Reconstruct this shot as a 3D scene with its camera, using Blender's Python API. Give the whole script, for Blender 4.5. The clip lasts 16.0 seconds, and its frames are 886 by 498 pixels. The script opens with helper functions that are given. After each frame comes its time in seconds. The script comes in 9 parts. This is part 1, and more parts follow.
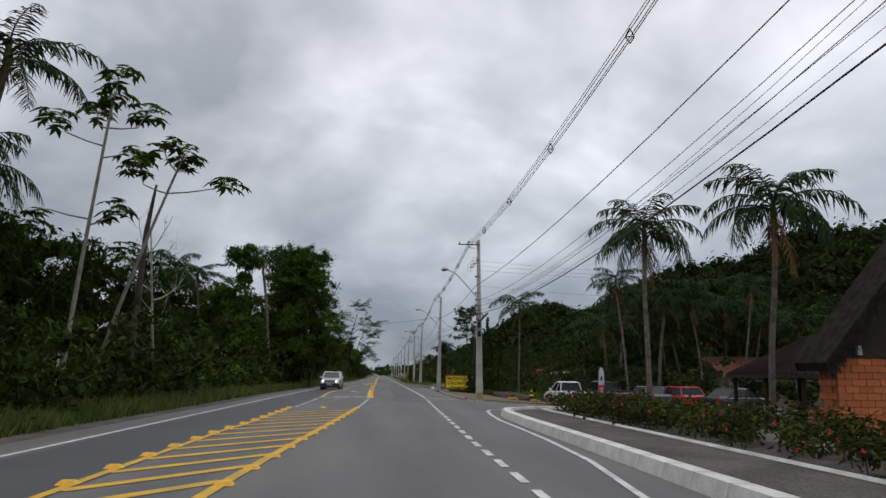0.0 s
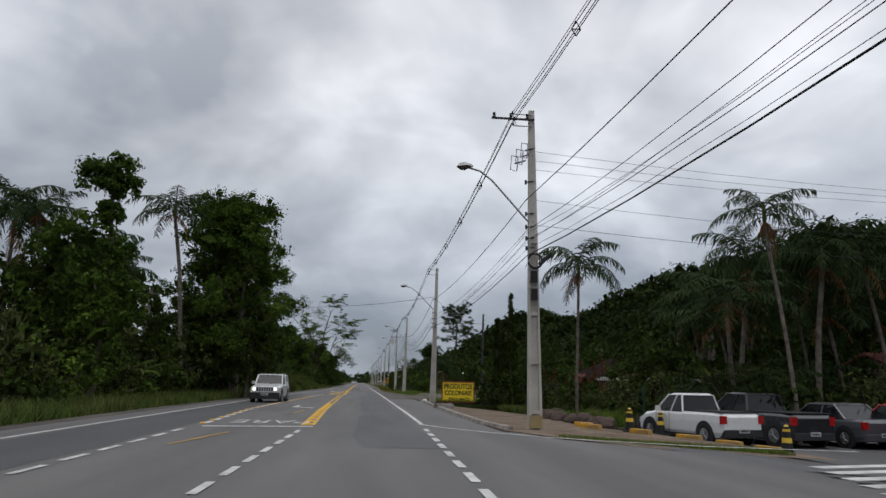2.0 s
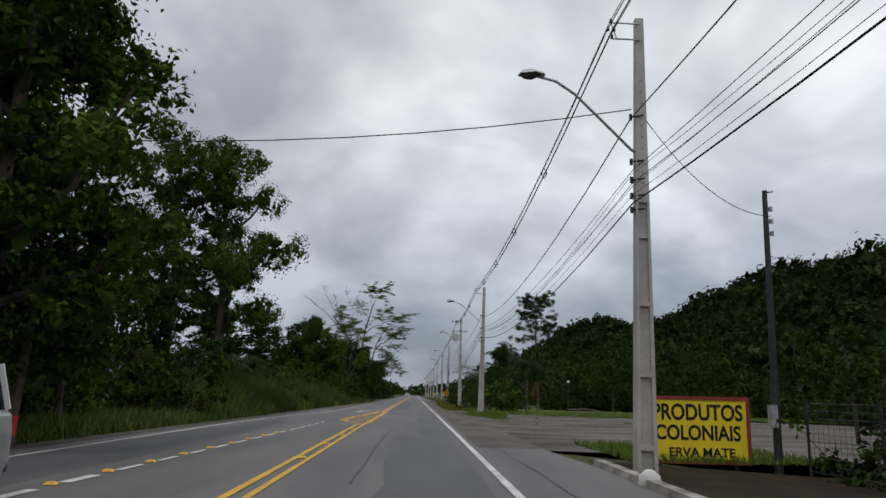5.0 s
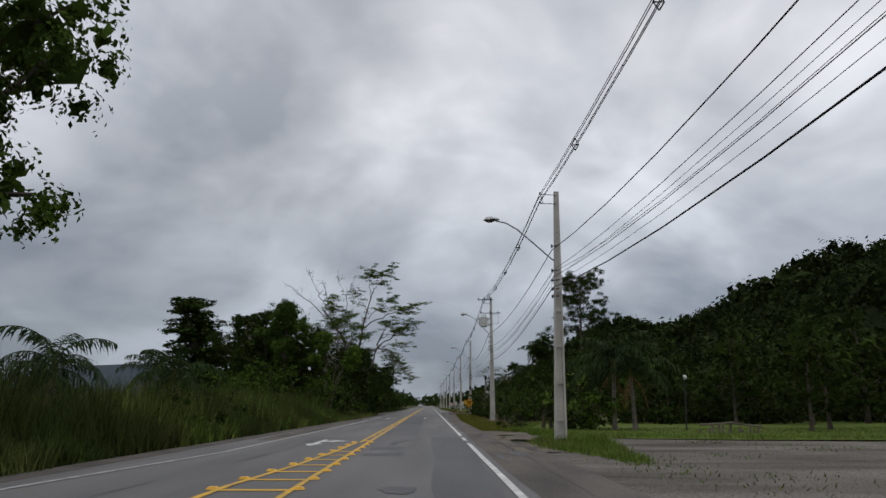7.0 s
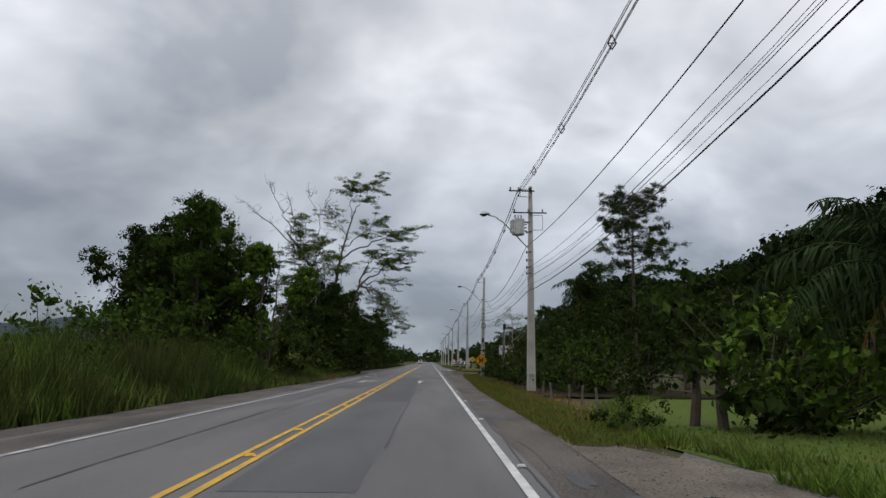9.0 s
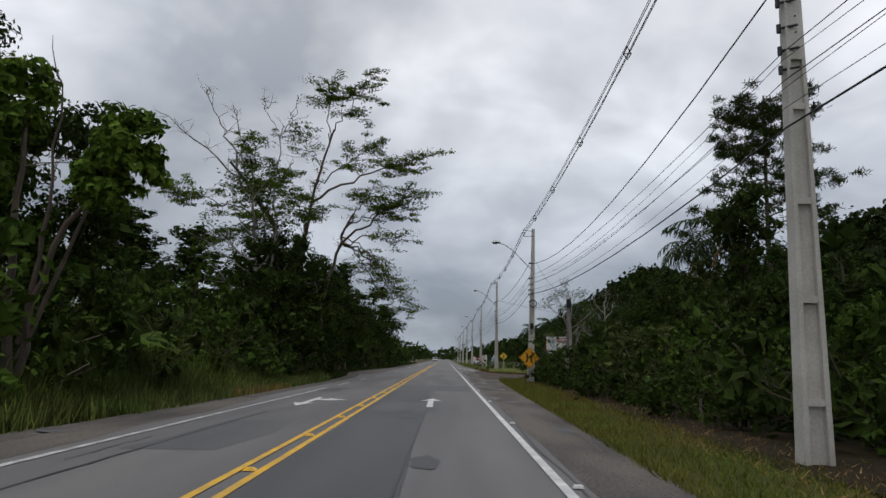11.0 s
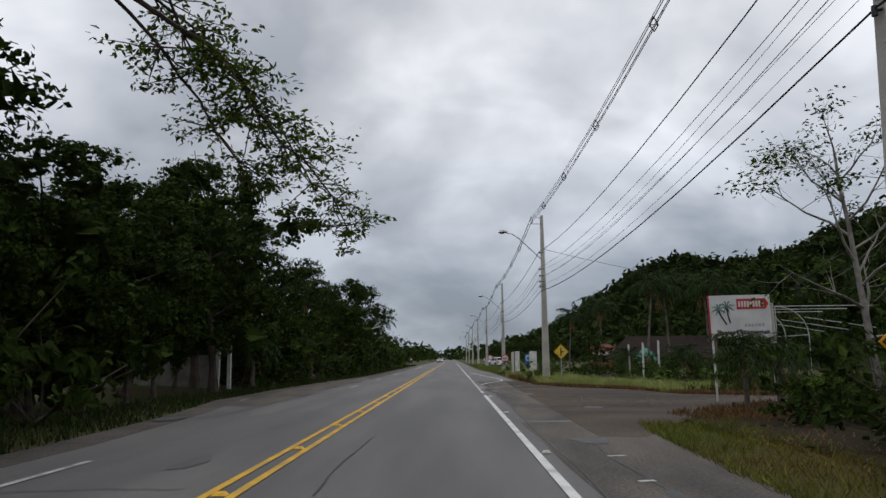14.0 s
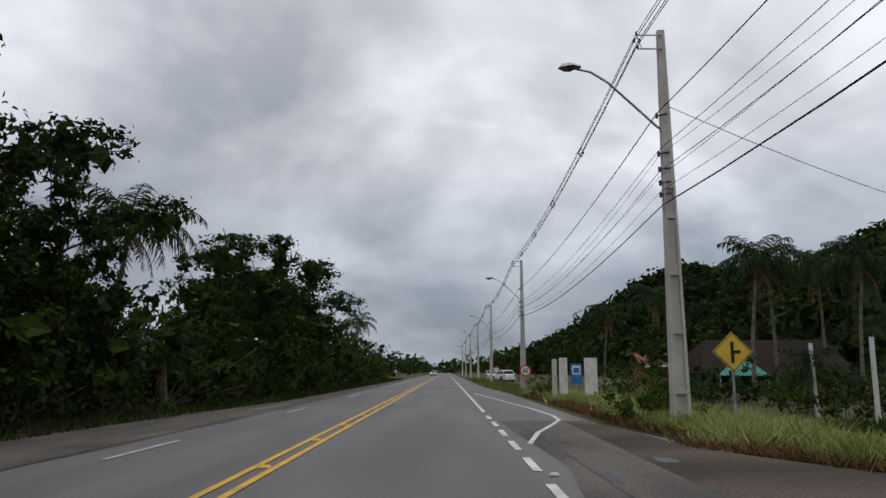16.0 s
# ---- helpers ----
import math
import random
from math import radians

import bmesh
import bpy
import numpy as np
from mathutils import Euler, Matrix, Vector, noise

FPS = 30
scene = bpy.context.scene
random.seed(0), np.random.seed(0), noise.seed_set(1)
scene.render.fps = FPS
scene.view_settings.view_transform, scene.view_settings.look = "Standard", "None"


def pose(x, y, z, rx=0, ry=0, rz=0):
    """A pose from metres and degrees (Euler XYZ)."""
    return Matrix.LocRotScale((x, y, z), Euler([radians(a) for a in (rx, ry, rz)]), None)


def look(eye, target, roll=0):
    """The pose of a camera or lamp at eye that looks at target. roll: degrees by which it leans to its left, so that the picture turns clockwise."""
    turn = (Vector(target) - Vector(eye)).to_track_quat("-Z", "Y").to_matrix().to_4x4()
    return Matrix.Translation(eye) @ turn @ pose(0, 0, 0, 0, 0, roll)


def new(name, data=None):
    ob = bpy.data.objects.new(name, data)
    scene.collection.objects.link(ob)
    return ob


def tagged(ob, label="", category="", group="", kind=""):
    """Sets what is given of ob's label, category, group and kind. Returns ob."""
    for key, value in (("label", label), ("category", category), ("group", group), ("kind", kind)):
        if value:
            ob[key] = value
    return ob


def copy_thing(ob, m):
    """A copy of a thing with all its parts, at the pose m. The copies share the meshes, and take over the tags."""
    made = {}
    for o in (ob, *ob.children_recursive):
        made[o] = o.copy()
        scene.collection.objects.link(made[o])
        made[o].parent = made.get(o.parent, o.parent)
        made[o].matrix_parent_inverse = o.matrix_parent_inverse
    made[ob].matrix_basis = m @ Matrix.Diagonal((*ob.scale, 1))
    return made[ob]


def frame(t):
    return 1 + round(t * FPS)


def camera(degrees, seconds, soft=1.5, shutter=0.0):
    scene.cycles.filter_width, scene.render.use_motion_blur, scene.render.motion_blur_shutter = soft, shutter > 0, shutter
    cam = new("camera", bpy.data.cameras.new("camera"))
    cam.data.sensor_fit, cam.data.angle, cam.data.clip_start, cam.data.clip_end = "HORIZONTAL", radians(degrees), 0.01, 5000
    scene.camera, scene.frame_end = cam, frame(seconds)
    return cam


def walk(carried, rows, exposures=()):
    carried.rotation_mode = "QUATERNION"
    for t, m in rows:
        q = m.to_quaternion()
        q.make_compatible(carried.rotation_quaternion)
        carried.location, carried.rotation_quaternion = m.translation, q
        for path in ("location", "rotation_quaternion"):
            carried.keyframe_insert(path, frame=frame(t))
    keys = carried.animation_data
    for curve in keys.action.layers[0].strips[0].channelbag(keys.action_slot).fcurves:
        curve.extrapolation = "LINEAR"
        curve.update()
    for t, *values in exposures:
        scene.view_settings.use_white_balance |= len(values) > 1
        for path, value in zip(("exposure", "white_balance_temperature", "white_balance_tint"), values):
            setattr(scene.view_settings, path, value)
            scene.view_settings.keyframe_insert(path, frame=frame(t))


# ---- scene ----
cam = camera(62.8, 16.0)
PATH = [
    (0, (-1.742, 5.693, 1.395), (-1.578, 7.657, 1.737), 0.70),
    (0.5, (-1.490, 11.385, 1.324), (-1.318, 13.341, 1.700), 2.12),
    (1, (-1.296, 16.929, 1.305), (-1.121, 18.883, 1.692), 1.77),
    (1.5, (-1.048, 22.731, 1.255), (-0.835, 24.686, 1.616), 1.67),
    (2, (-0.846, 28.662, 1.240), (-0.634, 30.617, 1.604), 1.15),
    (2.5, (-0.656, 34.543, 1.244), (-0.526, 36.506, 1.604), 1.28),
    (3, (-0.452, 40.481, 1.198), (-0.376, 42.446, 1.568), 2.40),
    (3.5, (-0.443, 46.390, 1.299), (-0.468, 48.340, 1.746), 2.58),
    (4, (-0.418, 52.100, 1.304), (-0.364, 54.052, 1.737), 1.99),
    (4.2, (-0.391, 54.535, 1.293), (-0.315, 56.493, 1.697), 1.74),
    (6.3, (-0.221, 82.566, 1.312), (-0.179, 84.529, 1.695), 0.70),
    (6.5, (-0.224, 85.123, 1.314), (-0.177, 87.087, 1.690), 0.81),
    (7, (-0.191, 91.351, 1.310), (-0.153, 93.306, 1.729), -0.22),
    (7.5, (-0.256, 97.494, 1.331), (-0.185, 99.458, 1.706), 0.41),
    (8, (-0.095, 103.665, 1.271), (-0.051, 105.638, 1.599), -0.66),
    (8.5, (0.026, 109.678, 1.359), (0.069, 111.656, 1.653), -0.48),
    (8.7, (0.069, 112.232, 1.384), (0.102, 114.208, 1.690), 0.80),
    (10.8, (-0.151, 138.736, 1.371), (-0.146, 140.716, 1.655), 0.18),
    (11, (-0.168, 141.260, 1.374), (-0.179, 143.238, 1.671), 1.08),
    (11.5, (-0.061, 147.241, 1.403), (-0.053, 149.221, 1.682), 0.16),
    (11.8, (-0.047, 150.831, 1.401), (0.001, 152.807, 1.707), 0.70),
    (12, (-0.024, 153.266, 1.402), (0.059, 155.238, 1.727), 1.09),
    (12.5, (-0.008, 159.331, 1.372), (0.075, 161.302, 1.698), 0.58),
    (13, (-0.029, 165.308, 1.325), (-0.014, 167.288, 1.607), 1.88),
    (13.5, (-0.084, 171.453, 1.341), (-0.119, 173.426, 1.670), -1.59),
    (13.8, (-0.069, 175.059, 1.340), (-0.090, 177.038, 1.629), -1.90),
    (14, (-0.054, 177.527, 1.383), (-0.075, 179.505, 1.681), -0.63),
    (14.5, (-0.035, 183.550, 1.351), (-0.053, 185.526, 1.664), -0.68),
    (15, (-0.025, 189.680, 1.342), (-0.021, 191.654, 1.660), -0.11),
    (15.2, (-0.008, 192.120, 1.315), (0.001, 194.095, 1.632), 1.60),
    (15.5, (-0.002, 195.952, 1.313), (-0.028, 197.928, 1.622), 0.73),
    (16, (-0.027, 202.511, 1.275), (-0.036, 204.483, 1.608), -0.09),
]
EXPOSURES = [(0.0, 0.0), (4.2, 0.0), (6.3, -0.1), (7.0, -0.16), (7.6, -0.1), (8.3, 0.0), (16.0, 0.0)]
walk(cam, [(t, look(eye, target, roll)) for t, eye, target, roll in PATH], exposures=EXPOSURES)

# ---- world, sun, exposure ----
world = bpy.data.worlds.new("overcast_sky")
scene.world = world
world.use_nodes = True
wt = world.node_tree
wt.nodes.clear()


def wn(kind, **kw):
    n = wt.nodes.new(kind)
    for k, v in kw.items():
        if k == "operation":
            n.operation = v
        elif k == "blend":
            n.blend_type = v
    return n


def wmath(op, a, b=None, clamp=False):
    n = wt.nodes.new("ShaderNodeMath")
    n.operation, n.use_clamp = op, clamp
    for i, v in enumerate((a, b)):
        if v is None:
            continue
        if isinstance(v, (int, float)):
            n.inputs[i].default_value = v
        else:
            wt.links.new(v, n.inputs[i])
    return n.outputs[0]


SUN_EL, SUN_AZ = 78.0, 150.0
coord = wn("ShaderNodeTexCoord")
sep = wn("ShaderNodeSeparateXYZ")
wt.links.new(coord.outputs["Generated"], sep.inputs[0])
up = wmath("MAXIMUM", sep.outputs[2], 0.0)
den = wmath("ADD", up, 0.42)
cu, cv = wmath("DIVIDE", sep.outputs[0], den), wmath("DIVIDE", sep.outputs[1], den)
comb = wn("ShaderNodeCombineXYZ")
wt.links.new(cu, comb.inputs[0]), wt.links.new(cv, comb.inputs[1])


def cloud_noise(scale, detail, offset, distortion):
    m = wn("ShaderNodeMapping")
    m.inputs["Location"].default_value = offset
    n = wn("ShaderNodeTexNoise")
    n.inputs["Scale"].default_value, n.inputs["Detail"].default_value = scale, detail
    n.inputs["Roughness"].default_value, n.inputs["Distortion"].default_value = 0.5, distortion
    wt.links.new(comb.outputs[0], m.inputs[0]), wt.links.new(m.outputs[0], n.inputs["Vector"])
    return n.outputs["Fac"]


big = cloud_noise(1.7, 4, (3.7, 1.3, 0.0), 0.6)
fine = cloud_noise(5.0, 6, (8.1, 4.2, 2.0), 0.4)
mixn = wmath("ADD", wmath("MULTIPLY", big, 0.74), wmath("MULTIPLY", fine, 0.26))
ramp = wn("ShaderNodeValToRGB")
ramp.color_ramp.elements[0].position, ramp.color_ramp.elements[0].color = 0.37, (0.41, 0.43, 0.47, 1)
ramp.color_ramp.elements[1].position, ramp.color_ramp.elements[1].color = 0.63, (0.93, 0.94, 0.97, 1)
mid = ramp.color_ramp.elements.new(0.50)
mid.color = (0.64, 0.65, 0.68, 1)
wt.links.new(mixn, ramp.inputs[0])
# the cloud base is heavier and bluer towards the horizon
low = wmath("SUBTRACT", 1.0, wmath("DIVIDE", up, 0.42, clamp=True), clamp=True)
dark = wn("ShaderNodeMix")
dark.data_type, dark.blend_type = "RGBA", "MULTIPLY"
wt.links.new(low, dark.inputs[0]), wt.links.new(ramp.outputs[0], dark.inputs[6])
dark.inputs[7].default_value = (0.37, 0.42, 0.49, 1)
sky = wn("ShaderNodeTexSky")
sky.sky_type, sky.sun_disc = "NISHITA", False
sky.sun_elevation, sky.sun_rotation = radians(SUN_EL), radians(SUN_AZ)
veil = wn("ShaderNodeMix")
veil.data_type, veil.blend_type, veil.clamp_factor = "RGBA", "ADD", True
veil.inputs[0].default_value = 0.012
# slow swells of the cloud deck: heavier banks (-) and thinner, brighter gaps (+) by azimuth and elevation
wob = wn("ShaderNodeTexNoise")
wob.inputs["Scale"].default_value, wob.inputs["Detail"].default_value = 3.0, 4
wt.links.new(coord.outputs["Generated"], wob.inputs["Vector"])
bent = wn("ShaderNodeVectorMath")
bent.operation = "MULTIPLY_ADD"
wt.links.new(wob.outputs["Color"], bent.inputs[0]), wt.links.new(coord.outputs["Generated"], bent.inputs[2])
bent.inputs[1].default_value = (0.3, 0.3, 0.3)
unit = wn("ShaderNodeVectorMath")
unit.operation = "SUBTRACT"
wt.links.new(bent.outputs[0], unit.inputs[0])
unit.inputs[1].default_value = (0.15, 0.15, 0.15)
norm = wn("ShaderNodeVectorMath")
norm.operation = "NORMALIZE"
wt.links.new(unit.outputs[0], norm.inputs[0])
swell = None
for az, el, spread, depth in ((-16, 15, 8, -0.19), (-31, 6, 9, -0.22), (-6, 27, 6, -0.1), (-3, 19, 5, 0.08), (8, 25, 5, 0.12), (-31, 27, 7, 0.3), (24, 13, 8, 0.1), (23, 20, 4, -0.06), (36, 24, 6, 0.16), (-60, 20, 14, -0.15), (70, 30, 16, 0.1), (150, 25, 20, -0.12)):
    dp = wn("ShaderNodeVectorMath")
    dp.operation = "DOT_PRODUCT"
    dp.inputs[1].default_value = (math.sin(radians(az)) * math.cos(radians(el)), math.cos(radians(az)) * math.cos(radians(el)), math.sin(radians(el)))
    wt.links.new(norm.outputs[0], dp.inputs[0])
    bump_ = wmath("MULTIPLY", wmath("EXPONENT", wmath("MULTIPLY", wmath("SUBTRACT", dp.outputs["Value"], 1.0), 1 / radians(spread) ** 2)), depth)
    swell = bump_ if swell is None else wmath("ADD", swell, bump_)
heave = wn("ShaderNodeVectorMath")
heave.operation = "SCALE"
wt.links.new(dark.outputs[2], heave.inputs[0]), wt.links.new(wmath("ADD", swell, 1.0), heave.inputs["Scale"])
wt.links.new(heave.outputs[0], veil.inputs[6]), wt.links.new(sky.outputs[0], veil.inputs[7])
bg = wn("ShaderNodeBackground")
bg.inputs["Strength"].default_value = 1.08
wout = wn("ShaderNodeOutputWorld")
wt.links.new(veil.outputs[2], bg.inputs[0]), wt.links.new(bg.outputs[0], wout.inputs[0])

lamp = bpy.data.lights.new("sun", "SUN")
lamp.energy, lamp.angle, lamp.color = 0.85, radians(45), (1.0, 0.97, 0.93)
sun = new("sun", lamp)
sun.matrix_world = look((0, 0, 60), (-math.sin(radians(SUN_AZ)) * 60, -math.cos(radians(SUN_AZ)) * 60, 60 - 60 * math.tan(radians(SUN_EL))))


# ---- materials ----
def material(name, colour, rough=0.8, metal=0.0, spots=None, scale=6.0, amount=0.5, fine=60.0, bump=0.0, rnd=0.0, spec=0.3, clear=0.0, trans=0.0, island=False, grain=0.1, stretch=None):
    """Principled surface with grain at two scales. spots: a second colour; rnd: spread of lightness from piece to piece."""
    m = bpy.data.materials.new(name)
    m.use_nodes = True
    t = m.node_tree
    b = t.nodes["Principled BSDF"]
    b.inputs["Roughness"].default_value, b.inputs["Metallic"].default_value = rough, metal
    b.inputs["Specular IOR Level"].default_value = spec
    b.inputs["Coat Weight"].default_value = clear
    if trans:
        b.inputs["Transmission Weight"].default_value = trans
    geo = t.nodes.new("ShaderNodeTexCoord")
    n1, n2 = t.nodes.new("ShaderNodeTexNoise"), t.nodes.new("ShaderNodeTexNoise")
    n1.inputs["Scale"].default_value, n1.inputs["Detail"].default_value = scale, 5
    n2.inputs["Scale"].default_value, n2.inputs["Detail"].default_value = fine, 3
    for n in (n1, n2):
        t.links.new(geo.outputs["Object"], n.inputs["Vector"])
    if stretch:
        mp = t.nodes.new("ShaderNodeMapping")
        mp.inputs["Scale"].default_value = stretch
        t.links.new(geo.outputs["Object"], mp.inputs[0]), t.links.new(mp.outputs[0], n1.inputs["Vector"])
    two = spots or tuple(c * 0.72 for c in colour)
    mix = t.nodes.new("ShaderNodeMix")
    mix.data_type = "RGBA"
    mix.inputs[6].default_value, mix.inputs[7].default_value = (*colour, 1), (*two, 1)
    rr = t.nodes.new("ShaderNodeMapRange")
    rr.inputs[1].default_value, rr.inputs[2].default_value, rr.inputs[4].default_value = 0.38, 0.66, amount * 2 if amount < 0.5 else 1.0
    t.links.new(n1.outputs["Fac"], rr.inputs[0]), t.links.new(rr.outputs[0], mix.inputs[0])
    hs = t.nodes.new("ShaderNodeHueSaturation")
    t.links.new(mix.outputs[2], hs.inputs["Color"])
    val = t.nodes.new("ShaderNodeMapRange")
    val.inputs[1].default_value, val.inputs[2].default_value = 0.3, 0.7
    val.inputs[3].default_value, val.inputs[4].default_value = 1 - grain, 1 + grain
    t.links.new(n2.outputs["Fac"], val.inputs[0])
    v = val.outputs[0]
    if rnd:
        if island:
            src = t.nodes.new("ShaderNodeNewGeometry").outputs["Random Per Island"]
        else:
            src = t.nodes.new("ShaderNodeObjectInfo").outputs["Random"]
        r2 = t.nodes.new("ShaderNodeMapRange")
        r2.inputs[3].default_value, r2.inputs[4].default_value = 1 - rnd, 1 + rnd
        t.links.new(src, r2.inputs[0])
        mul = t.nodes.new("ShaderNodeMath")
        mul.operation = "MULTIPLY"
        t.links.new(v, mul.inputs[0]), t.links.new(r2.outputs[0], mul.inputs[1])
        v = mul.outputs[0]
    t.links.new(v, hs.inputs["Value"])
    t.links.new(hs.outputs[0], b.inputs["Base Color"])
    if bump:
        bp = t.nodes.new("ShaderNodeBump")
        bp.inputs["Strength"].default_value, bp.inputs["Distance"].default_value = bump, 0.02
        t.links.new(n2.outputs["Fac"], bp.inputs["Height"]), t.links.new(bp.outputs[0], b.inputs["Normal"])
    return m


def leaf_material(name, colour, second, rnd=0.45):
    """Leaves: a tint of their own each, a little light coming through."""
    m = material(name, colour, rough=0.75, spots=second, scale=0.35, amount=0.6, fine=1.7, rnd=rnd, spec=0.04, island=True, grain=0.2)
    t = m.node_tree
    b, out = t.nodes["Principled BSDF"], t.nodes["Material Output"]
    tr, mx = t.nodes.new("ShaderNodeBsdfTranslucent"), t.nodes.new("ShaderNodeMixShader")
    mx.inputs[0].default_value = 0.16
    src = b.inputs["Base Color"].links[0].from_socket
    t.links.new(src, tr.inputs[0]), t.links.new(b.outputs[0], mx.inputs[1]), t.links.new(tr.outputs[0], mx.inputs[2])
    t.links.new(mx.outputs[0], out.inputs[0])
    return m


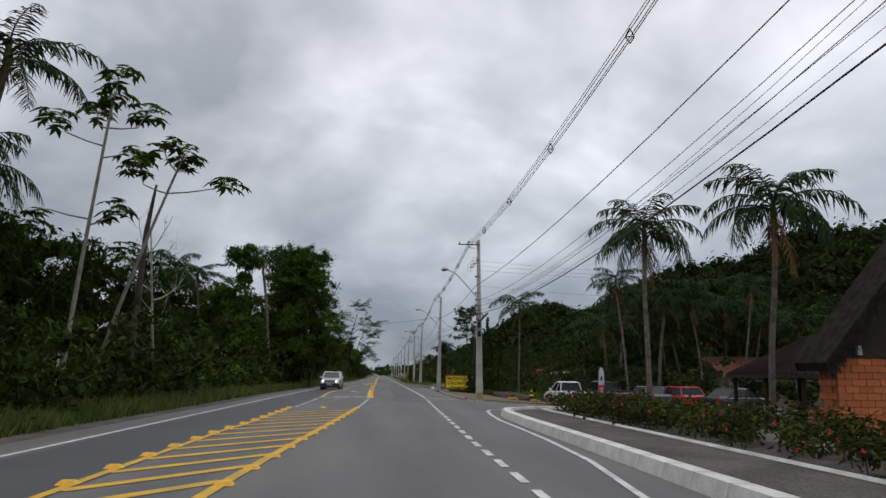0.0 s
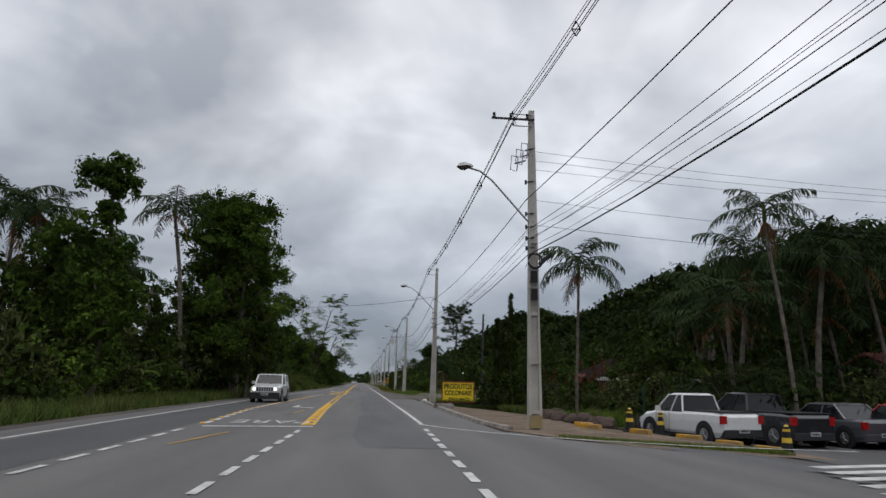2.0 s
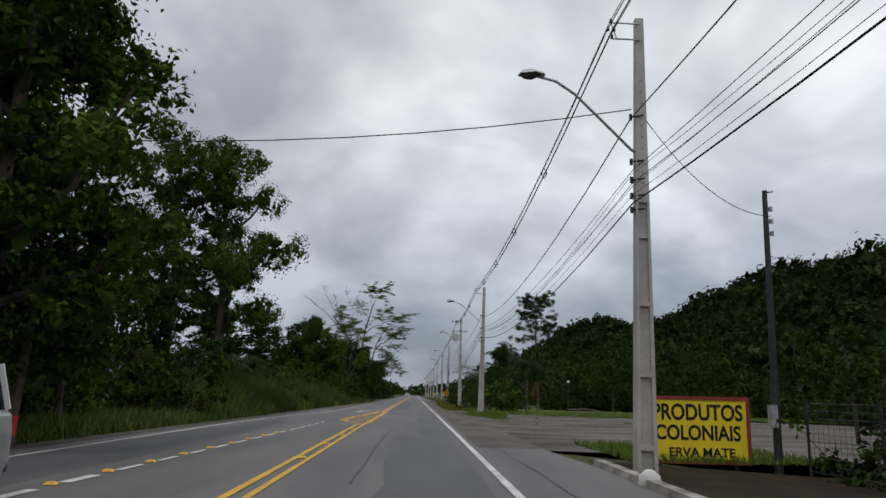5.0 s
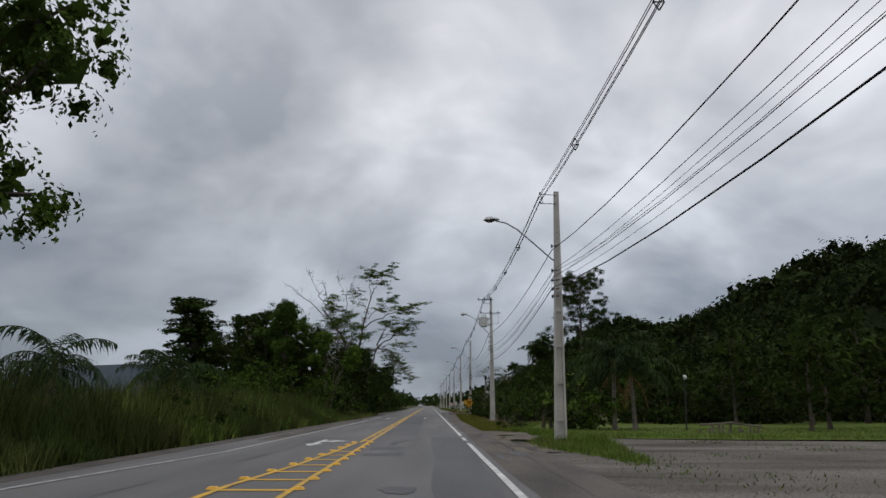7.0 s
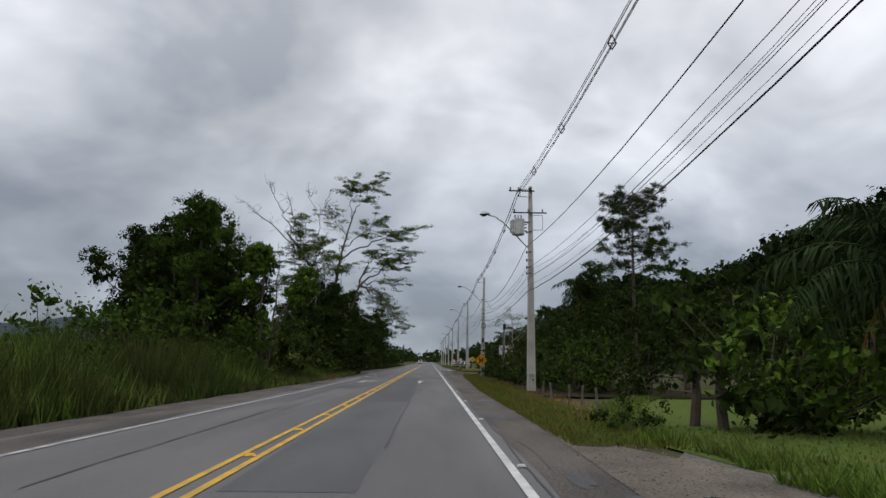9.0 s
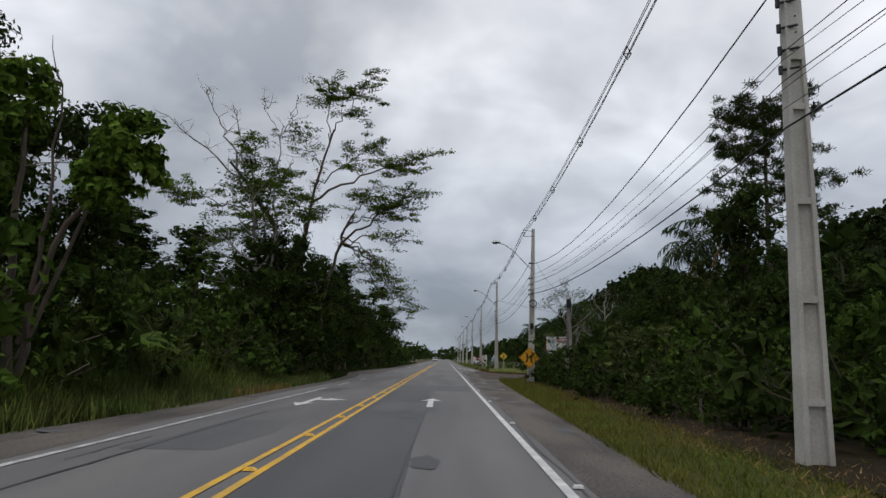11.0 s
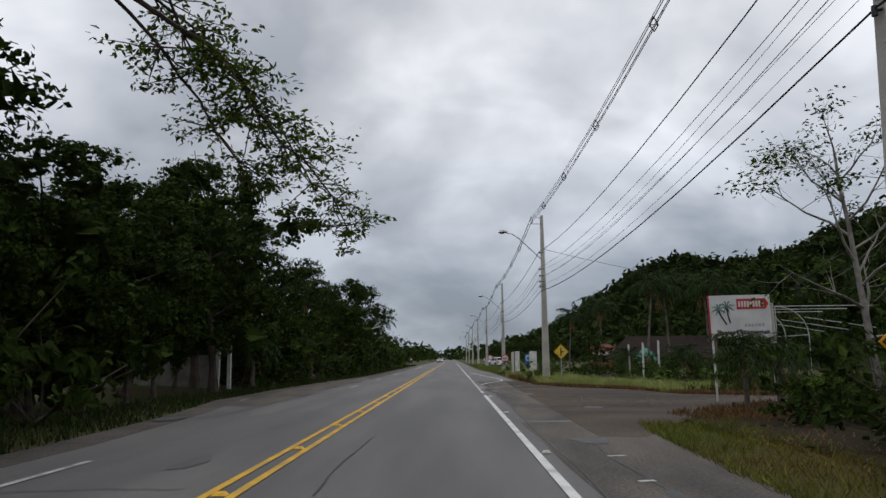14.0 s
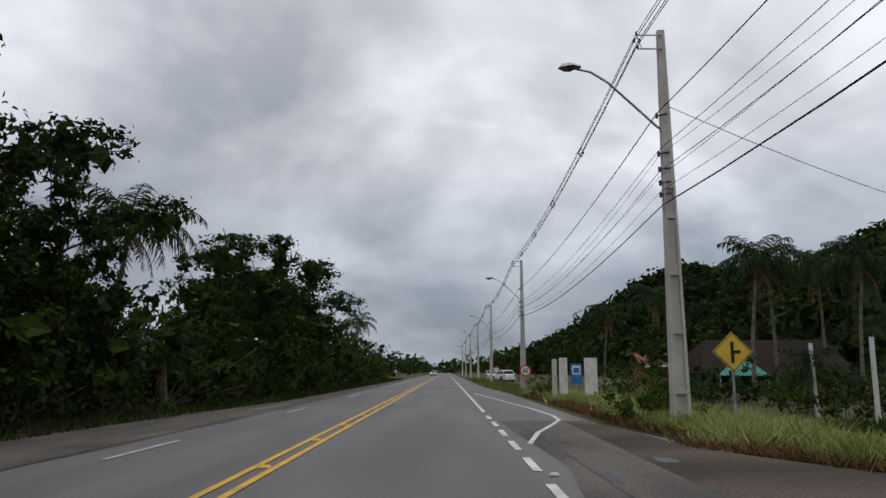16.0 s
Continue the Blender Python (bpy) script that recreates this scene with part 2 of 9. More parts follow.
M = {
    "asphalt": material("asphalt", (0.094, 0.092, 0.092), 0.74, spots=(0.132, 0.128, 0.125), scale=0.9, amount=0.5, fine=55, bump=0.4, spec=0.4, grain=0.3, stretch=(1, 0.1, 1)),
    "asphalt_dark": material("asphalt_dark", (0.054, 0.055, 0.058), 0.7, spots=(0.07, 0.07, 0.073), scale=0.8, fine=60, bump=0.35, spec=0.4, grain=0.3, stretch=(1, 0.15, 1)),
    "asphalt_mid": material("asphalt_mid", (0.07, 0.07, 0.072), 0.72, spots=(0.092, 0.091, 0.092), scale=0.8, fine=60, bump=0.35, spec=0.4, grain=0.3, stretch=(1, 0.2, 1)),
    "tar": material("tar", (0.03, 0.03, 0.032), 0.5, fine=40),
    "shoulder": material("shoulder_grit", (0.115, 0.103, 0.094), 0.9, spots=(0.075, 0.07, 0.064), scale=0.8, fine=24, bump=0.8, grain=0.4, spec=0.06),
    "shoulder_asphalt": material("shoulder_asphalt", (0.110, 0.094, 0.080), 0.85, spots=(0.052, 0.047, 0.043), scale=0.9, fine=24, bump=0.8, grain=0.5, stretch=(1, 0.3, 1)),
    "wet": material("damp_hollow", (0.016, 0.015, 0.013), 0.06, spots=(0.03, 0.028, 0.026), scale=2, fine=20, spec=0.4),
    "worn_paint": material("worn_road_paint", (0.46, 0.46, 0.45), 0.75, spots=(0.2, 0.2, 0.2), scale=3.0, amount=0.4, fine=30, grain=0.35),
    # brown leaf litter, its colour lowered further to carry the trees' shadow
    "shade_litter": material("shaded_leaf_litter", (0.032, 0.024, 0.014), 0.95, spots=(0.018, 0.016, 0.009), scale=0.9, fine=18, bump=0.9, grain=0.5, spec=0.06),
    "drive": material("driveway_grit", (0.098, 0.08, 0.065), 0.92, spots=(0.048, 0.043, 0.039), scale=0.45, fine=30, bump=0.6, grain=0.5, stretch=(0.5, 1, 1), spec=0.06),
    "pebble": material("pebble", (0.16, 0.135, 0.11), 0.85, spots=(0.09, 0.075, 0.06), scale=3, fine=20, rnd=0.5, island=True),
    "tan_dirt": material("tan_dirt", (0.17, 0.145, 0.12), 0.95, spots=(0.10, 0.088, 0.075), scale=0.7, fine=22, bump=0.5, grain=0.35, spec=0.06),
    "lawn": material("lawn_turf", (0.07, 0.108, 0.021), 0.95, spots=(0.092, 0.112, 0.028), scale=0.3, fine=22, bump=0.5, grain=0.3, spec=0.06),
    "rust_stain": material("ochre_stain", (0.34, 0.26, 0.12), 0.9, spots=(0.27, 0.22, 0.14), scale=3, fine=26),
    "gravel": material("gravel", (0.15, 0.138, 0.122), 0.92, spots=(0.066, 0.059, 0.05), scale=0.5, fine=20, bump=0.6, grain=0.5, stretch=(0.35, 1, 1), spec=0.06),
    "soil": material("soil", (0.10, 0.07, 0.045), 0.95, spots=(0.06, 0.07, 0.03), scale=0.3, fine=9, bump=0.5),
    "paving": material("paving", (0.20, 0.155, 0.118), 0.95, spots=(0.11, 0.085, 0.066), scale=0.9, fine=16, bump=1.0, grain=0.5, spec=0.06),
    "white_paint": material("white_road_paint", (0.62, 0.62, 0.60), 0.7, spots=(0.34, 0.34, 0.34), scale=2.2, amount=0.4, fine=45),
    "yellow_paint": material("yellow_road_paint", (0.62, 0.36, 0.03), 0.7, spots=(0.36, 0.24, 0.07), scale=1.8, amount=0.4, fine=45),
    "stud": material("road_stud", (0.75, 0.43, 0.03), 0.45, spots=(0.6, 0.33, 0.03), fine=30),
    "kerb": material("kerb_whitewash", (0.64, 0.63, 0.61), 0.85, spots=(0.42, 0.40, 0.37), scale=1.9, amount=0.35, fine=30, bump=0.3, rnd=0.08),
    "kerb_worn": material("worn_kerb_concrete", (0.36, 0.335, 0.30), 0.9, spots=(0.14, 0.125, 0.11), scale=1.6, fine=26, bump=0.5, rnd=0.25),
    "concrete": material("pole_concrete", (0.50, 0.48, 0.44), 0.88, spots=(0.38, 0.36, 0.32), scale=1.1, fine=28, bump=0.25, rnd=0.08),
    "concrete_dark": material("weathered_concrete", (0.22, 0.20, 0.18), 0.9, spots=(0.13, 0.12, 0.11), scale=2.0, fine=28, bump=0.3),
    "steel": material("galvanised_steel", (0.36, 0.37, 0.38), 0.5, 0.6, fine=40),
    "dark_steel": material("dark_steel", (0.05, 0.05, 0.055), 0.55, 0.3, fine=40),
    "black_rubber": material("black_rubber", (0.018, 0.018, 0.02), 0.7, fine=40),
    "cable": material("cable_sheath", (0.02, 0.02, 0.022), 0.6, fine=40),
    "lamp_grey": material("lamp_housing", (0.42, 0.42, 0.42), 0.5, fine=30),
    "lamp_glass": material("lamp_glass", (0.10, 0.09, 0.08), 0.15, spec=0.5),
    "transformer": material("transformer_grey", (0.62, 0.63, 0.60), 0.5, fine=20),
    "bark": material("bark", (0.10, 0.078, 0.06), 0.95, spots=(0.05, 0.042, 0.035), scale=2.0, fine=14, bump=0.8),
    "bark_pale": material("pale_bark", (0.30, 0.275, 0.24), 0.9, spots=(0.20, 0.18, 0.15), scale=2.6, fine=16, bump=0.4),
    "bark_grey": material("grey_bark", (0.26, 0.24, 0.215), 0.9, spots=(0.13, 0.12, 0.105), scale=2.6, fine=16, bump=0.4),
    "leaf_rain": leaf_material("layered_tree_leaves", (0.105, 0.155, 0.022), (0.05, 0.078, 0.014)),
    "leaf_epi": leaf_material("epiphyte_leaves", (0.12, 0.075, 0.02), (0.06, 0.06, 0.015)),
    "bark_palm": material("palm_bark", (0.17, 0.145, 0.12), 0.9, spots=(0.08, 0.068, 0.058), scale=3.5, fine=14, bump=0.5),
    "leaf_dark": leaf_material("dark_leaves", (0.036, 0.058, 0.011), (0.018, 0.031, 0.007)),
    "leaf_mid": leaf_material("mid_green_leaves", (0.066, 0.108, 0.017), (0.031, 0.056, 0.011)),
    "leaf_bright": leaf_material("bright_green_leaves", (0.10, 0.16, 0.022), (0.055, 0.094, 0.015)),
    "leaf_olive": leaf_material("olive_leaves", (0.075, 0.088, 0.03), (0.045, 0.058, 0.02)),
    "leaf_hedge": leaf_material("hedge_leaves", (0.048, 0.06, 0.014), (0.034, 0.027, 0.011), 0.5),
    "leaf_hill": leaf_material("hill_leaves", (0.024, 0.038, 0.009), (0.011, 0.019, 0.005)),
    # darker copy of the verge grass, tree shade put into its colour
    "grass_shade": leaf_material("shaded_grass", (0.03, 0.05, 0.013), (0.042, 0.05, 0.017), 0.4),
    "grass_pale": leaf_material("pale_tuft_grass", (0.29, 0.33, 0.12), (0.22, 0.25, 0.075), 0.35),
    "leaf_rust": leaf_material("rusty_leaves", (0.15, 0.055, 0.025), (0.075, 0.045, 0.02)),
    "leaf_palm": leaf_material("palm_leaflets", (0.034, 0.054, 0.02), (0.02, 0.034, 0.012), 0.35),
    "leaf_dead": leaf_material("dead_fronds", (0.22, 0.13, 0.055), (0.13, 0.08, 0.04), 0.3),
    "grass": leaf_material("verge_grass", (0.105, 0.155, 0.034), (0.15, 0.15, 0.045), 0.5),
    "grass_tall": leaf_material("tall_grass", (0.08, 0.125, 0.03), (0.11, 0.125, 0.04), 0.5),
    "grass_lush": leaf_material("lush_grass", (0.105, 0.165, 0.028), (0.125, 0.155, 0.038), 0.4),
    "grass_dry": leaf_material("dry_grass", (0.30, 0.20, 0.075), (0.20, 0.12, 0.05), 0.4),
    "litter": leaf_material("reddish_litter", (0.155, 0.085, 0.038), (0.11, 0.075, 0.034), 0.45),
    "grass_bank": leaf_material("bank_grass", (0.046, 0.07, 0.017), (0.064, 0.07, 0.022), 0.5),
    "grass_verge": leaf_material("verge_short_grass", (0.101, 0.125, 0.020), (0.133, 0.117, 0.027), 0.45),
    "turf": material("verge_turf", (0.046, 0.058, 0.014), 0.95, spots=(0.062, 0.05, 0.018), scale=0.35, fine=30, bump=0.6, grain=0.3, spec=0.06),
    "ground": material("ground_cover", (0.055, 0.068, 0.026), 0.95, spots=(0.075, 0.06, 0.035), scale=0.25, fine=6, bump=0.5, spec=0.06),
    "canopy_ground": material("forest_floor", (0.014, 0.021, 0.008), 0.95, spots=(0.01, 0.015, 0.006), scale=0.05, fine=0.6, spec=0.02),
    # blue-grey of distance haze is mixed into the ridge's base colour
    "far_ridge": material("hazy_ridge_forest", (0.03, 0.044, 0.056), 0.95, spots=(0.024, 0.036, 0.046), scale=0.01, fine=0.1),
}


# ---- geometry helpers ----
class Geo:
    """Collects vertices and faces for one mesh."""

    def __init__(self):
        self.v, self.f, self.n = [], [], 0

    def add(self, verts, faces):
        verts = np.asarray(verts, float).reshape(-1, 3)
        self.v.append(verts)
        self.f += [tuple(int(i) + self.n for i in f) for f in faces]
        self.n += len(verts)
        return self

    def quads(self, q):
        """q: (n, 4, 3) corners."""
        q = np.asarray(q, float)
        k = len(q)
        idx = (np.arange(k * 4) + self.n).reshape(k, 4)
        self.v.append(q.reshape(-1, 3))
        self.f += idx.tolist()
        self.n += k * 4
        return self

    def tris(self, q):
        q = np.asarray(q, float)
        k = len(q)
        idx = (np.arange(k * 3) + self.n).reshape(k, 3)
        self.v.append(q.reshape(-1, 3))
        self.f += idx.tolist()
        self.n += k * 3
        return self

    def box(self, x0, x1, y0, y1, z0, z1, top=1.0, topy=None):
        """A box; top shrinks the upper face towards its middle."""
        cx, cy = (x0 + x1) / 2, (y0 + y1) / 2
        ty = top if topy is None else topy
        v = [(x, y, z0) for x, y in ((x0, y0), (x1, y0), (x1, y1), (x0, y1))]
        v += [(cx + (x - cx) * top, cy + (y - cy) * ty, z1) for x, y in ((x0, y0), (x1, y0), (x1, y1), (x0, y1))]
        return self.add(v, [(3, 2, 1, 0), (4, 5, 6, 7), (0, 1, 5, 4), (1, 2, 6, 5), (2, 3, 7, 6), (3, 0, 4, 7)])

    def tube(self, path, radii, sides=6, caps=True):
        path = np.asarray(path, float)
        k = len(path)
        radii = np.broadcast_to(np.asarray(radii, float), (k,))
        d = np.gradient(path, axis=0)
        d /= np.maximum(np.linalg.norm(d, axis=1)[:, None], 1e-9)
        ref = np.array((0.0, 0.0, 1.0)) if abs(d[:, 2]).mean() < 0.8 else np.array((1.0, 0.0, 0.0))
        s = np.cross(d, ref)
        s /= np.maximum(np.linalg.norm(s, axis=1)[:, None], 1e-9)
        u = np.cross(s, d)
        a = np.linspace(0, 2 * np.pi, sides, endpoint=False)
        v = path[:, None] + radii[:, None, None] * (np.cos(a)[None, :, None] * s[:, None] + np.sin(a)[None, :, None] * u[:, None])
        f = []
        for i in range(k - 1):
            for j in range(sides):
                j2 = (j + 1) % sides
                f.append((i * sides + j, i * sides + j2, (i + 1) * sides + j2, (i + 1) * sides + j))
        if caps:
            f.append(tuple(range(sides))[::-1])
            f.append(tuple((k - 1) * sides + j for j in range(sides)))
        return self.add(v.reshape(-1, 3), f)

    def disc(self, c, axis, r, depth, sides=20, r2=None):
        c, axis = np.asarray(c, float), np.asarray(axis, float)
        return self.tube([c, c + axis * depth], [r, r if r2 is None else r2], sides)

    def mesh(self, name, smooth=False):
        me = bpy.data.meshes.new(name)
        v = np.concatenate(self.v) if self.v else np.zeros((0, 3))
        me.from_pydata(v.tolist(), [], self.f)
        if smooth:
            me.shade_smooth()
        me.update()
        return me


def put(name, geo, mat, parent=None, label="", smooth=False, bevel=0.0):
    """Links a Geo or a mesh as one object, under a thing or by itself."""
    me = geo if isinstance(geo, bpy.types.Mesh) else geo.mesh(name, smooth)
    if bevel:
        bm = bmesh.new()
        bm.from_mesh(me)
        bmesh.ops.recalc_face_normals(bm, faces=bm.faces)
        sharp = [e for e in bm.edges if len(e.link_faces) == 2 and e.calc_face_angle(0) > 0.5]
        bmesh.ops.bevel(bm, geom=sharp, offset=bevel, segments=2, affect="EDGES", profile=0.6)
        bm.to_mesh(me)
        bm.free()
    if mat is not None and not me.materials:
        me.materials.append(M[mat] if isinstance(mat, str) else mat)
    ob = new(name, me)
    if parent is not None:
        ob.parent = parent
    if label:
        tagged(ob, label)
    return ob


def root(name, label, category, group="", kind="", at=None):
    ob = new(name)
    tagged(ob, label, category, group, kind)
    if at is not None:
        ob.matrix_basis = at
    return ob


def spot(x, y, z=0.0, turn=0.0, s=1.0, sz=None):
    return Matrix.LocRotScale((x, y, z), Euler((0, 0, radians(turn))), (s, s, s if sz is None else sz))


# ---- large structure: ground, road, hill ----
LEFT = [(-60, -8.8), (60, -8.8), (90, -8.0), (118, -7.3), (165, -6.25), (182, -6.0), (190, -6.1), (197, -6.6), (204, -7.6), (212, -7.6), (222, -7.3), (236, -6.3), (300, -6.4), (900, -7.4)]
RIGHT = [(-60, 2.5), (12, 2.5), (22, 2.75), (30, 3.05), (34.5, 4.1), (36.2, 6.0), (42.5, 6.0), (46.5, 3.5), (55, 3.0), (78, 3.35), (84, 3.0), (118, 2.6), (150, 2.55), (161, 2.8), (167, 2.9), (174, 3.05), (180, 3.2), (186, 3.35), (191.5, 3.7), (193, 3.95), (197, 4.5), (214, 4.6), (220, 3.7), (246, 3.6), (262, 3.0), (300, 3.0), (900, 3.0)]


def edge(table, y):
    return float(np.interp(y, [p[0] for p in table], [p[1] for p in table]))


def strip(y0, y1, step, left, right, z):
    g = Geo()
    ys = np.arange(y0, y1 + step * 0.5, step)
    v = []
    for y in ys:
        v += [(left(y), y, z), (right(y), y, z)]
    return g.add(v, [(2 * i, 2 * i + 1, 2 * i + 3, 2 * i + 2) for i in range(len(ys) - 1)])


g = Geo()
# one sheet of ground out to the horizon, finer near the road
gx = [-4000, -1200, -400, -120, -60, -40, -30, -24, -20, -17, -14, -12, -10, 3, 6, 8, 10, 14, 20, 30, 40, 60, 120, 400, 1200, 4000]
gy = [-3000, -600, -150, -60] + list(range(-40, 340, 8)) + [400, 520, 700, 1000, 1500, 2500, 4500]
gv = []
for yy in gy:
    for xx in gx:
        near = -62 < xx < 62 and -60 < yy < 340
        zz = -0.07
        if near and xx < -10:
            zz = 0.02 + 0.12 * noise.noise((xx * 0.13, yy * 0.09, 0)) + 0.35 * min(1, (-10 - xx) / 6)
        elif near and xx > 8:
            zz = -0.14 + 0.08 * noise.noise((xx * 0.13, yy * 0.09, 4))
            if 24 <= yy <= 92 and xx < 60:
                zz = -0.68
        elif 3.5 < xx <= 8 and 24 <= yy <= 92:
            zz = -0.27 if xx < 7 else -0.46
        gv.append((xx, yy, zz))
nx = len(gx)
g.add(gv, [(j * nx + i, j * nx + i + 1, (j + 1) * nx + i + 1, (j + 1) * nx + i) for j in range(len(gy) - 1) for i in range(nx - 1)])
tagged(put("ground", g, "ground"), "grassy ground with patches of bare earth", "ground", kind="structure")

road = put("road", strip(-60, 900, 2, lambda y: edge(LEFT, y), lambda y: edge(RIGHT, y), 0.0), "asphalt")
tagged(road, "worn grey asphalt highway with patched lanes", "road", kind="structure")
sh_l = put("shoulder", strip(-60, 900, 2, lambda y: edge(LEFT, y) - 0.9 - 0.25 * noise.noise((0, y * 0.4, 0)), lambda y: edge(LEFT, y) + 0.3, -0.012), "shoulder")
tagged(sh_l, "gritty brown road shoulder beside the asphalt", "shoulder", kind="structure")


def slab(x0, x1, y0, y1, mat, name="asphalt_patch", z=0.004, wob=0.06, label=""):
    """A thin repair patch with ragged ends, a piece of the road."""
    gg = Geo()
    r = random.Random(int(abs(x0 * 31 + y0 * 17)))
    n = max(2, int((y1 - y0) / 3))
    pts = [(x0 + r.uniform(-wob, wob), y0 + (y1 - y0) * i / n) for i in range(n + 1)]
    pts = pts + [(x1 + r.uniform(-wob, wob), y) for _, y in pts[::-1]]
    k = n + 1
    v = [(x, y, z) for x, y in pts]
    gg.add(v, [(i, i + 1, 2 * k - 2 - i, 2 * k - 1 - i)[::-1] for i in range(n)])
    return put(name, gg, mat, road, label)


# ---- road markings and repairs, pieces of the road ----
slab(-7.6, -5.45, -20, 70, "asphalt_dark", wob=0.05)
slab(-7.4, -5.5, 70, 92, "asphalt_mid", wob=0.12)
slab(-0.82, 0.82, 43, 88, "asphalt_mid", wob=0.16)
slab(-0.1, 1.0, 88.05, 122, "asphalt_mid", wob=0.1)
slab(-6.75, -5.85, 80, 98, "asphalt_dark", z=0.0075, wob=0.12)
slab(-2.0, -1.0, 113.6, 115.2, "asphalt_dark")
slab(-2.0, -0.9, 111.2, 112.2, "asphalt_dark")
slab(-2.2, -0.72, 124, 141, "asphalt_mid", wob=0.05)
slab(-2.25, -0.62, 141.05, 172, "asphalt_dark", wob=0.04)
slab(-2.2, 1.0, 172.05, 178, "asphalt_mid", wob=0.04)
slab(-4.9, -3.4, 152, 157, "asphalt_mid", wob=0.25)
slab(-5.2, -4.3, 170, 173.5, "asphalt_dark", wob=0.2)
slab(-2.1, -0.3, 160.2, 164, "asphalt_mid", z=0.008, wob=0.02)
slab(1.42, 2.75, 119, 160, "shoulder_asphalt", wob=0.06)
slab(1.42, 3.0, 160.05, 172, "shoulder_asphalt", wob=0.06)
slab(1.42, 3.6, 172.05, 193.5, "shoulder_asphalt", wob=0.06)
slab(1.5, 3.6, 194, 222, "shoulder_asphalt", wob=0.2)
slab(1.4, 3.0, 84, 118.9, "shoulder_asphalt", wob=0.05)
slab(-7.5, -5.75, 200, 228, "shoulder_asphalt", wob=0.2)
slab(-6.4, -5.6, 228.1, 300, "shoulder_asphalt", wob=0.15)
slab(-6.9, -5.9, 120, 165, "shoulder_asphalt", wob=0.15)

rs = random.Random(19)


def blot(x, y, rx, ry, mat, name="asphalt_stain", base=0.0):
    """A small ragged patch: pothole repair, oil or damp."""
    gg = Geo()
    lift = 0.0085 + rs.uniform(0, 0.0015)
    level = base if callable(base) else lambda q: base
    k, o = 26, rs.uniform(0, 90)
    ph = [1 + 0.45 * noise.noise((1.6 * math.cos(6.283 * i / k) + o, 1.6 * math.sin(6.283 * i / k), o)) + rs.uniform(-0.06, 0.06) for i in range(k)]
    rim = [(x + rx * math.cos(6.283 * i / k) * ph[i], y + ry * math.sin(6.283 * i / k) * ph[i]) for i in range(k)]
    gg.add([(x, y, level(x) + lift)] + [(q[0], q[1], level(q[0]) + lift) for q in rim], [(0, 1 + i, 1 + (i + 1) % k) for i in range(k)])
    put(name, gg, mat, road)


for x, y, rx, ry in ((3.1, 123.5, 0.4, 0.45), (3.15, 118.9, 0.45, 1.05), (2.75, 121.1, 0.13, 0.35)):
    blot(x, y, rx, ry, "wet", "pothole")
for i in range(30):
    y = rs.uniform(84, 222)
    blot(rs.uniform(1.55, 2.6 if y < 193 else 4.0), y, rs.uniform(0.06, 0.3), rs.uniform(0.25, 1.1), rs.choice(("asphalt_dark", "asphalt_mid", "tar")))
for i in range(12):
    blot(rs.choice((rs.uniform(-7.0, -5.7), rs.uniform(-1.9, -0.3), rs.uniform(-5.0, -3.2))), rs.uniform(50, 215), rs.uniform(0.1, 0.35), rs.uniform(0.2, 0.8), rs.choice(("asphalt_dark", "asphalt_mid", "asphalt_mid")))
for x, y, rx, ry in ((-4.0, 121.5, 0.3, 0.16), (-4.7, 119.0, 0.2, 0.1), (-1.3, 118.3, 0.25, 0.35), (-1.0, 119.5, 0.25, 0.12), (-1.4, 116.8, 0.12, 0.5)):
    blot(x, y, rx, ry, "tar")

rt = random.Random(9)


def crack(x, y0, y1, w=0.014, drift=0.12):
    ys = np.arange(y0, y1, 0.7)
    xs = x + np.cumsum([rt.uniform(-drift, drift) * 0.5 for _ in ys]) * 0.4
    gg = Geo()
    v = []
    for a, b in zip(xs, ys):
        ww = w * rt.uniform(0.5, 1.5)
        v += [(a - ww, b, 0.0105), (a + ww, b, 0.0105)]
    gg.add(v, [(2 * i, 2 * i + 1, 2 * i + 3, 2 * i + 2) for i in range(len(ys) - 1)])
    put("crack_seal", gg, "tar", road)


for cx, c0, c1 in ((-0.9, 50, 75), (-0.65, 128, 172), (1.45, 118, 160), (1.5, 160, 205), (-4.6, 140, 160), (-5.9, 196, 230), (1.9, 206, 222), (-1.2, 76, 92), (-3.4, 55, 64), (-4.2, 124, 138)):
    crack(cx, c0, c1)


for i in range(22):
    y0 = rt.uniform(48, 205)
    crack(rt.choice((rt.uniform(-5.2, -3.2), rt.uniform(-1.8, 0.9), rt.uniform(1.6, 2.3))), y0, y0 + rt.uniform(3, 14), rt.uniform(0.005, 0.012), 0.25)
for i in range(18):
    y0, x0 = rt.uniform(50, 205), rt.choice((-5.0, -2.1, 1.5))
    gg = Geo()
    xs = np.arange(x0, x0 + rt.uniform(0.8, 2.2), 0.2)
    v = []
    for a in xs:
        y0 += rt.uniform(-0.12, 0.12)
        v += [(a, y0 - 0.012, 0.0102), (a, y0 + 0.012, 0.0102)]
    gg.add(v, [(2 * i_, 2 * i_ + 2, 2 * i_ + 3, 2 * i_ + 1) for i_ in range(len(xs) - 1)])
    put("crack_seal", gg, "tar", road)


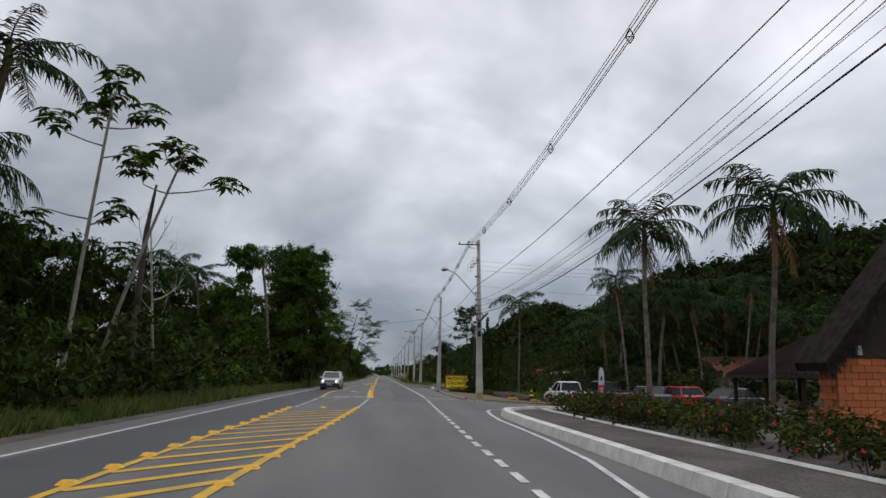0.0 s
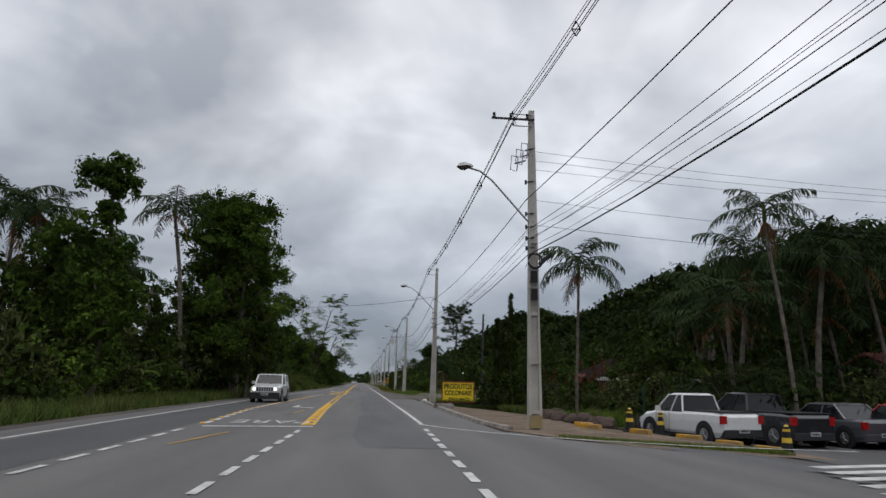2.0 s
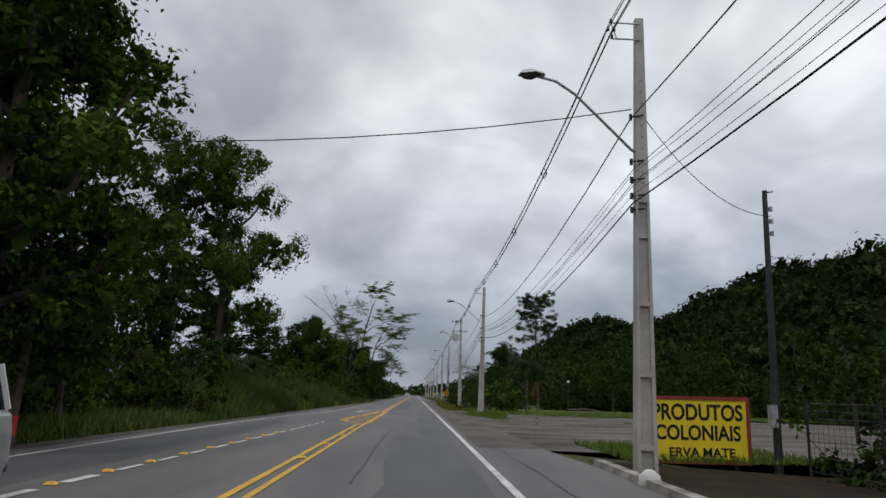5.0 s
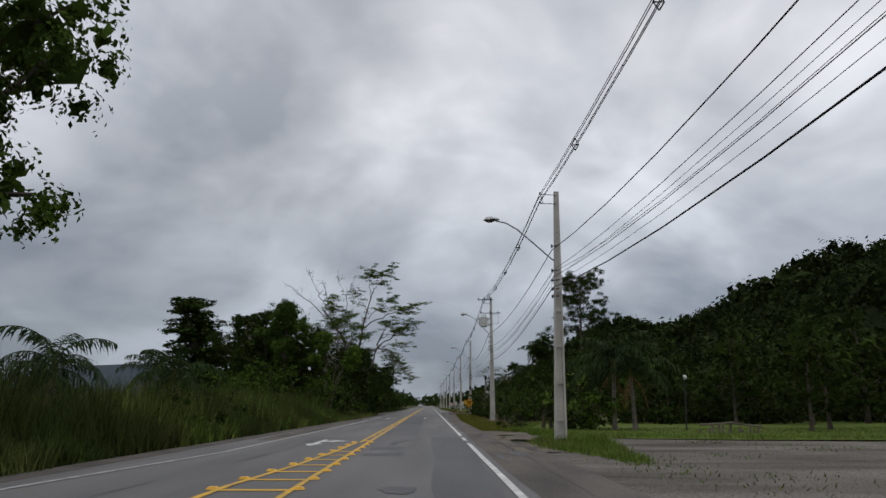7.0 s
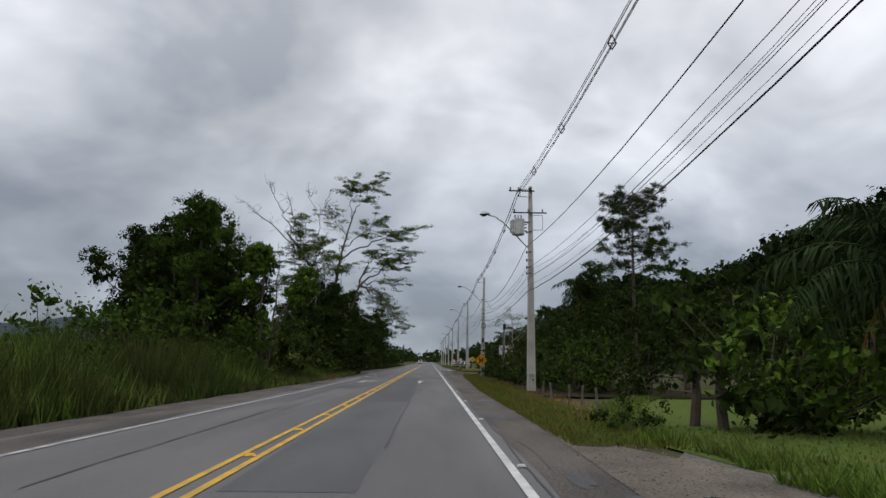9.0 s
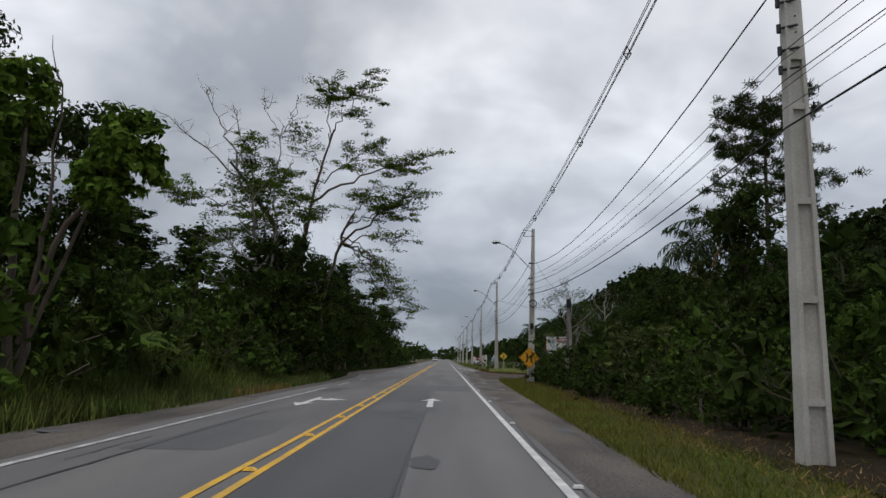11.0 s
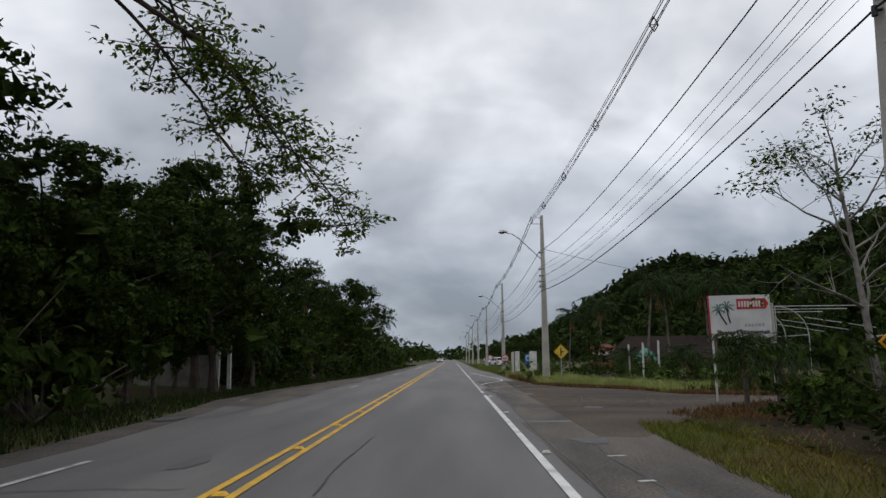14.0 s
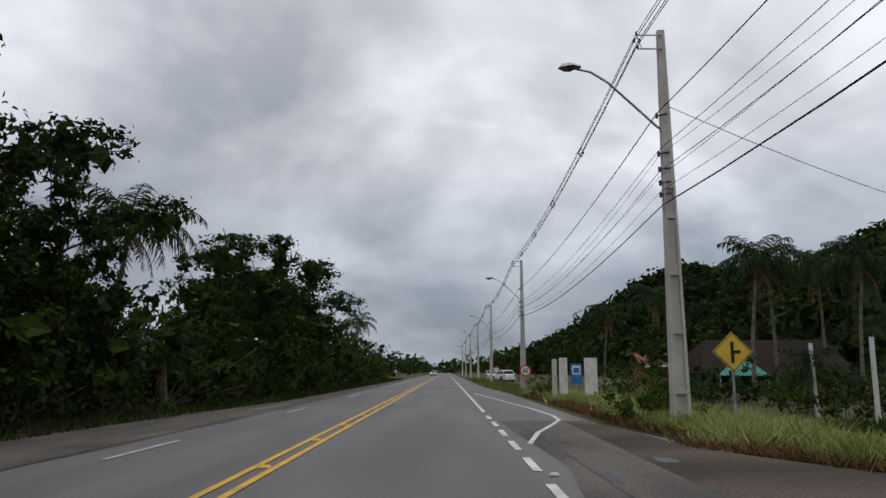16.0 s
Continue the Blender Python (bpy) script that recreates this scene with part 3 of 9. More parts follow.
def line_piece(name, pts, w, mat, z=0.012):
    """A painted stripe along points."""
    gg = Geo()
    p = np.asarray(pts, float)
    d = np.gradient(p, axis=0)
    d /= np.linalg.norm(d, axis=1)[:, None]
    nrm = np.stack([-d[:, 1], d[:, 0]], 1) * w / 2
    v = []
    for a, b in zip(p, nrm):
        v += [(a[0] + b[0], a[1] + b[1], z), (a[0] - b[0], a[1] - b[1], z)]
    gg.add(v, [(2 * i, 2 * i + 2, 2 * i + 3, 2 * i + 1)[::-1] for i in range(len(p) - 1)])
    return put(name, gg, mat, road)


def along(table, y0, y1, step=2.0):
    ys = np.arange(y0, y1 + 0.01, step)
    return [(edge(table, y), y) for y in ys]


L_EDGE = [(-40, -7.85), (50, -7.8), (68, -7.6), (85, -7.6), (96, -7.5), (104, -7.0), (113, -6.05), (123, -5.9), (148, -5.45), (161, -5.4), (179, -5.2), (217, -5.05), (600, -5.2)]
R_EDGE = [(51, 1.05), (60, 1.1), (90, 1.15), (600, 1.15)]
Y_RIGHT = [(-40, -4.9), (0, -4.2), (16, -3.67), (22, -3.38), (26.5, -3.13), (31.6, -2.88), (37, -2.66)]
Y_LEFT = [(-40, -5.2), (0, -5.4), (16, -5.5), (24, -5.5), (27, -5.36), (36, -5.33)]
CENTRE = [(49.6, -2.12), (60, -2.27), (92, -2.36), (150, -2.33), (600, -2.3)]
GAP = [(40, 0.28), (118, 0.29), (600, 0.29)]
line_piece("edge_line", along(L_EDGE, -30, 100), 0.12, "white_paint")
line_piece("edge_line", along(L_EDGE, 100, 173, 1.0), 0.12, "worn_paint")
for k in range(6):
    line_piece("worn_mark", [(1.9 + 0.1 * (k % 3), 177.5 + 2.1 * k), (2.2 + 0.16 * (k % 2), 177.55 + 2.1 * k)], 0.09, "worn_paint")
for y0, y1 in ((176, 180), (185, 188), (213.5, 217), (226, 229), (240, 246), (270, 300)):
    line_piece("edge_line", along(L_EDGE, y0, y1, 1.0), 0.11, "worn_paint")
line_piece("edge_line", along(R_EDGE, 51, 117, 2.0), 0.13, "white_paint")
line_piece("edge_line", along(R_EDGE, 119, 121.5, 0.8), 0.13, "white_paint")
line_piece("edge_line", along(R_EDGE, 123, 206, 2.0), 0.12, "white_paint")
for yy in np.arange(207, 224, 2.6):
    line_piece("lane_dash", [(1.15, yy), (1.15, yy + 1.5)], 0.12, "white_paint")
line_piece("edge_line", along(R_EDGE, 226, 420, 2.0), 0.11, "white_paint")
line_piece("edge_line", [(1.45, 215.8), (1.9, 218.2), (2.5, 220.4), (2.95, 222.2), (3.05, 224), (2.9, 228), (2.3, 236), (1.6, 246)], 0.1, "white_paint")
# hatched island of yellow bars
line_piece("yellow_line", along(Y_RIGHT, -30, 36), 0.16, "yellow_paint")
line_piece("yellow_line", along(Y_LEFT, -30, 36), 0.14, "yellow_paint")
for i in range(28):
    yl = 13.3 + 1.6 * (i - 14)
    if yl < 33.4:
        line_piece("hatch_bar", [(edge(Y_LEFT, yl) + 0.05, yl), (edge(Y_RIGHT, yl + 2.4) - 0.05, yl + 2.4)], 0.24, "yellow_paint", 0.009)
# double centre line, second hatched gore
line_piece("yellow_line", along(CENTRE, 50, 420), 0.105, "yellow_paint")
line_piece("yellow_line", [(edge(CENTRE, y) - 0.28, y) for y in np.arange(50, 97, 2.0)], 0.12, "yellow_paint")
GORE = [(97, -2.72), (100, -3.62), (104, -3.52), (108, -3.15), (113, -2.88), (118, -2.75)]
line_piece("yellow_line", along(GORE, 97, 118, 1.0), 0.13, "yellow_paint")
line_piece("yellow_line", [(edge(CENTRE, y) - edge(GAP, y), y) for y in np.arange(118, 421, 2.0)], 0.1, "yellow_paint")
for yy in np.arange(98.6, 114, 1.6):
    line_piece("hatch_bar", [(edge(GORE, yy), yy), (edge(CENTRE, yy), yy - 0.1)], 0.22, "yellow_paint", 0.009)
# dashes
for i in range(26):
    yy = 14.4 + 1.62 * (i - 4)
    x = float(np.interp(yy, [14, 21, 38, 51], [0.2, 0.26, 0.67, 1.03]))
    if yy < 49.5:
        line_piece("lane_dash", [(x - 0.01, yy - 0.5), (x + 0.01, yy + 0.5)], 0.13, "white_paint")
for i in range(7):
    yy = 37.6 + 1.62 * i
    line_piece("lane_dash", [(-5.2, yy - 0.5), (-5.18, yy + 0.5)], 0.12, "white_paint")
    line_piece("lane_dash", [(-2.62 + 0.045 * i, yy - 0.5), (-2.6 + 0.045 * i, yy + 0.5)], 0.12, "white_paint")
STUDL = [(49, -5.1), (60, -5.42), (66, -5.36), (70, -5.22), (82, -4.75), (95, -4.3), (104, -4.1)]
for i in range(29):
    yy = 50.4 + 1.67 * i
    line_piece("lane_dash", [(edge(STUDL, yy), yy), (edge(STUDL, yy + 0.95), yy + 0.95)], 0.17 if yy < 76 else 0.11, "white_paint")
line_piece("stop_line", [(-2.08, 49.35), (-4.95, 48.95)], 0.32, "white_paint")
line_piece("edge_line", [(1.04, 50.9), (1.7, 49.3), (2.5, 47.9), (3.7, 46.3), (4.6, 45.5), (6.5, 44.2), (9.5, 43.2)], 0.12, "white_paint")
line_piece("edge_line", [(0.85, 9), (1.4, 14.5), (1.8, 18), (1.98, 21.8), (2.04, 25), (2.07, 29), (2.26, 32), (2.5, 34.6), (2.8, 35.8), (3.5, 36.3), (5.2, 36.3)], 0.11, "white_paint")
line_piece("yellow_line", [(-4.4, 43.3), (-3.9, 46.8)], 0.06, "yellow_paint")
line_piece("yellow_line", [(-3.35, 57.2), (-3.15, 60.6)], 0.06, "yellow_paint")
for i in range(5):
    line_piece("crossing_bar", [(5.6 + 0.25 * i, 37.2 + 0.75 * i), (9.9, 38.0 + 0.75 * i)], 0.32, "white_paint", 0.011)


def arrow_move(pts, x, y):
    gg = Geo()
    gg.add([(x + a, y + b, 0.013) for a, b in pts], [tuple(range(len(pts)))])
    put("lane_arrow", gg, "white_paint", road)


arrow_move([(-0.09, 0), (0.09, 0), (0.07, 3.0), (0.33, 2.9), (0.02, 4.2), (-0.32, 3.0), (-0.1, 3.0)], -0.58, 162.0)
TURN_ARROW = [(0.0, 0), (0.3, 1.35), (0.1, 1.3), (0.1, 2.7), (0.38, 2.75), (0.4, 2.45), (1.0, 3.1), (0.4, 3.65), (0.38, 3.3), (0.1, 3.35), (0.08, 4.2), (-0.07, 4.2), (-0.09, 1.3), (-0.3, 1.2)]
arrow_move(TURN_ARROW, -4.13, 115.9)
arrow_move(TURN_ARROW, -4.26, 161.6)
arrow_move([(-0.08, 3.1), (0.08, 3.1), (0.16, 0.75), (0.45, 0.6), (0.95, 0.35), (0.85, 0.0), (0.3, 0.1), (-0.15, 0.5)][::-1], -3.85, 63.4)


def text_mesh(text, size, depth=0.0, bold=0.0):
    c = bpy.data.curves.new("lettering", "FONT")
    c.body, c.size, c.extrude = text, size, depth
    c.offset = bold
    c.align_x, c.align_y = "CENTER", "CENTER"
    o = bpy.data.objects.new("lettering", c)
    scene.collection.objects.link(o)
    me = bpy.data.meshes.new_from_object(o.evaluated_get(bpy.context.evaluated_depsgraph_get()))
    bpy.data.objects.remove(o)
    bpy.data.curves.remove(c)
    return me


me = text_mesh("PARE", 1.0)
w = max(v.co.x for v in me.vertices) - min(v.co.x for v in me.vertices)
pare = put("painted_word", me, "white_paint", road)
pare.matrix_basis = pose(-3.42, 51.6, 0.013, 0, 0, 180) @ Matrix.Diagonal((2.25 / w, 2.3, 1, 1))

stud_geo = Geo().box(-0.13, 0.13, -0.11, 0.11, 0.0, 0.055, 0.6)
stud_me = stud_geo.mesh("road_stud")
stud_me.materials.append(M["stud"])


def stud(x, y, s=1.0):
    o = put("road_stud", stud_me, None, road)
    o.matrix_basis = spot(x, y, 0.009, 0, s)


for i in range(28):
    yl = 15.3 + 1.6 * (i - 14)
    if yl < 36.5:
        stud(edge(Y_LEFT, yl) - 0.05, yl + 0.07, 0.95)
        stud(edge(Y_RIGHT, yl) + 0.05, yl, 0.95)
stud(-4.0, 36.3)
for i in range(24):
    yy = 50.2 + 1.67 * i
    stud(edge(STUDL, yy) - 0.06, yy, 0.62)
    if i < 12:
        stud(edge(CENTRE, yy) - 0.14, yy, 0.9)
for yy in np.arange(98.6, 118, 1.6):
    stud(edge(GORE, yy) - 0.1, yy + 0.1, 0.75)
    stud(edge(CENTRE, yy) + 0.1, yy, 0.75)
for yy in list(np.arange(80, 97, 4.0)) + list(np.arange(119, 260, 3.9)):
    stud(edge(CENTRE, yy) - 0.145, yy, 0.6)
white_stud_me = Geo().box(-0.06, 0.06, -0.05, 0.05, 0.0, 0.03, 0.7).mesh("white_stud")
white_stud_me.materials.append(M["white_paint"])
for yy in np.arange(126, 215, 7.8):
    put("reflector", white_stud_me, None, road).matrix_basis = spot(1.3, yy, 0.013)

# ---- pavements, yard, kerbs ----
for nm, y0, y1, w in (("verge", 128.5, 193, 1.85),):
    vt = put(nm, strip(y0, y1, 1.5, lambda y: edge(RIGHT, y) - 0.05 - 0.1 * noise.noise((3.0, y * 0.8, 0)), lambda y: edge(RIGHT, y) + float(np.interp(y, [128.5, 131, 186, 193], [0.5, w, w, 0.4])), 0.012), "turf")
    tagged(vt, "short green turf verge with straw-coloured patches", "verge", kind="structure")
g = Geo()
lw = [(4.1, 129.4), (4.5, 126.2), (5.4, 124.4), (6.7, 121.8), (8.2, 120.6), (12, 119.4), (18, 118.4), (27, 116.5), (37, 113), (37, 158), (16, 158), (9, 147), (6.2, 140), (4.4, 132)]
g.add([(x, y, -0.03) for x, y in lw], [tuple(range(len(lw)))])
tagged(put("lawn", g, "lawn"), "bright green lawn behind the gravel yard", "lawn", kind="structure")
fl_ = put("woodland_floor", strip(146, 194, 1.5, lambda y: edge(RIGHT, y) + float(np.interp(y, [146, 150, 188, 194], [2.6, 1.7, 1.7, 0.9])) + 0.25 * noise.noise((7.0, y * 0.6, 0)), lambda y: 13.0, 0.02), "shade_litter")
tagged(fl_, "leaf-littered soil under the roadside trees, their shade put in its colour", "soil", kind="structure")
g = Geo()
sv = [(2.35, 112), (3.6, 112.6), (3.8, 116), (3.7, 118), (4.0, 120), (4.3, 124.5), (3.9, 127), (3.0, 129.6), (2.45, 131), (2.3, 124), (2.3, 117)]
g.add([(x, y, 0.0105 - 0.02 * max(0, x - 2.6)) for x, y in sv], [tuple(range(len(sv)))])
tagged(put("dirt_verge", g, "tan_dirt"), "bare gritty dirt beside the asphalt edge", "dirt", kind="structure")
g = Geo()
pv = [(3.0, 48.5), (2.95, 56), (3.15, 68), (3.4, 78), (3.7, 78), (3.85, 74.5), (4.35, 71), (5.4, 68.7), (6.45, 65.8), (7.35, 62.8), (7.25, 58.2), (7.15, 55.4), (7.6, 53.4), (8.7, 51), (9.8, 47.5), (10.0, 44.4), (6.2, 44.4), (4.4, 46.2)]
g.add([(x, y, 0.03 - 0.045 * (x - 3)) for x, y in pv], [tuple(range(len(pv)))])
tagged(put("pavement", g, "paving"), "brownish pavement of small cobbles beside the road", "pavement", kind="structure")
g = Geo()
gb = [(3.4, 81), (3.4, 77.9), (3.6, 77.9), (3.75, 74.4), (4.25, 70.9), (5.3, 68.6), (6.35, 65.7), (7.25, 62.8), (7.15, 58.2), (7.05, 55.4), (7.5, 53.5), (8.8, 53.8), (9.6, 56), (14, 60), (14, 81)]
g.add([(x, y, 0.02 - 0.05 * (x - 3)) for x, y in gb], [tuple(range(len(gb)))])
tagged(put("garden_bed", g, "shade_litter"), "dark planted soil behind the pavement", "soil", kind="structure")
g = Geo()
yv = [(3.0, 84), (2.6, 100), (2.55, 112), (3.0, 119), (3.2, 126), (4.6, 129), (7.0, 128), (12, 126), (18, 125), (27, 122), (40, 116), (40, 80), (16, 80), (9, 83)]
g.add([(x, y, -0.035 - 0.004 * max(0, x - 3)) for x, y in yv], [tuple(range(len(yv)))])
tagged(put("yard", g, "gravel"), "grey gravel yard beside the highway", "yard", kind="structure")
g = Geo()
kx = [5.6, 7.0, 8.6, 10.0, 13, 20, 44]
ky = [28, 36, 44.4, 47.5, 52, 60, 64]


def lot_z(x):
    return float(np.interp(x, [5.6, 7, 8.6, 10, 12.5], [-0.012, -0.1, -0.24, -0.4, -0.62]))


g.add([(x, y, lot_z(x)) for y in ky for x in kx], [(j * 7 + i, j * 7 + i + 1, (j + 1) * 7 + i + 1, (j + 1) * 7 + i) for j in range(6) for i in range(6) if j < 2 or i >= 2])
tagged(put("parking_lot", g, "asphalt_mid"), "grey paved parking lot of a roadside restaurant", "parking lot", kind="structure")
g = Geo()
dv = [(2.5, 190.6), (3.3, 190.4), (4.6, 193), (7.0, 197), (12, 198.5), (30, 200), (30, 203.5), (11, 203.8), (8.4, 205.5), (7.7, 209.2), (5.5, 212.4), (4.1, 215), (3.9, 220), (3.0, 222)]
bm = bmesh.new()
bm.faces.new([bm.verts.new((x, y, 0)) for x, y in dv])
for cut in (4.3, 5.7):
    bmesh.ops.bisect_plane(bm, geom=bm.verts[:] + bm.edges[:] + bm.faces[:], plane_co=(cut, 0, 0), plane_no=(1, 0, 0))
bm.verts.index_update()
g.add([(q.co.x, q.co.y, 0.006 - 0.02 * min(1.4, max(0, q.co.x - 4.3))) for q in bm.verts], [tuple(q.index for q in f.verts) for f in bm.faces])
bm.free()
for a, b in zip(dv, dv[1:] + dv[:1]):
    za, zb = (0.006 - 0.02 * min(1.4, max(0, q[0] - 4.3)) for q in (a, b))
    g.add([(a[0], a[1], za), (b[0], b[1], zb), (b[0], b[1], zb - 0.3), (a[0], a[1], za - 0.3)], [(0, 1, 2, 3)])
tagged(put("driveway", g, "drive"), "worn dirt driveway joining the highway", "driveway", kind="structure")


def pebbles(name, label, seed, n, region, size=(0.015, 0.05), z=lambda x, y: 0.0):
    """Loose stones, each a small uneven four-sided lump."""
    r = np.random.RandomState(seed)
    x, y = region(r, n)
    gg = Geo()
    tet = np.array(((1, 0, -0.3), (-0.5, 0.87, -0.3), (-0.5, -0.87, -0.3), (0, 0, 0.6)))
    for a, b in zip(x, y):
        k = r.uniform(*size)
        gg.add(np.array((a, b, z(a, b))) + tet * r.uniform(0.6, 1.4, (4, 3)) * k, [(0, 1, 3), (1, 2, 3), (2, 0, 3)])
    return tagged(put(name, gg, "pebble"), label, "gravel", kind="stuff")


def drive_z(x, y):
    return 0.006 - 0.02 * min(1.4, max(0.0, x - 4.3))


pebbles("loose_gravel", "loose stones scattered over the dirt driveway", 5, 4200, lambda r, n: (3.2 + r.gamma(2.2, 1.6, n), 201.3 + r.normal(size=n) * 1.6 + 0.3 * np.sin(np.arange(n))), (0.008, 0.032), drive_z)
pebbles("loose_gravel", "loose stones scattered over the gravel yard", 6, 2600, lambda r, n: (2.7 + r.gamma(2.0, 3.0, n), r.uniform(94, 116, n)), (0.01, 0.035), lambda x, y: -0.035 - 0.004 * max(0, x - 3))
pebbles("loose_gravel", "grit and small stones on the dirt beside the road", 7, 1500, lambda r, n: (r.uniform(2.3, 4.0, n), r.uniform(112, 129, n)), (0.008, 0.028), lambda x, y: 0.01 - 0.02 * max(0, x - 2.6))


def kerb_run(pts, width, height, mat="kerb", step=1.0, base=0.0, label="chunky white-painted kerb"):
    """A kerb of separate stones along points."""
    k = root("kerb", label, "kerb", kind="structure")
    p = np.asarray(pts, float)
    seg = np.linalg.norm(np.diff(p, axis=0), axis=1)
    s = np.concatenate([[0], np.cumsum(seg)])
    cnt = int(s[-1] / step)
    gg = Geo().box(-width / 2, width / 2, -step / 2 + 0.012, step / 2 - 0.012, -0.1, height, 0.62, 0.985)
    me = gg.mesh("kerbstone")
    me.materials.append(M[mat])
    for i in range(cnt):
        a = (i + 0.5) * step
        x, y = np.interp(a, s, p[:, 0]), np.interp(a, s, p[:, 1])
        x2, y2 = np.interp(a + 0.2, s, p[:, 0]), np.interp(a + 0.2, s, p[:, 1])
        o = put("kerbstone", me, None, k)
        o.matrix_basis = spot(float(x), float(y), base, math.degrees(math.atan2(y2 - y, x2 - x)) - 90)
    return k


kerb_run([(2.3, 0), (2.4, 14), (2.46, 20), (2.5, 26), (2.6, 30), (2.78, 32), (3.3, 33.4), (4.2, 34.3), (5.5, 34.8), (8.4, 35.3)], 0.42, 0.22)
kerb_run([(3.3, 48.9), (3.05, 52), (3.05, 58), (3.2, 68), (3.42, 80.5)], 0.3, 0.13, "kerb_worn", base=-0.02, label="low worn concrete kerb along the pavement")
g = Geo()
iv = [(2.45, 0), (2.55, 14), (2.61, 20), (2.65, 26), (2.75, 30), (2.95, 31.9), (3.4, 33.1), (4.3, 34.0), (5.6, 34.4), (8.3, 35), (9.5, 34.6), (9.5, 0)]
g.add([(x, y, 0.14) for x, y in iv], [tuple(range(len(iv)))])
tagged(put("island", g, "shoulder"), "grey concrete traffic island behind the white kerb", "island", kind="structure")

# ---- hillside, far ridge, far woods ----


def hill_z(x, y):
    ridge = 50 + 15 * math.sin(y * 0.008 + 1.2) + 7 * math.sin(y * 0.021) + 4 * math.sin(y * 0.06)
    ridge *= min(1.0, max(0.25, (y + 40) / 260.0)) if y < 220 else 1.0
    ridge *= max(0.12, 1 - max(0, y - 650) / 900.0)
    ridge *= float(np.interp(y, [120, 200, 300, 400, 470, 560, 650, 720, 900], [0.86, 0.88, 1.01, 0.98, 1.06, 1.1, 0.9, 0.75, 0.74]))
    a = min(1.0, max(0.0, (x - 34) / 116.0))
    a = a * a * (3 - 2 * a)
    return ridge * a - 0.3 + 3.0 * noise.noise((x * 0.03, y * 0.03, 1.0)) * a


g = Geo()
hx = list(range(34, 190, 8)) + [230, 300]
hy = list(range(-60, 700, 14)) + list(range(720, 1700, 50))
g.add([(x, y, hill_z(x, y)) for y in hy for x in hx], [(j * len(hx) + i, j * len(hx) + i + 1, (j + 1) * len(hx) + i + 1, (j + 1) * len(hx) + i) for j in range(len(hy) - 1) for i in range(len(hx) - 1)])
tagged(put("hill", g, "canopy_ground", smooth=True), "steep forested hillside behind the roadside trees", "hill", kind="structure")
g = Geo()
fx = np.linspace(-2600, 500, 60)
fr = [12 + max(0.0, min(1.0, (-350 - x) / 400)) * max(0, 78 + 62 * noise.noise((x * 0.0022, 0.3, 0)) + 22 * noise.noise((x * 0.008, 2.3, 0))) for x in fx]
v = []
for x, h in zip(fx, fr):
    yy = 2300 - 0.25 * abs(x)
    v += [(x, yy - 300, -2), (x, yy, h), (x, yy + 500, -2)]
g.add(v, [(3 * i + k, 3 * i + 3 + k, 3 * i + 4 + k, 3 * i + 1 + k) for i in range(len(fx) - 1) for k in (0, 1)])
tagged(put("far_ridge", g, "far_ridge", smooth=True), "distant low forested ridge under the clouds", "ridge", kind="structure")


# ---- plants ----
def rand_dirs(r, n, up=0.0):
    d = r.normal(size=(n, 3))
    d[:, 2] += up
    return d / np.linalg.norm(d, axis=1)[:, None]


def leaf_quads(p, d, nrm, length, width):
    """Pointed four-cornered leaves from base p along d."""
    s = np.cross(d, nrm)
    s /= np.maximum(np.linalg.norm(s, axis=1)[:, None], 1e-6)
    length, width = np.asarray(length).reshape(-1, 1), np.asarray(width).reshape(-1, 1)
    up = np.cross(s, d)
    m = p + d * length * 0.45 + up * length * 0.06
    return np.stack([p, m + s * width / 2, p + d * length - up * length * 0.08, m - s * width / 2], 1)


def cluster(r, c, n, rad, L, W, flat=0.65, droop=0.25):
    """n leaves spread round a twig end."""
    k = rand_dirs(r, n) * (r.uniform(0.1, 1, (n, 1)) ** 0.8) * rad
    k[:, 2] *= flat
    d = rand_dirs(r, n)
    d[:, 2] = d[:, 2] * 0.5 - droop
    d += k / rad * 0.6
    d /= np.linalg.norm(d, axis=1)[:, None]
    nr = rand_dirs(r, n, 1.4)
    return leaf_quads(c + k, d, nr, L * r.uniform(0.7, 1.3, n), W * r.uniform(0.7, 1.3, n))


HR = np.random.RandomState(404)


def inner_leaves(geo, c, size, n=10):
    """Matted inner foliage: broad leaves crossing one another at the heart of a tuft."""
    d = rand_dirs(HR, n)
    ll = float(size.max()) * HR.uniform(0.9, 1.5, n)
    p = c + HR.normal(size=(n, 3)) * size * 0.36 - d * ll[:, None] * 0.5
    geo.quads(leaf_quads(p, d, rand_dirs(HR, n), ll, ll * HR.uniform(0.4, 0.7, n)))


def clump(r, geo, c, rad, n, L, W, flat=0.75, droop=0.2, heart=0.4):
    """A tuft of foliage: matted inner leaves inside a shell of single leaves that face outwards."""
    size = rad * np.array((1.0, 1.0, flat))
    inner_leaves(geo, c, size * heart * 1.25)
    r.uniform(size=13)
    d = rand_dirs(r, n, 0.3)
    o = np.cross(d, rand_dirs(r, n))
    o = o / np.maximum(np.linalg.norm(o, axis=1)[:, None], 1e-6) + d * 0.4
    o[:, 2] -= droop
    o /= np.linalg.norm(o, axis=1)[:, None]
    ll = L * r.uniform(0.65, 1.35, n)
    p = c + d * size * r.uniform(0.5, 1.25, (n, 1)) - o * ll[:, None] * 0.45
    geo.quads(leaf_quads(p, o, d + r.normal(size=(n, 3)) * 0.35, ll, W * r.uniform(0.7, 1.3, n)))


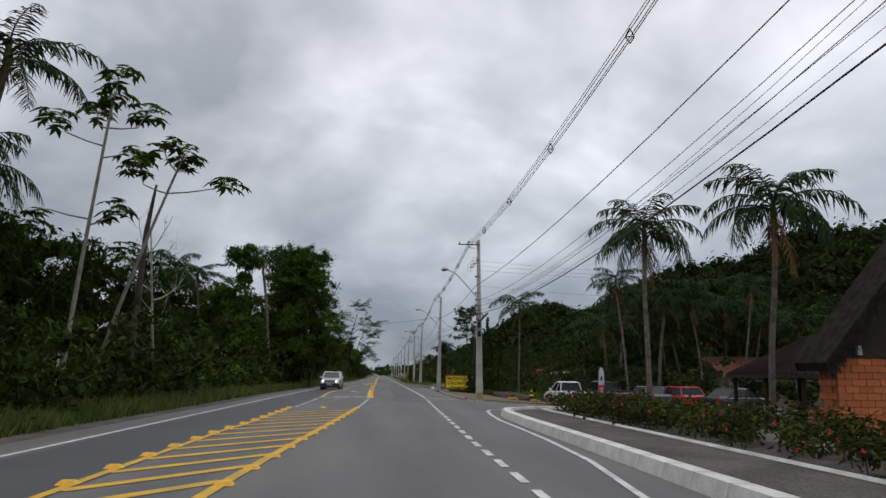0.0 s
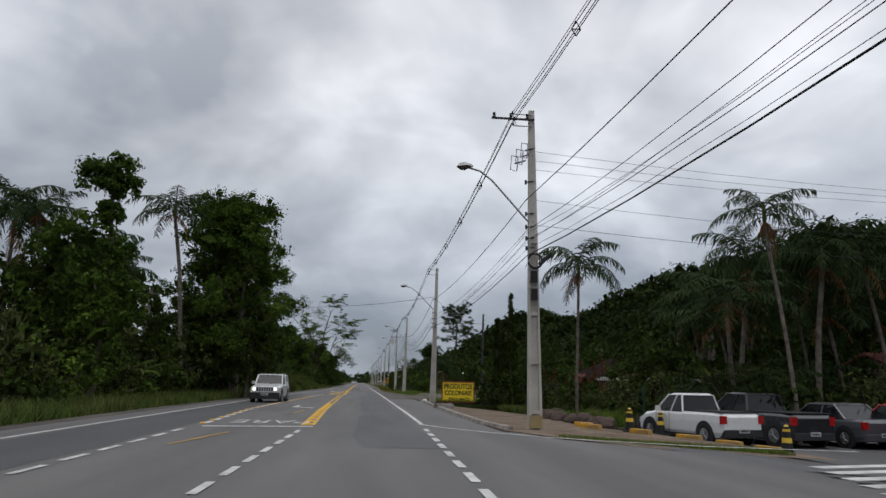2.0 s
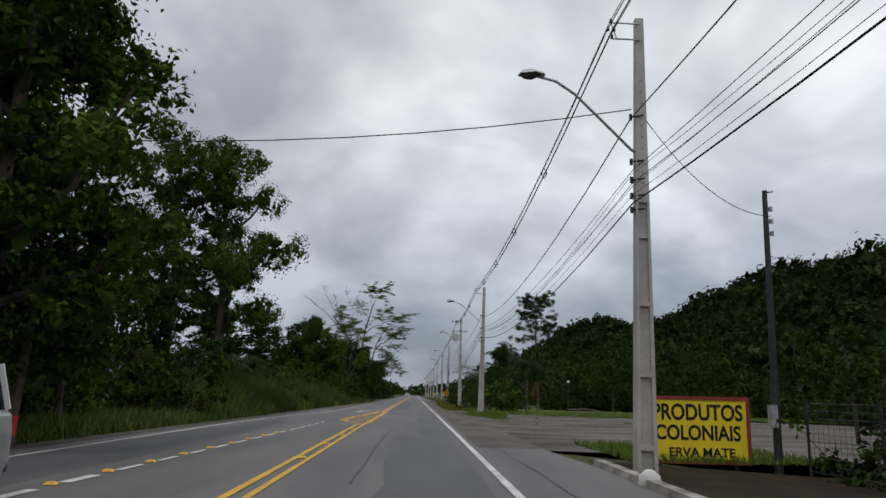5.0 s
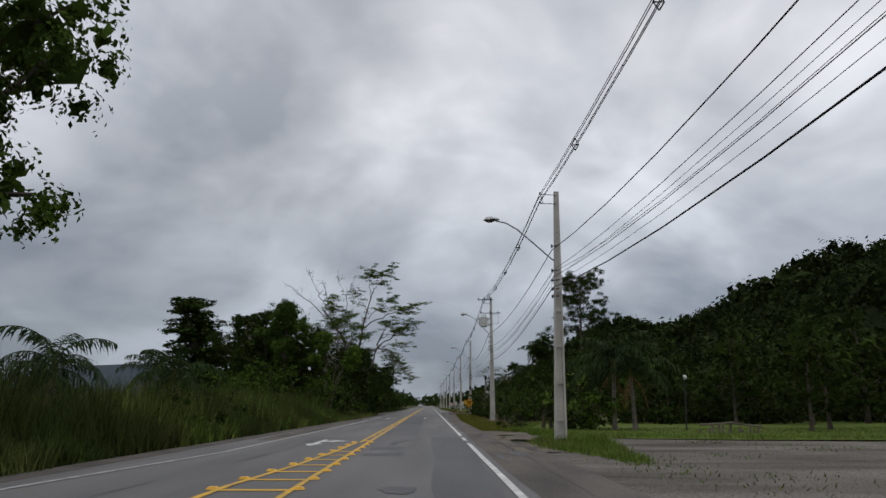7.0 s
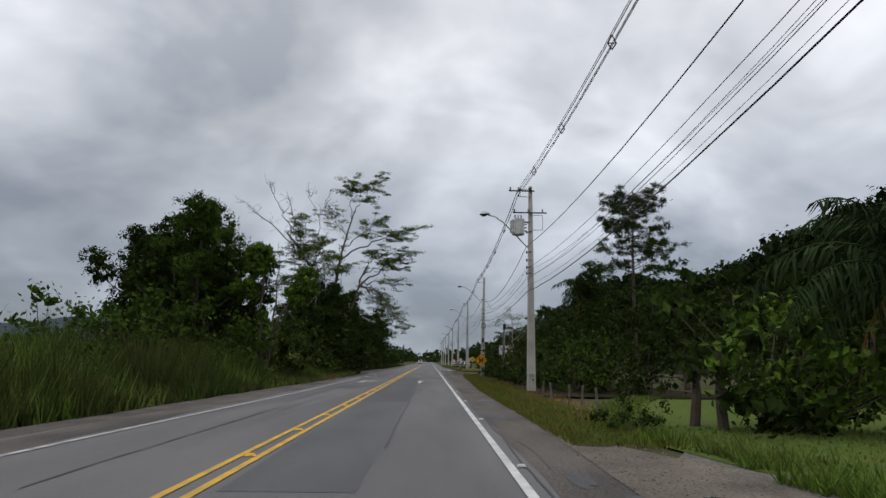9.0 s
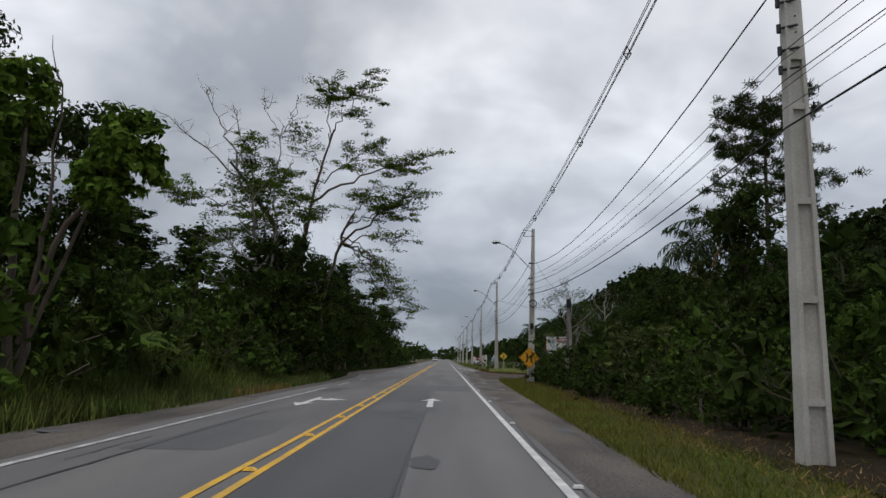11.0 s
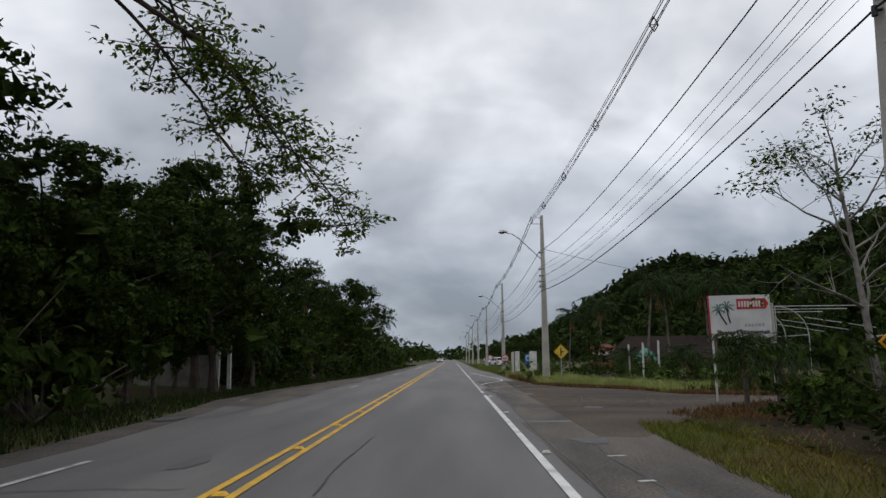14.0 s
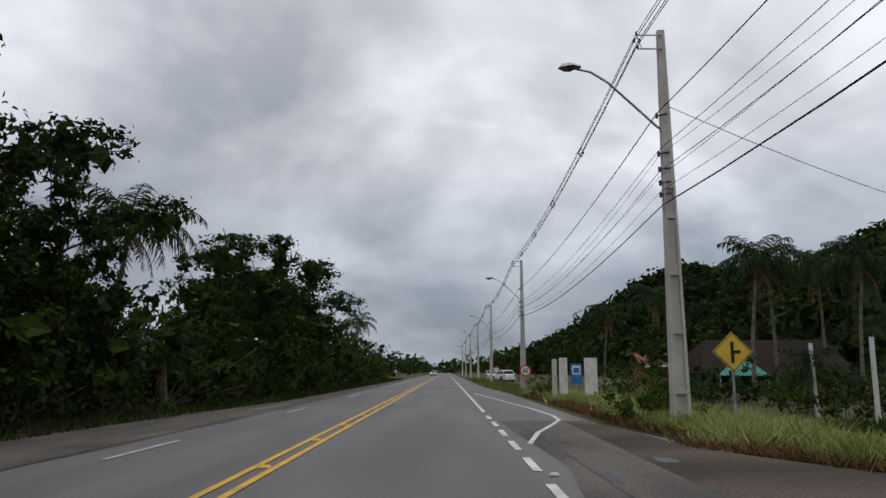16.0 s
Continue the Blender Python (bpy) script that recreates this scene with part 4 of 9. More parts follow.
def lobe(r, geo, c, rad, clumps, n, L, W, flat=0.8, droop=0.2):
    """A bough's mass of foliage: clumps of uneven size set round a matted heart."""
    inner_leaves(geo, c, rad * 0.55 * np.array((1, 1, flat)), 12)
    r.uniform(size=12)
    for d in rand_dirs(r, clumps, 0.3):
        k = r.uniform(0.26, 0.5)
        clump(r, geo, c + d * rad * np.array((1, 1, flat)) * r.uniform(0.72, 1.02), rad * k, max(6, int(1.2 * n * k / 0.38)), L, W, 0.8, droop)


def bend(r, a, d, length, n=4, curl=0.25, lift=0.0):
    pts, p, d = [np.array(a, float)], np.array(a, float), np.array(d, float)
    for _ in range(n):
        d = d + r.normal(size=3) * curl
        d[2] += lift
        d /= np.linalg.norm(d)
        p = p + d * length / n
        pts.append(p)
    return np.array(pts)


TOPS = {}


def tree(name, label, seed, h=10.0, rad=4.0, clear=0.3, limbs=10, subs=12, per=24, L=0.34, W=0.17, leaf="leaf_mid", bark="bark", crad=0.24, flat=0.65, rise=(0.2, 1.1), lean=0.03, thick=0.02, shape="round", twigs=0, droop=0.25):
    """A branching tree: trunk with limbs in one mesh, leaves in another."""
    L, W = L * 0.9, W * 0.9
    r = np.random.RandomState(seed)
    wood, leaves = Geo(), Geo()
    base = root(name, label, "tree")
    tp = [np.zeros(3)]
    d = np.array((r.normal() * lean, r.normal() * lean, 1.0))
    for i in range(7):
        d = d + np.array((r.normal() * lean, r.normal() * lean, 0))
        d /= np.linalg.norm(d)
        tp.append(tp[-1] + d * h * 0.82 / 7)
    tp = np.array(tp)
    r0 = h * thick
    tr = np.linspace(r0, r0 * 0.3, len(tp))
    tr[0] *= 1.5
    wood.tube(tp, tr, 8)
    tips = []
    for i in range(limbs):
        u = clear + (1 - clear) * (i + r.uniform(0, 0.8)) / limbs
        u = min(u, 0.99)
        f = u * (len(tp) - 1)
        j = min(int(f), len(tp) - 2)
        a = tp[j] + (tp[j + 1] - tp[j]) * (f - j)
        az = i * 2.4 + r.uniform(-0.5, 0.5)
        w = (u - clear) / (1 - clear)
        if shape == "round":
            ln = rad * (0.55 + 0.75 * math.sin(math.pi * min(1, 0.2 + 0.75 * w))) * 0.8
        elif shape == "umbrella":
            ln = rad * (0.5 + 0.7 * w)
        else:
            ln = rad * (1.05 - 0.8 * w)
        ez = rise[0] + (rise[1] - rise[0]) * w + r.uniform(-0.15, 0.15)
        dd = np.array((math.cos(az) * math.cos(ez), math.sin(az) * math.cos(ez), math.sin(ez)))
        lp = bend(r, a, dd, ln * r.uniform(0.8, 1.2), 4, 0.16, 0.05)
        lr = r0 * (0.5 - 0.25 * w)
        wood.tube(lp, np.linspace(lr, lr * 0.3, 5), 4, caps=False)
        if not twigs:
            big = rad * crad * r.uniform(0.8, 1.2) * (1.15 - 0.75 * w if shape == "spire" else 1.0)
            lobe(r, leaves, lp[3], big, subs, per, L, W, flat, droop)
            if ln > rad * 0.7:
                lobe(r, leaves, lp[1], big * 0.8, max(3, subs // 2), per, L, W, flat, droop)
            continue
        for q_ in range(subs):
            q = lp[2] + (lp[4] - lp[2]) * r.uniform(-0.4, 0.9)
            sd = (lp[4] - lp[2]) / np.linalg.norm(lp[4] - lp[2]) + r.normal(size=3) * 0.75
            sd /= np.linalg.norm(sd)
            sp = bend(r, q, sd, ln * 0.45 * r.uniform(0.7, 1.2), 2, 0.2, 0.04)
            wood.tube(sp, np.linspace(lr * 0.35, lr * 0.1, 3), 3, caps=False)
            tips.append(sp[-1])
            for _ in range(twigs):
                tw = bend(r, sp[r.randint(1, 3)], rand_dirs(r, 1, 0.6)[0], ln * 0.25 * r.uniform(0.6, 1.3), 2, 0.2)
                wood.tube(tw, np.linspace(lr * 0.14, lr * 0.05, 3), 3, caps=False)
        tips.append(lp[-1])
    for c in tips:
        leaves.quads(cluster(r, c, int(per * r.uniform(0.6, 1.4)), rad * crad * r.uniform(0.75, 1.25), L, W, flat, droop))
    put("trunk", wood, bark, base)
    cr = put("crown", leaves, leaf, base)
    TOPS[name + str(seed)] = float(np.percentile(np.concatenate(leaves.v)[:, 2], 99.5)) if leaves.v and leaves.n else h
    return base


def limb_tree(name, label, x, y, stems, limbs, seed, L=0.17, W=0.075):
    """A giant of several stems; each limb runs from a stem to its tip with flat tiers of leaves on its outer part, or stays bare."""
    r = np.random.RandomState(seed)
    base = root(name, label, "tree", at=spot(x, y, 0.1))
    o = np.array((x, y, 0.1))
    wood, pale, leaves = Geo(), Geo(), Geo()
    paths = []
    for pts, r0, r1, dry in stems:
        p = np.array(pts, float) - o
        u = np.linspace(0, len(p) - 1, 14)
        q = np.stack([np.interp(u, range(len(p)), p[:, k]) for k in range(3)], 1)
        q[1:-1] += r.normal(size=(12, 3)) * (0.09, 0.09, 0.0)
        (pale if dry else wood).tube(q, np.linspace(r0, r1, 14), 8)
        paths.append(q)
    for si, u, tip, leafy, r0 in limbs:
        a = paths[si][int(u * 13)]
        e = np.array(tip, float) - o
        m = a + (e - a) * 0.5 + np.array((0, 0, 0.10 * np.linalg.norm(e - a))) * (1 if e[2] > a[2] else 1.6)
        t = np.linspace(0, 1, 12)[:, None]
        q = a * (1 - t) ** 2 + m * 2 * t * (1 - t) + e * t ** 2
        q[1:-1] += r.normal(size=(10, 3)) * 0.13
        (wood if leafy else pale).tube(q, np.linspace(r0, 0.018, 12), 6, caps=False)
        ln = np.linalg.norm(e - a)
        for _ in range(10 if leafy else 0):
            k = r.randint(6, 12)
            c = q[k] + r.normal(size=3) * (0.55, 0.55, 0.16) + (0, 0, 0.12)
            leaves.quads(cluster(r, c, int(leafy * 3.4), r.uniform(0.55, 1.0), L, W, 0.24, 0.12))
        n = int(2.6 * ln) if leafy else int(2.2 * ln)
        for k in range(n):
            j = r.randint(5 if leafy else 3, 12)
            d = (q[min(j + 1, 11)] - q[j - 1])
            d /= np.linalg.norm(d)
            d = d * 0.7 + r.normal(size=3) * (0.8, 0.8, 0.25 if leafy else 0.7)
            if not leafy:
                d[2] += 0.5
            d /= np.linalg.norm(d)
            sp = bend(r, q[j], d, r.uniform(0.7, 1.7) * (1 if leafy else 0.75), 3, 0.22)
            (wood if leafy else pale).tube(sp, np.linspace(0.026, 0.008, 4), 3, caps=False)
            if leafy:
                for c in (sp[-1], sp[2], sp[-1] + r.normal(size=3) * (0.4, 0.4, 0.06)):
                    leaves.quads(cluster(r, c, int(leafy * r.uniform(0.9, 2.4)), r.uniform(0.3, 0.48), L, W, 0.22, 0.2))
            else:
                for _ in range(2):
                    tw = bend(r, sp[r.randint(1, 4)], d + r.normal(size=3) * 0.6, r.uniform(0.25, 0.6), 2, 0.2)
                    pale.tube(tw, [0.011, 0.009, 0.005], 3, caps=False)
    for si, u in ((0, 0.62), (0, 0.7), (0, 0.8), (0, 0.88), (1, 0.68), (1, 0.74), (1, 0.8), (2, 0.7), (0, 0.5), (1, 0.5)):
        q = paths[si][int(u * 13)]
        n, epi = 46, Geo()
        epi.quads(leaf_quads(q + r.normal(size=(n, 3)) * (0.16, 0.16, 0.22), rand_dirs(r, n, 0.5), rand_dirs(r, n), r.uniform(0.3, 0.6, n), np.full(n, 0.05)))
        put("epiphyte", epi, "leaf_epi", base, "rusty tuft of epiphytes on a limb")
    put("trunk", wood, "bark", base)
    put("bare_wood", pale, "bark_grey", base, "bare grey limbs and twigs")
    put("crown", leaves, "leaf_rain", base)
    return base


def forked_tree(name, label, x, y, stems, heads, leaf, seed, L=0.2, W=0.11):
    """A tree of bent stems, each head of foliage at (x, y, z, radius)."""
    r = np.random.RandomState(seed)
    base = root(name, label, "tree", at=spot(x, y, 0.05))
    wood, lv, o = Geo(), Geo(), np.array((x, y, 0.05))
    for pts, r0, r1 in stems:
        p = np.array(pts, float) - o
        u = np.linspace(0, len(p) - 1, 10)
        q = np.stack([np.interp(u, range(len(p)), p[:, k]) for k in range(3)], 1)
        q[1:-1] += r.normal(size=(8, 3)) * 0.05
        wood.tube(q, np.linspace(r0, r1, 10), 7)
        for k in range(5):
            tw = bend(r, q[r.randint(5, 10)], rand_dirs(r, 1, 0.7)[0], r.uniform(0.5, 1.3), 4, 0.2)
            wood.tube(tw, np.linspace(0.02, 0.005, 5), 3, caps=False)
    for hx, hy, hz, rad in heads:
        lobe(r, lv, np.array((hx, hy, hz)) - o, rad, 16, 46, L, W, 0.95, 0.3)
    put("trunk", wood, "bark", base)
    put("crown", lv, leaf, base)
    return base


def bush(name, label, seed, h=2.2, rad=1.5, n=14, per=55, L=0.26, W=0.14, leaf="leaf_mid"):
    r = np.random.RandomState(seed)
    wood, leaves = Geo(), Geo()
    base = root(name, label, "bush")
    for i in range(n):
        az, ez = r.uniform(0, 6.28), r.uniform(0.25, 1.45)
        dd = np.array((math.cos(az) * math.cos(ez), math.sin(az) * math.cos(ez), math.sin(ez)))
        ln = (rad * math.cos(ez) + h * math.sin(ez)) * r.uniform(0.65, 1.0)
        bp = bend(r, (r.uniform(-0.2, 0.2), r.uniform(-0.2, 0.2), -0.1), dd, ln, 4, 0.12)
        wood.tube(bp[::2], np.linspace(0.03, 0.008, 3), 3, caps=False)
        for q in (bp[-1], bp[2]):
            clump(r, leaves, q, rad * r.uniform(0.22, 0.4), per // 3 + r.randint(2, 12), L * 0.8, W * 0.8, 0.85, 0.15)
    put("stem", wood, "bark", base)
    put("foliage", leaves, leaf, base)
    return base


def frond_mesh(name, length, start, end, n=24, leaflet=0.55, mat="leaf_palm", hang=0.5, seed=1):
    """One feather frond in the x, z plane, growing along x."""
    r = np.random.RandomState(seed)
    k = 9
    ang = np.linspace(start, end, k)
    p = np.zeros((k, 3))
    for i in range(1, k):
        p[i] = p[i - 1] + np.array((math.cos(ang[i]), 0, math.sin(ang[i]))) * length / (k - 1)
    gg = Geo().tube(p, np.linspace(0.035, 0.008, k), 4, caps=False)
    u = np.linspace(0.1, 0.99, n)
    s = u * (k - 1)
    j = np.minimum(s.astype(int), k - 2)
    q = p[j] + (p[j + 1] - p[j]) * (s - j)[:, None]
    t = (p[j + 1] - p[j]) / np.linalg.norm(p[j + 1] - p[j], axis=1)[:, None]
    for side in (-1, 1):
        d = t * 0.55 + np.array((0, side * 0.8, 0)) + np.array((0, 0, -hang)) + r.normal(size=(n, 3)) * 0.24
        d /= np.linalg.norm(d, axis=1)[:, None]
        ll = leaflet * (0.45 + 0.75 * np.sin(np.pi * np.clip(u * 0.85 + 0.12, 0, 1))) * r.uniform(0.8, 1.15, n)
        m = q + d * (ll * 0.5)[:, None] + np.array((0, 0, 0.02))
        e = q + d * ll[:, None] + np.array((0, 0, -1.0)) * (ll * 0.28)[:, None]
        w = t * 0.034
        gg.quads(np.stack([q - w * 0.6, q + w * 0.6, m + w, m - w], 1))
        gg.tris(np.stack([m - w, m + w, e], 1))
    me = gg.mesh(name)
    me.materials.append(M[mat])
    return me


FRONDS = [
    frond_mesh("frond", 2.5, 1.4, -0.6, 34, 0.72, hang=0.9, seed=1), frond_mesh("frond", 2.9, 1.1, -1.3, 36, 0.8, hang=1.2, seed=2),
    frond_mesh("frond", 2.9, 0.7, -1.55, 36, 0.8, hang=1.5, seed=3), frond_mesh("frond", 2.7, 0.25, -1.6, 34, 0.75, hang=1.6, seed=4)]
LIGHT_FRONDS = [
    frond_mesh("frond", 2.6, 1.35, -0.3, 28, 0.6, hang=0.55, seed=11), frond_mesh("frond", 3.0, 1.0, -0.9, 30, 0.62, hang=0.65, seed=12),
    frond_mesh("frond", 3.0, 0.65, -1.2, 30, 0.62, hang=0.75, seed=13), frond_mesh("frond", 2.8, 0.3, -1.4, 28, 0.58, hang=0.8, seed=14)]
DEAD_FROND = frond_mesh("dead_frond", 2.3, -0.7, -1.5, 18, 0.4, "leaf_dead", 0.9, seed=6)


def palm(label, seed, h=8.0, thick=0.13, n=16, size=1.0, dead=2, lean=0.04, fruit=True, fronds=None):
    r = np.random.RandomState(seed)
    fronds = fronds or LIGHT_FRONDS
    base = root("palm_tree", label, "palm tree")
    top = bend(r, (0, 0, -0.1), (r.normal() * lean, r.normal() * lean, 1), h, 6, lean * 0.7)
    rr = np.linspace(thick, thick * 0.75, 7)
    rr[0] *= 1.5
    gg = Geo().tube(top, rr, 8)
    for i in range(int(h * 1.6)):
        f = (i + 1) / (h * 1.6 + 1) * 6
        j = min(int(f), 5)
        c = top[j] + (top[j + 1] - top[j]) * (f - j)
        gg.tube([c - (0, 0, 0.015), c + (0, 0, 0.015)], thick * (1.1 - 0.28 * f / 6), 8, caps=False)
    put("trunk", gg, "bark_palm", base)
    c = top[-1]
    gg = Geo().tube([c - (0, 0, 0.1), c + (0, 0, 0.45), c + (0, 0, 0.95)], [thick * 0.85, thick * 0.95, thick * 0.4], 8)
    put("crownshaft", gg, "leaf_olive", base)
    for i in range(n):
        w = i / (n - 1)
        o = put("frond", fronds[min(3, int(w * 4))], None, base)
        o.matrix_basis = Matrix.LocRotScale(Vector(c) + Vector((0, 0, 0.75 - 0.45 * w)), Euler((r.uniform(-0.15, 0.15), r.uniform(-0.12, 0.12), i * 2.4 + r.uniform(-0.3, 0.3))), [size * r.uniform(0.85, 1.1)] * 3)
    for i in range(dead):
        o = put("dead_frond", DEAD_FROND, None, base, "hanging brown dead frond")
        o.matrix_basis = Matrix.LocRotScale(Vector(c) + Vector((0, 0, 0.1)), Euler((0, 0, r.uniform(0, 6.28))), [size * r.uniform(0.7, 1.0)] * 3)
    if fruit:
        gg = Geo()
        for i in range(26):
            q = bend(r, c + (0, 0, 0.1), (r.normal() * 0.35, r.normal() * 0.35, -0.4), r.uniform(0.5, 1.0), 3, 0.1, -0.25)
            gg.tube(q, 0.016, 3, caps=False)
        put("fruit_stalk", gg, "leaf_rust", base, "rusty hanging fruit stalks")
    return base


def lobed_leaf(r, c, d, size):
    """Parasol leaf: narrow lobes fanned round its stalk end."""
    out = []
    a0 = r.uniform(0, 6.28)
    e1 = np.cross(d, (0.3, 0.2, 1.0))
    e1 /= np.linalg.norm(e1)
    e2 = np.cross(d, e1)
    for k in range(8):
        a = a0 + k * 0.7
        o = e1 * math.cos(a) + e2 * math.sin(a) + d * -0.25
        out.append((o / np.linalg.norm(o), size * (0.75 + 0.25 * math.cos(k * 0.7))))
    return out


def cecropia(x, y, h, lean, seed, arms):
    """Slender pale tree with parasol leaf heads on candelabra arms."""
    r = np.random.RandomState(seed)
    base = root("cecropia_tree", "slender pale-barked cecropia with parasol leaf clusters", "tree", at=spot(x, y))
    t = np.linspace(0, 1, 8)[:, None]
    path = np.hstack([lean[0] * t ** 1.2, lean[1] * t ** 1.2, h * t])
    wood, lv = Geo().tube(path, np.linspace(0.10, 0.045, 8), 7), Geo()
    heads = [path[-1]]
    for u, az, ln, up in arms:
        f = u * 7
        j = min(int(f), 6)
        a = path[j] + (path[j + 1] - path[j]) * (f - j)
        d = np.array((math.cos(az), math.sin(az), 0.05))
        ap = np.array([a, a + d * ln * 0.35 + (0, 0, 0.1), a + d * ln * 0.75 + (0, 0, 0.3), a + d * ln + (0, 0, up)])
        wood.tube(ap, np.linspace(0.035, 0.02, 4), 5, caps=False)
        heads.append(ap[-1])
    put("trunk", wood, "bark_pale", base)
    for c in heads:
        lv, stalks = Geo(), Geo()
        for i in range(11):
            az, ez = i * 2.4, r.uniform(-0.5, 0.9)
            d = np.array((math.cos(az) * math.cos(ez), math.sin(az) * math.cos(ez), math.sin(ez)))
            e = c + d * r.uniform(0.35, 0.75)
            stalks.tube([c, e], 0.01, 3, caps=False)
            up = np.array((d[0] * 0.4, d[1] * 0.4, 1.0))
            up /= np.linalg.norm(up)
            for o, s in lobed_leaf(r, e, up, 0.56):
                lv.quads(leaf_quads(e[None], o[None], up[None], [s], [s * 0.36]))
        hd = put("leaf_head", lv, "leaf_mid", base)
        put("leaf_stalks", stalks, "leaf_olive", hd)
    return base


def banana(seed, h=2.6, n=9):
    r = np.random.RandomState(seed)
    base = root("banana_plant", "banana plant with broad arching green leaves", "plant")
    put("stem", Geo().tube([(0, 0, -0.1), (0.03, 0, h * 0.25), (0, 0.03, h * 0.5)], [0.13, 0.11, 0.07], 8), "leaf_olive", base)
    for i in range(n):
        az = i * 2.4
        a = np.linspace(r.uniform(1.0, 1.4), r.uniform(-0.9, 0.3), 7)
        p = np.zeros((7, 3))
        p[0] = (0, 0, h * 0.42)
        ln = h * r.uniform(0.5, 0.75)
        for k in range(1, 7):
            p[k] = p[k - 1] + np.array((math.cos(az) * math.cos(a[k]), math.sin(az) * math.cos(a[k]), math.sin(a[k]))) * ln / 6
        side = np.array((-math.sin(az), math.cos(az), 0.0))
        ww = np.array((0.03, 0.12, 0.2, 0.23, 0.21, 0.14, 0.02)) * h / 2.6
        v = []
        for q, w in zip(p, ww):
            v += [q + side * w - (0, 0, w * 0.35), q + (0, 0, 0.01), q - side * w - (0, 0, w * 0.35)]
        gg = Geo().add(v, [f for k in range(6) for f in ((3 * k, 3 * k + 1, 3 * k + 4, 3 * k + 3), (3 * k + 1, 3 * k + 2, 3 * k + 5, 3 * k + 4))])
        put("leaf", gg, "leaf_mid", base)
    return base


def pine(seed, h=17.0):
    """Sparse pine with tufts at the branch ends."""
    r = np.random.RandomState(seed)
    base = root("pine_tree", "tall sparse pine with tufted open crown", "tree")
    tp = bend(r, (0, 0, 0), (0.02, 0, 1), h, 7, 0.02)
    wood, lv = Geo().tube(tp, np.linspace(0.22, 0.05, 8), 8), Geo()
    for i in range(40):
        u = 0.55 + 0.44 * i / 40
        f = u * 7
        j = min(int(f), 6)
        a = tp[j] + (tp[j + 1] - tp[j]) * (f - j)
        az, ln = i * 2.4, 5.2 * (1.12 - u) ** 0.5 * r.uniform(0.55, 1.15)
        bp = bend(r, a, (math.cos(az), math.sin(az), 0.15), ln, 3, 0.15, 0.06)
        wood.tube(bp, np.linspace(0.05, 0.015, 4), 4, caps=False)
        for m in range(7):
            q = bp[3 if m < 4 else 2] + r.normal(size=3) * (0.5, 0.5, 0.22)
            n = 78
            d = rand_dirs(r, n, 0.35)
            lv.quads(leaf_quads(q + r.normal(size=(n, 3)) * (0.16, 0.16, 0.07), d, rand_dirs(r, n), r.uniform(0.18, 0.4, n), np.full(n, 0.055)))
    put("trunk", wood, "bark", base)
    put("needles", lv, "leaf_dark", base)
    return base


def cypress(seed, h=9.0, rad=0.5):
    r = np.random.RandomState(seed)
    base = root("cypress", "dark columnar cypress with a ragged tip", "tree")
    put("trunk", Geo().tube([(0, 0, -0.1), (0, 0, h * 0.5), (0.05, 0, h)], [0.12, 0.08, 0.01], 6), "bark", base)
    lv = Geo()
    for i in range(150):
        u = r.uniform(0.02, 1.0)
        rr = rad * (1 - u) ** 0.8 * r.uniform(0.4, 1.1) * (0.75 + 0.25 * math.sin(u * 21)) + 0.02
        az = r.uniform(0, 6.28)
        lv.quads(cluster(r, np.array((math.cos(az) * rr, math.sin(az) * rr, u * h)), 34, 0.14 + 0.16 * (1 - u), 0.17, 0.055, 1.5, -1.1))
    put("foliage", lv, "leaf_dark", base)
    return base


def blades(r, x, y, z, h, w, lean=0.35):
    n = len(x)
    az = r.uniform(0, 6.28, n)
    p = np.stack([x, y, z], 1)
    s = np.stack([np.cos(az), np.sin(az), np.zeros(n)], 1) * (w / 2)[:, None]
    t = p + np.stack([r.normal(size=n) * lean * h, r.normal(size=n) * lean * h, h], 1)
    return np.stack([p - s, p + s, t], 1)


def grass(name, label, mat, seed, n, region, height, width=0.035, lean=0.35, z=lambda x, y: -0.03):
    """region(r, n) gives x, y; height(x, y, r) gives blade heights."""
    r = np.random.RandomState(seed)
    x, y = region(r, n)
    hh = height(x, y, r)
    k = hh > 0.03
    x, y, hh = x[k], y[k], hh[k]
    zz = np.array([z(a, b) for a, b in zip(x, y)])
    g = Geo().tris(blades(r, x, y, zz, hh, width * r.uniform(0.6, 1.5, len(x)), lean))
    return tagged(put(name, g, mat), label, "grass", kind="stuff")


# ---- utility poles and cables ----
def pole_shaft(h):
    """Double-T concrete pole: recessed, ribbed lower part, solid tapering top."""
    gg = Geo()
    wb, wt, db, dt, zc = 0.42, 0.17, 0.30, 0.14, h * 0.58

    def half(z, b, t):
        return (b + (t - b) * (z + 0.3) / (h + 0.3)) / 2

    def ring(z0, z1, fx0, fx1, fy):
        v = []
        for z in (z0, z1):
            X, Y = half(z, wb, wt), half(z, db, dt)
            v += [(X * fx0, -Y * fy, z), (X * fx1, -Y * fy, z), (X * fx1, Y * fy, z), (X * fx0, Y * fy, z)]
        gg.add(v, [(3, 2, 1, 0), (4, 5, 6, 7), (0, 1, 5, 4), (1, 2, 6, 5), (2, 3, 7, 6), (3, 0, 4, 7)])

    ring(-0.3, zc, -1, -0.62, 1)
    ring(-0.3, zc, 0.62, 1, 1)
    ring(-0.3, zc, -0.62, 0.62, 0.38)
    ring(zc, h, -1, 1, 1)
    z = 0.75
    while z < zc - 0.3:
        ring(z, z + 0.09, -0.62, 0.62, 0.9)
        z += 1.32
    return gg


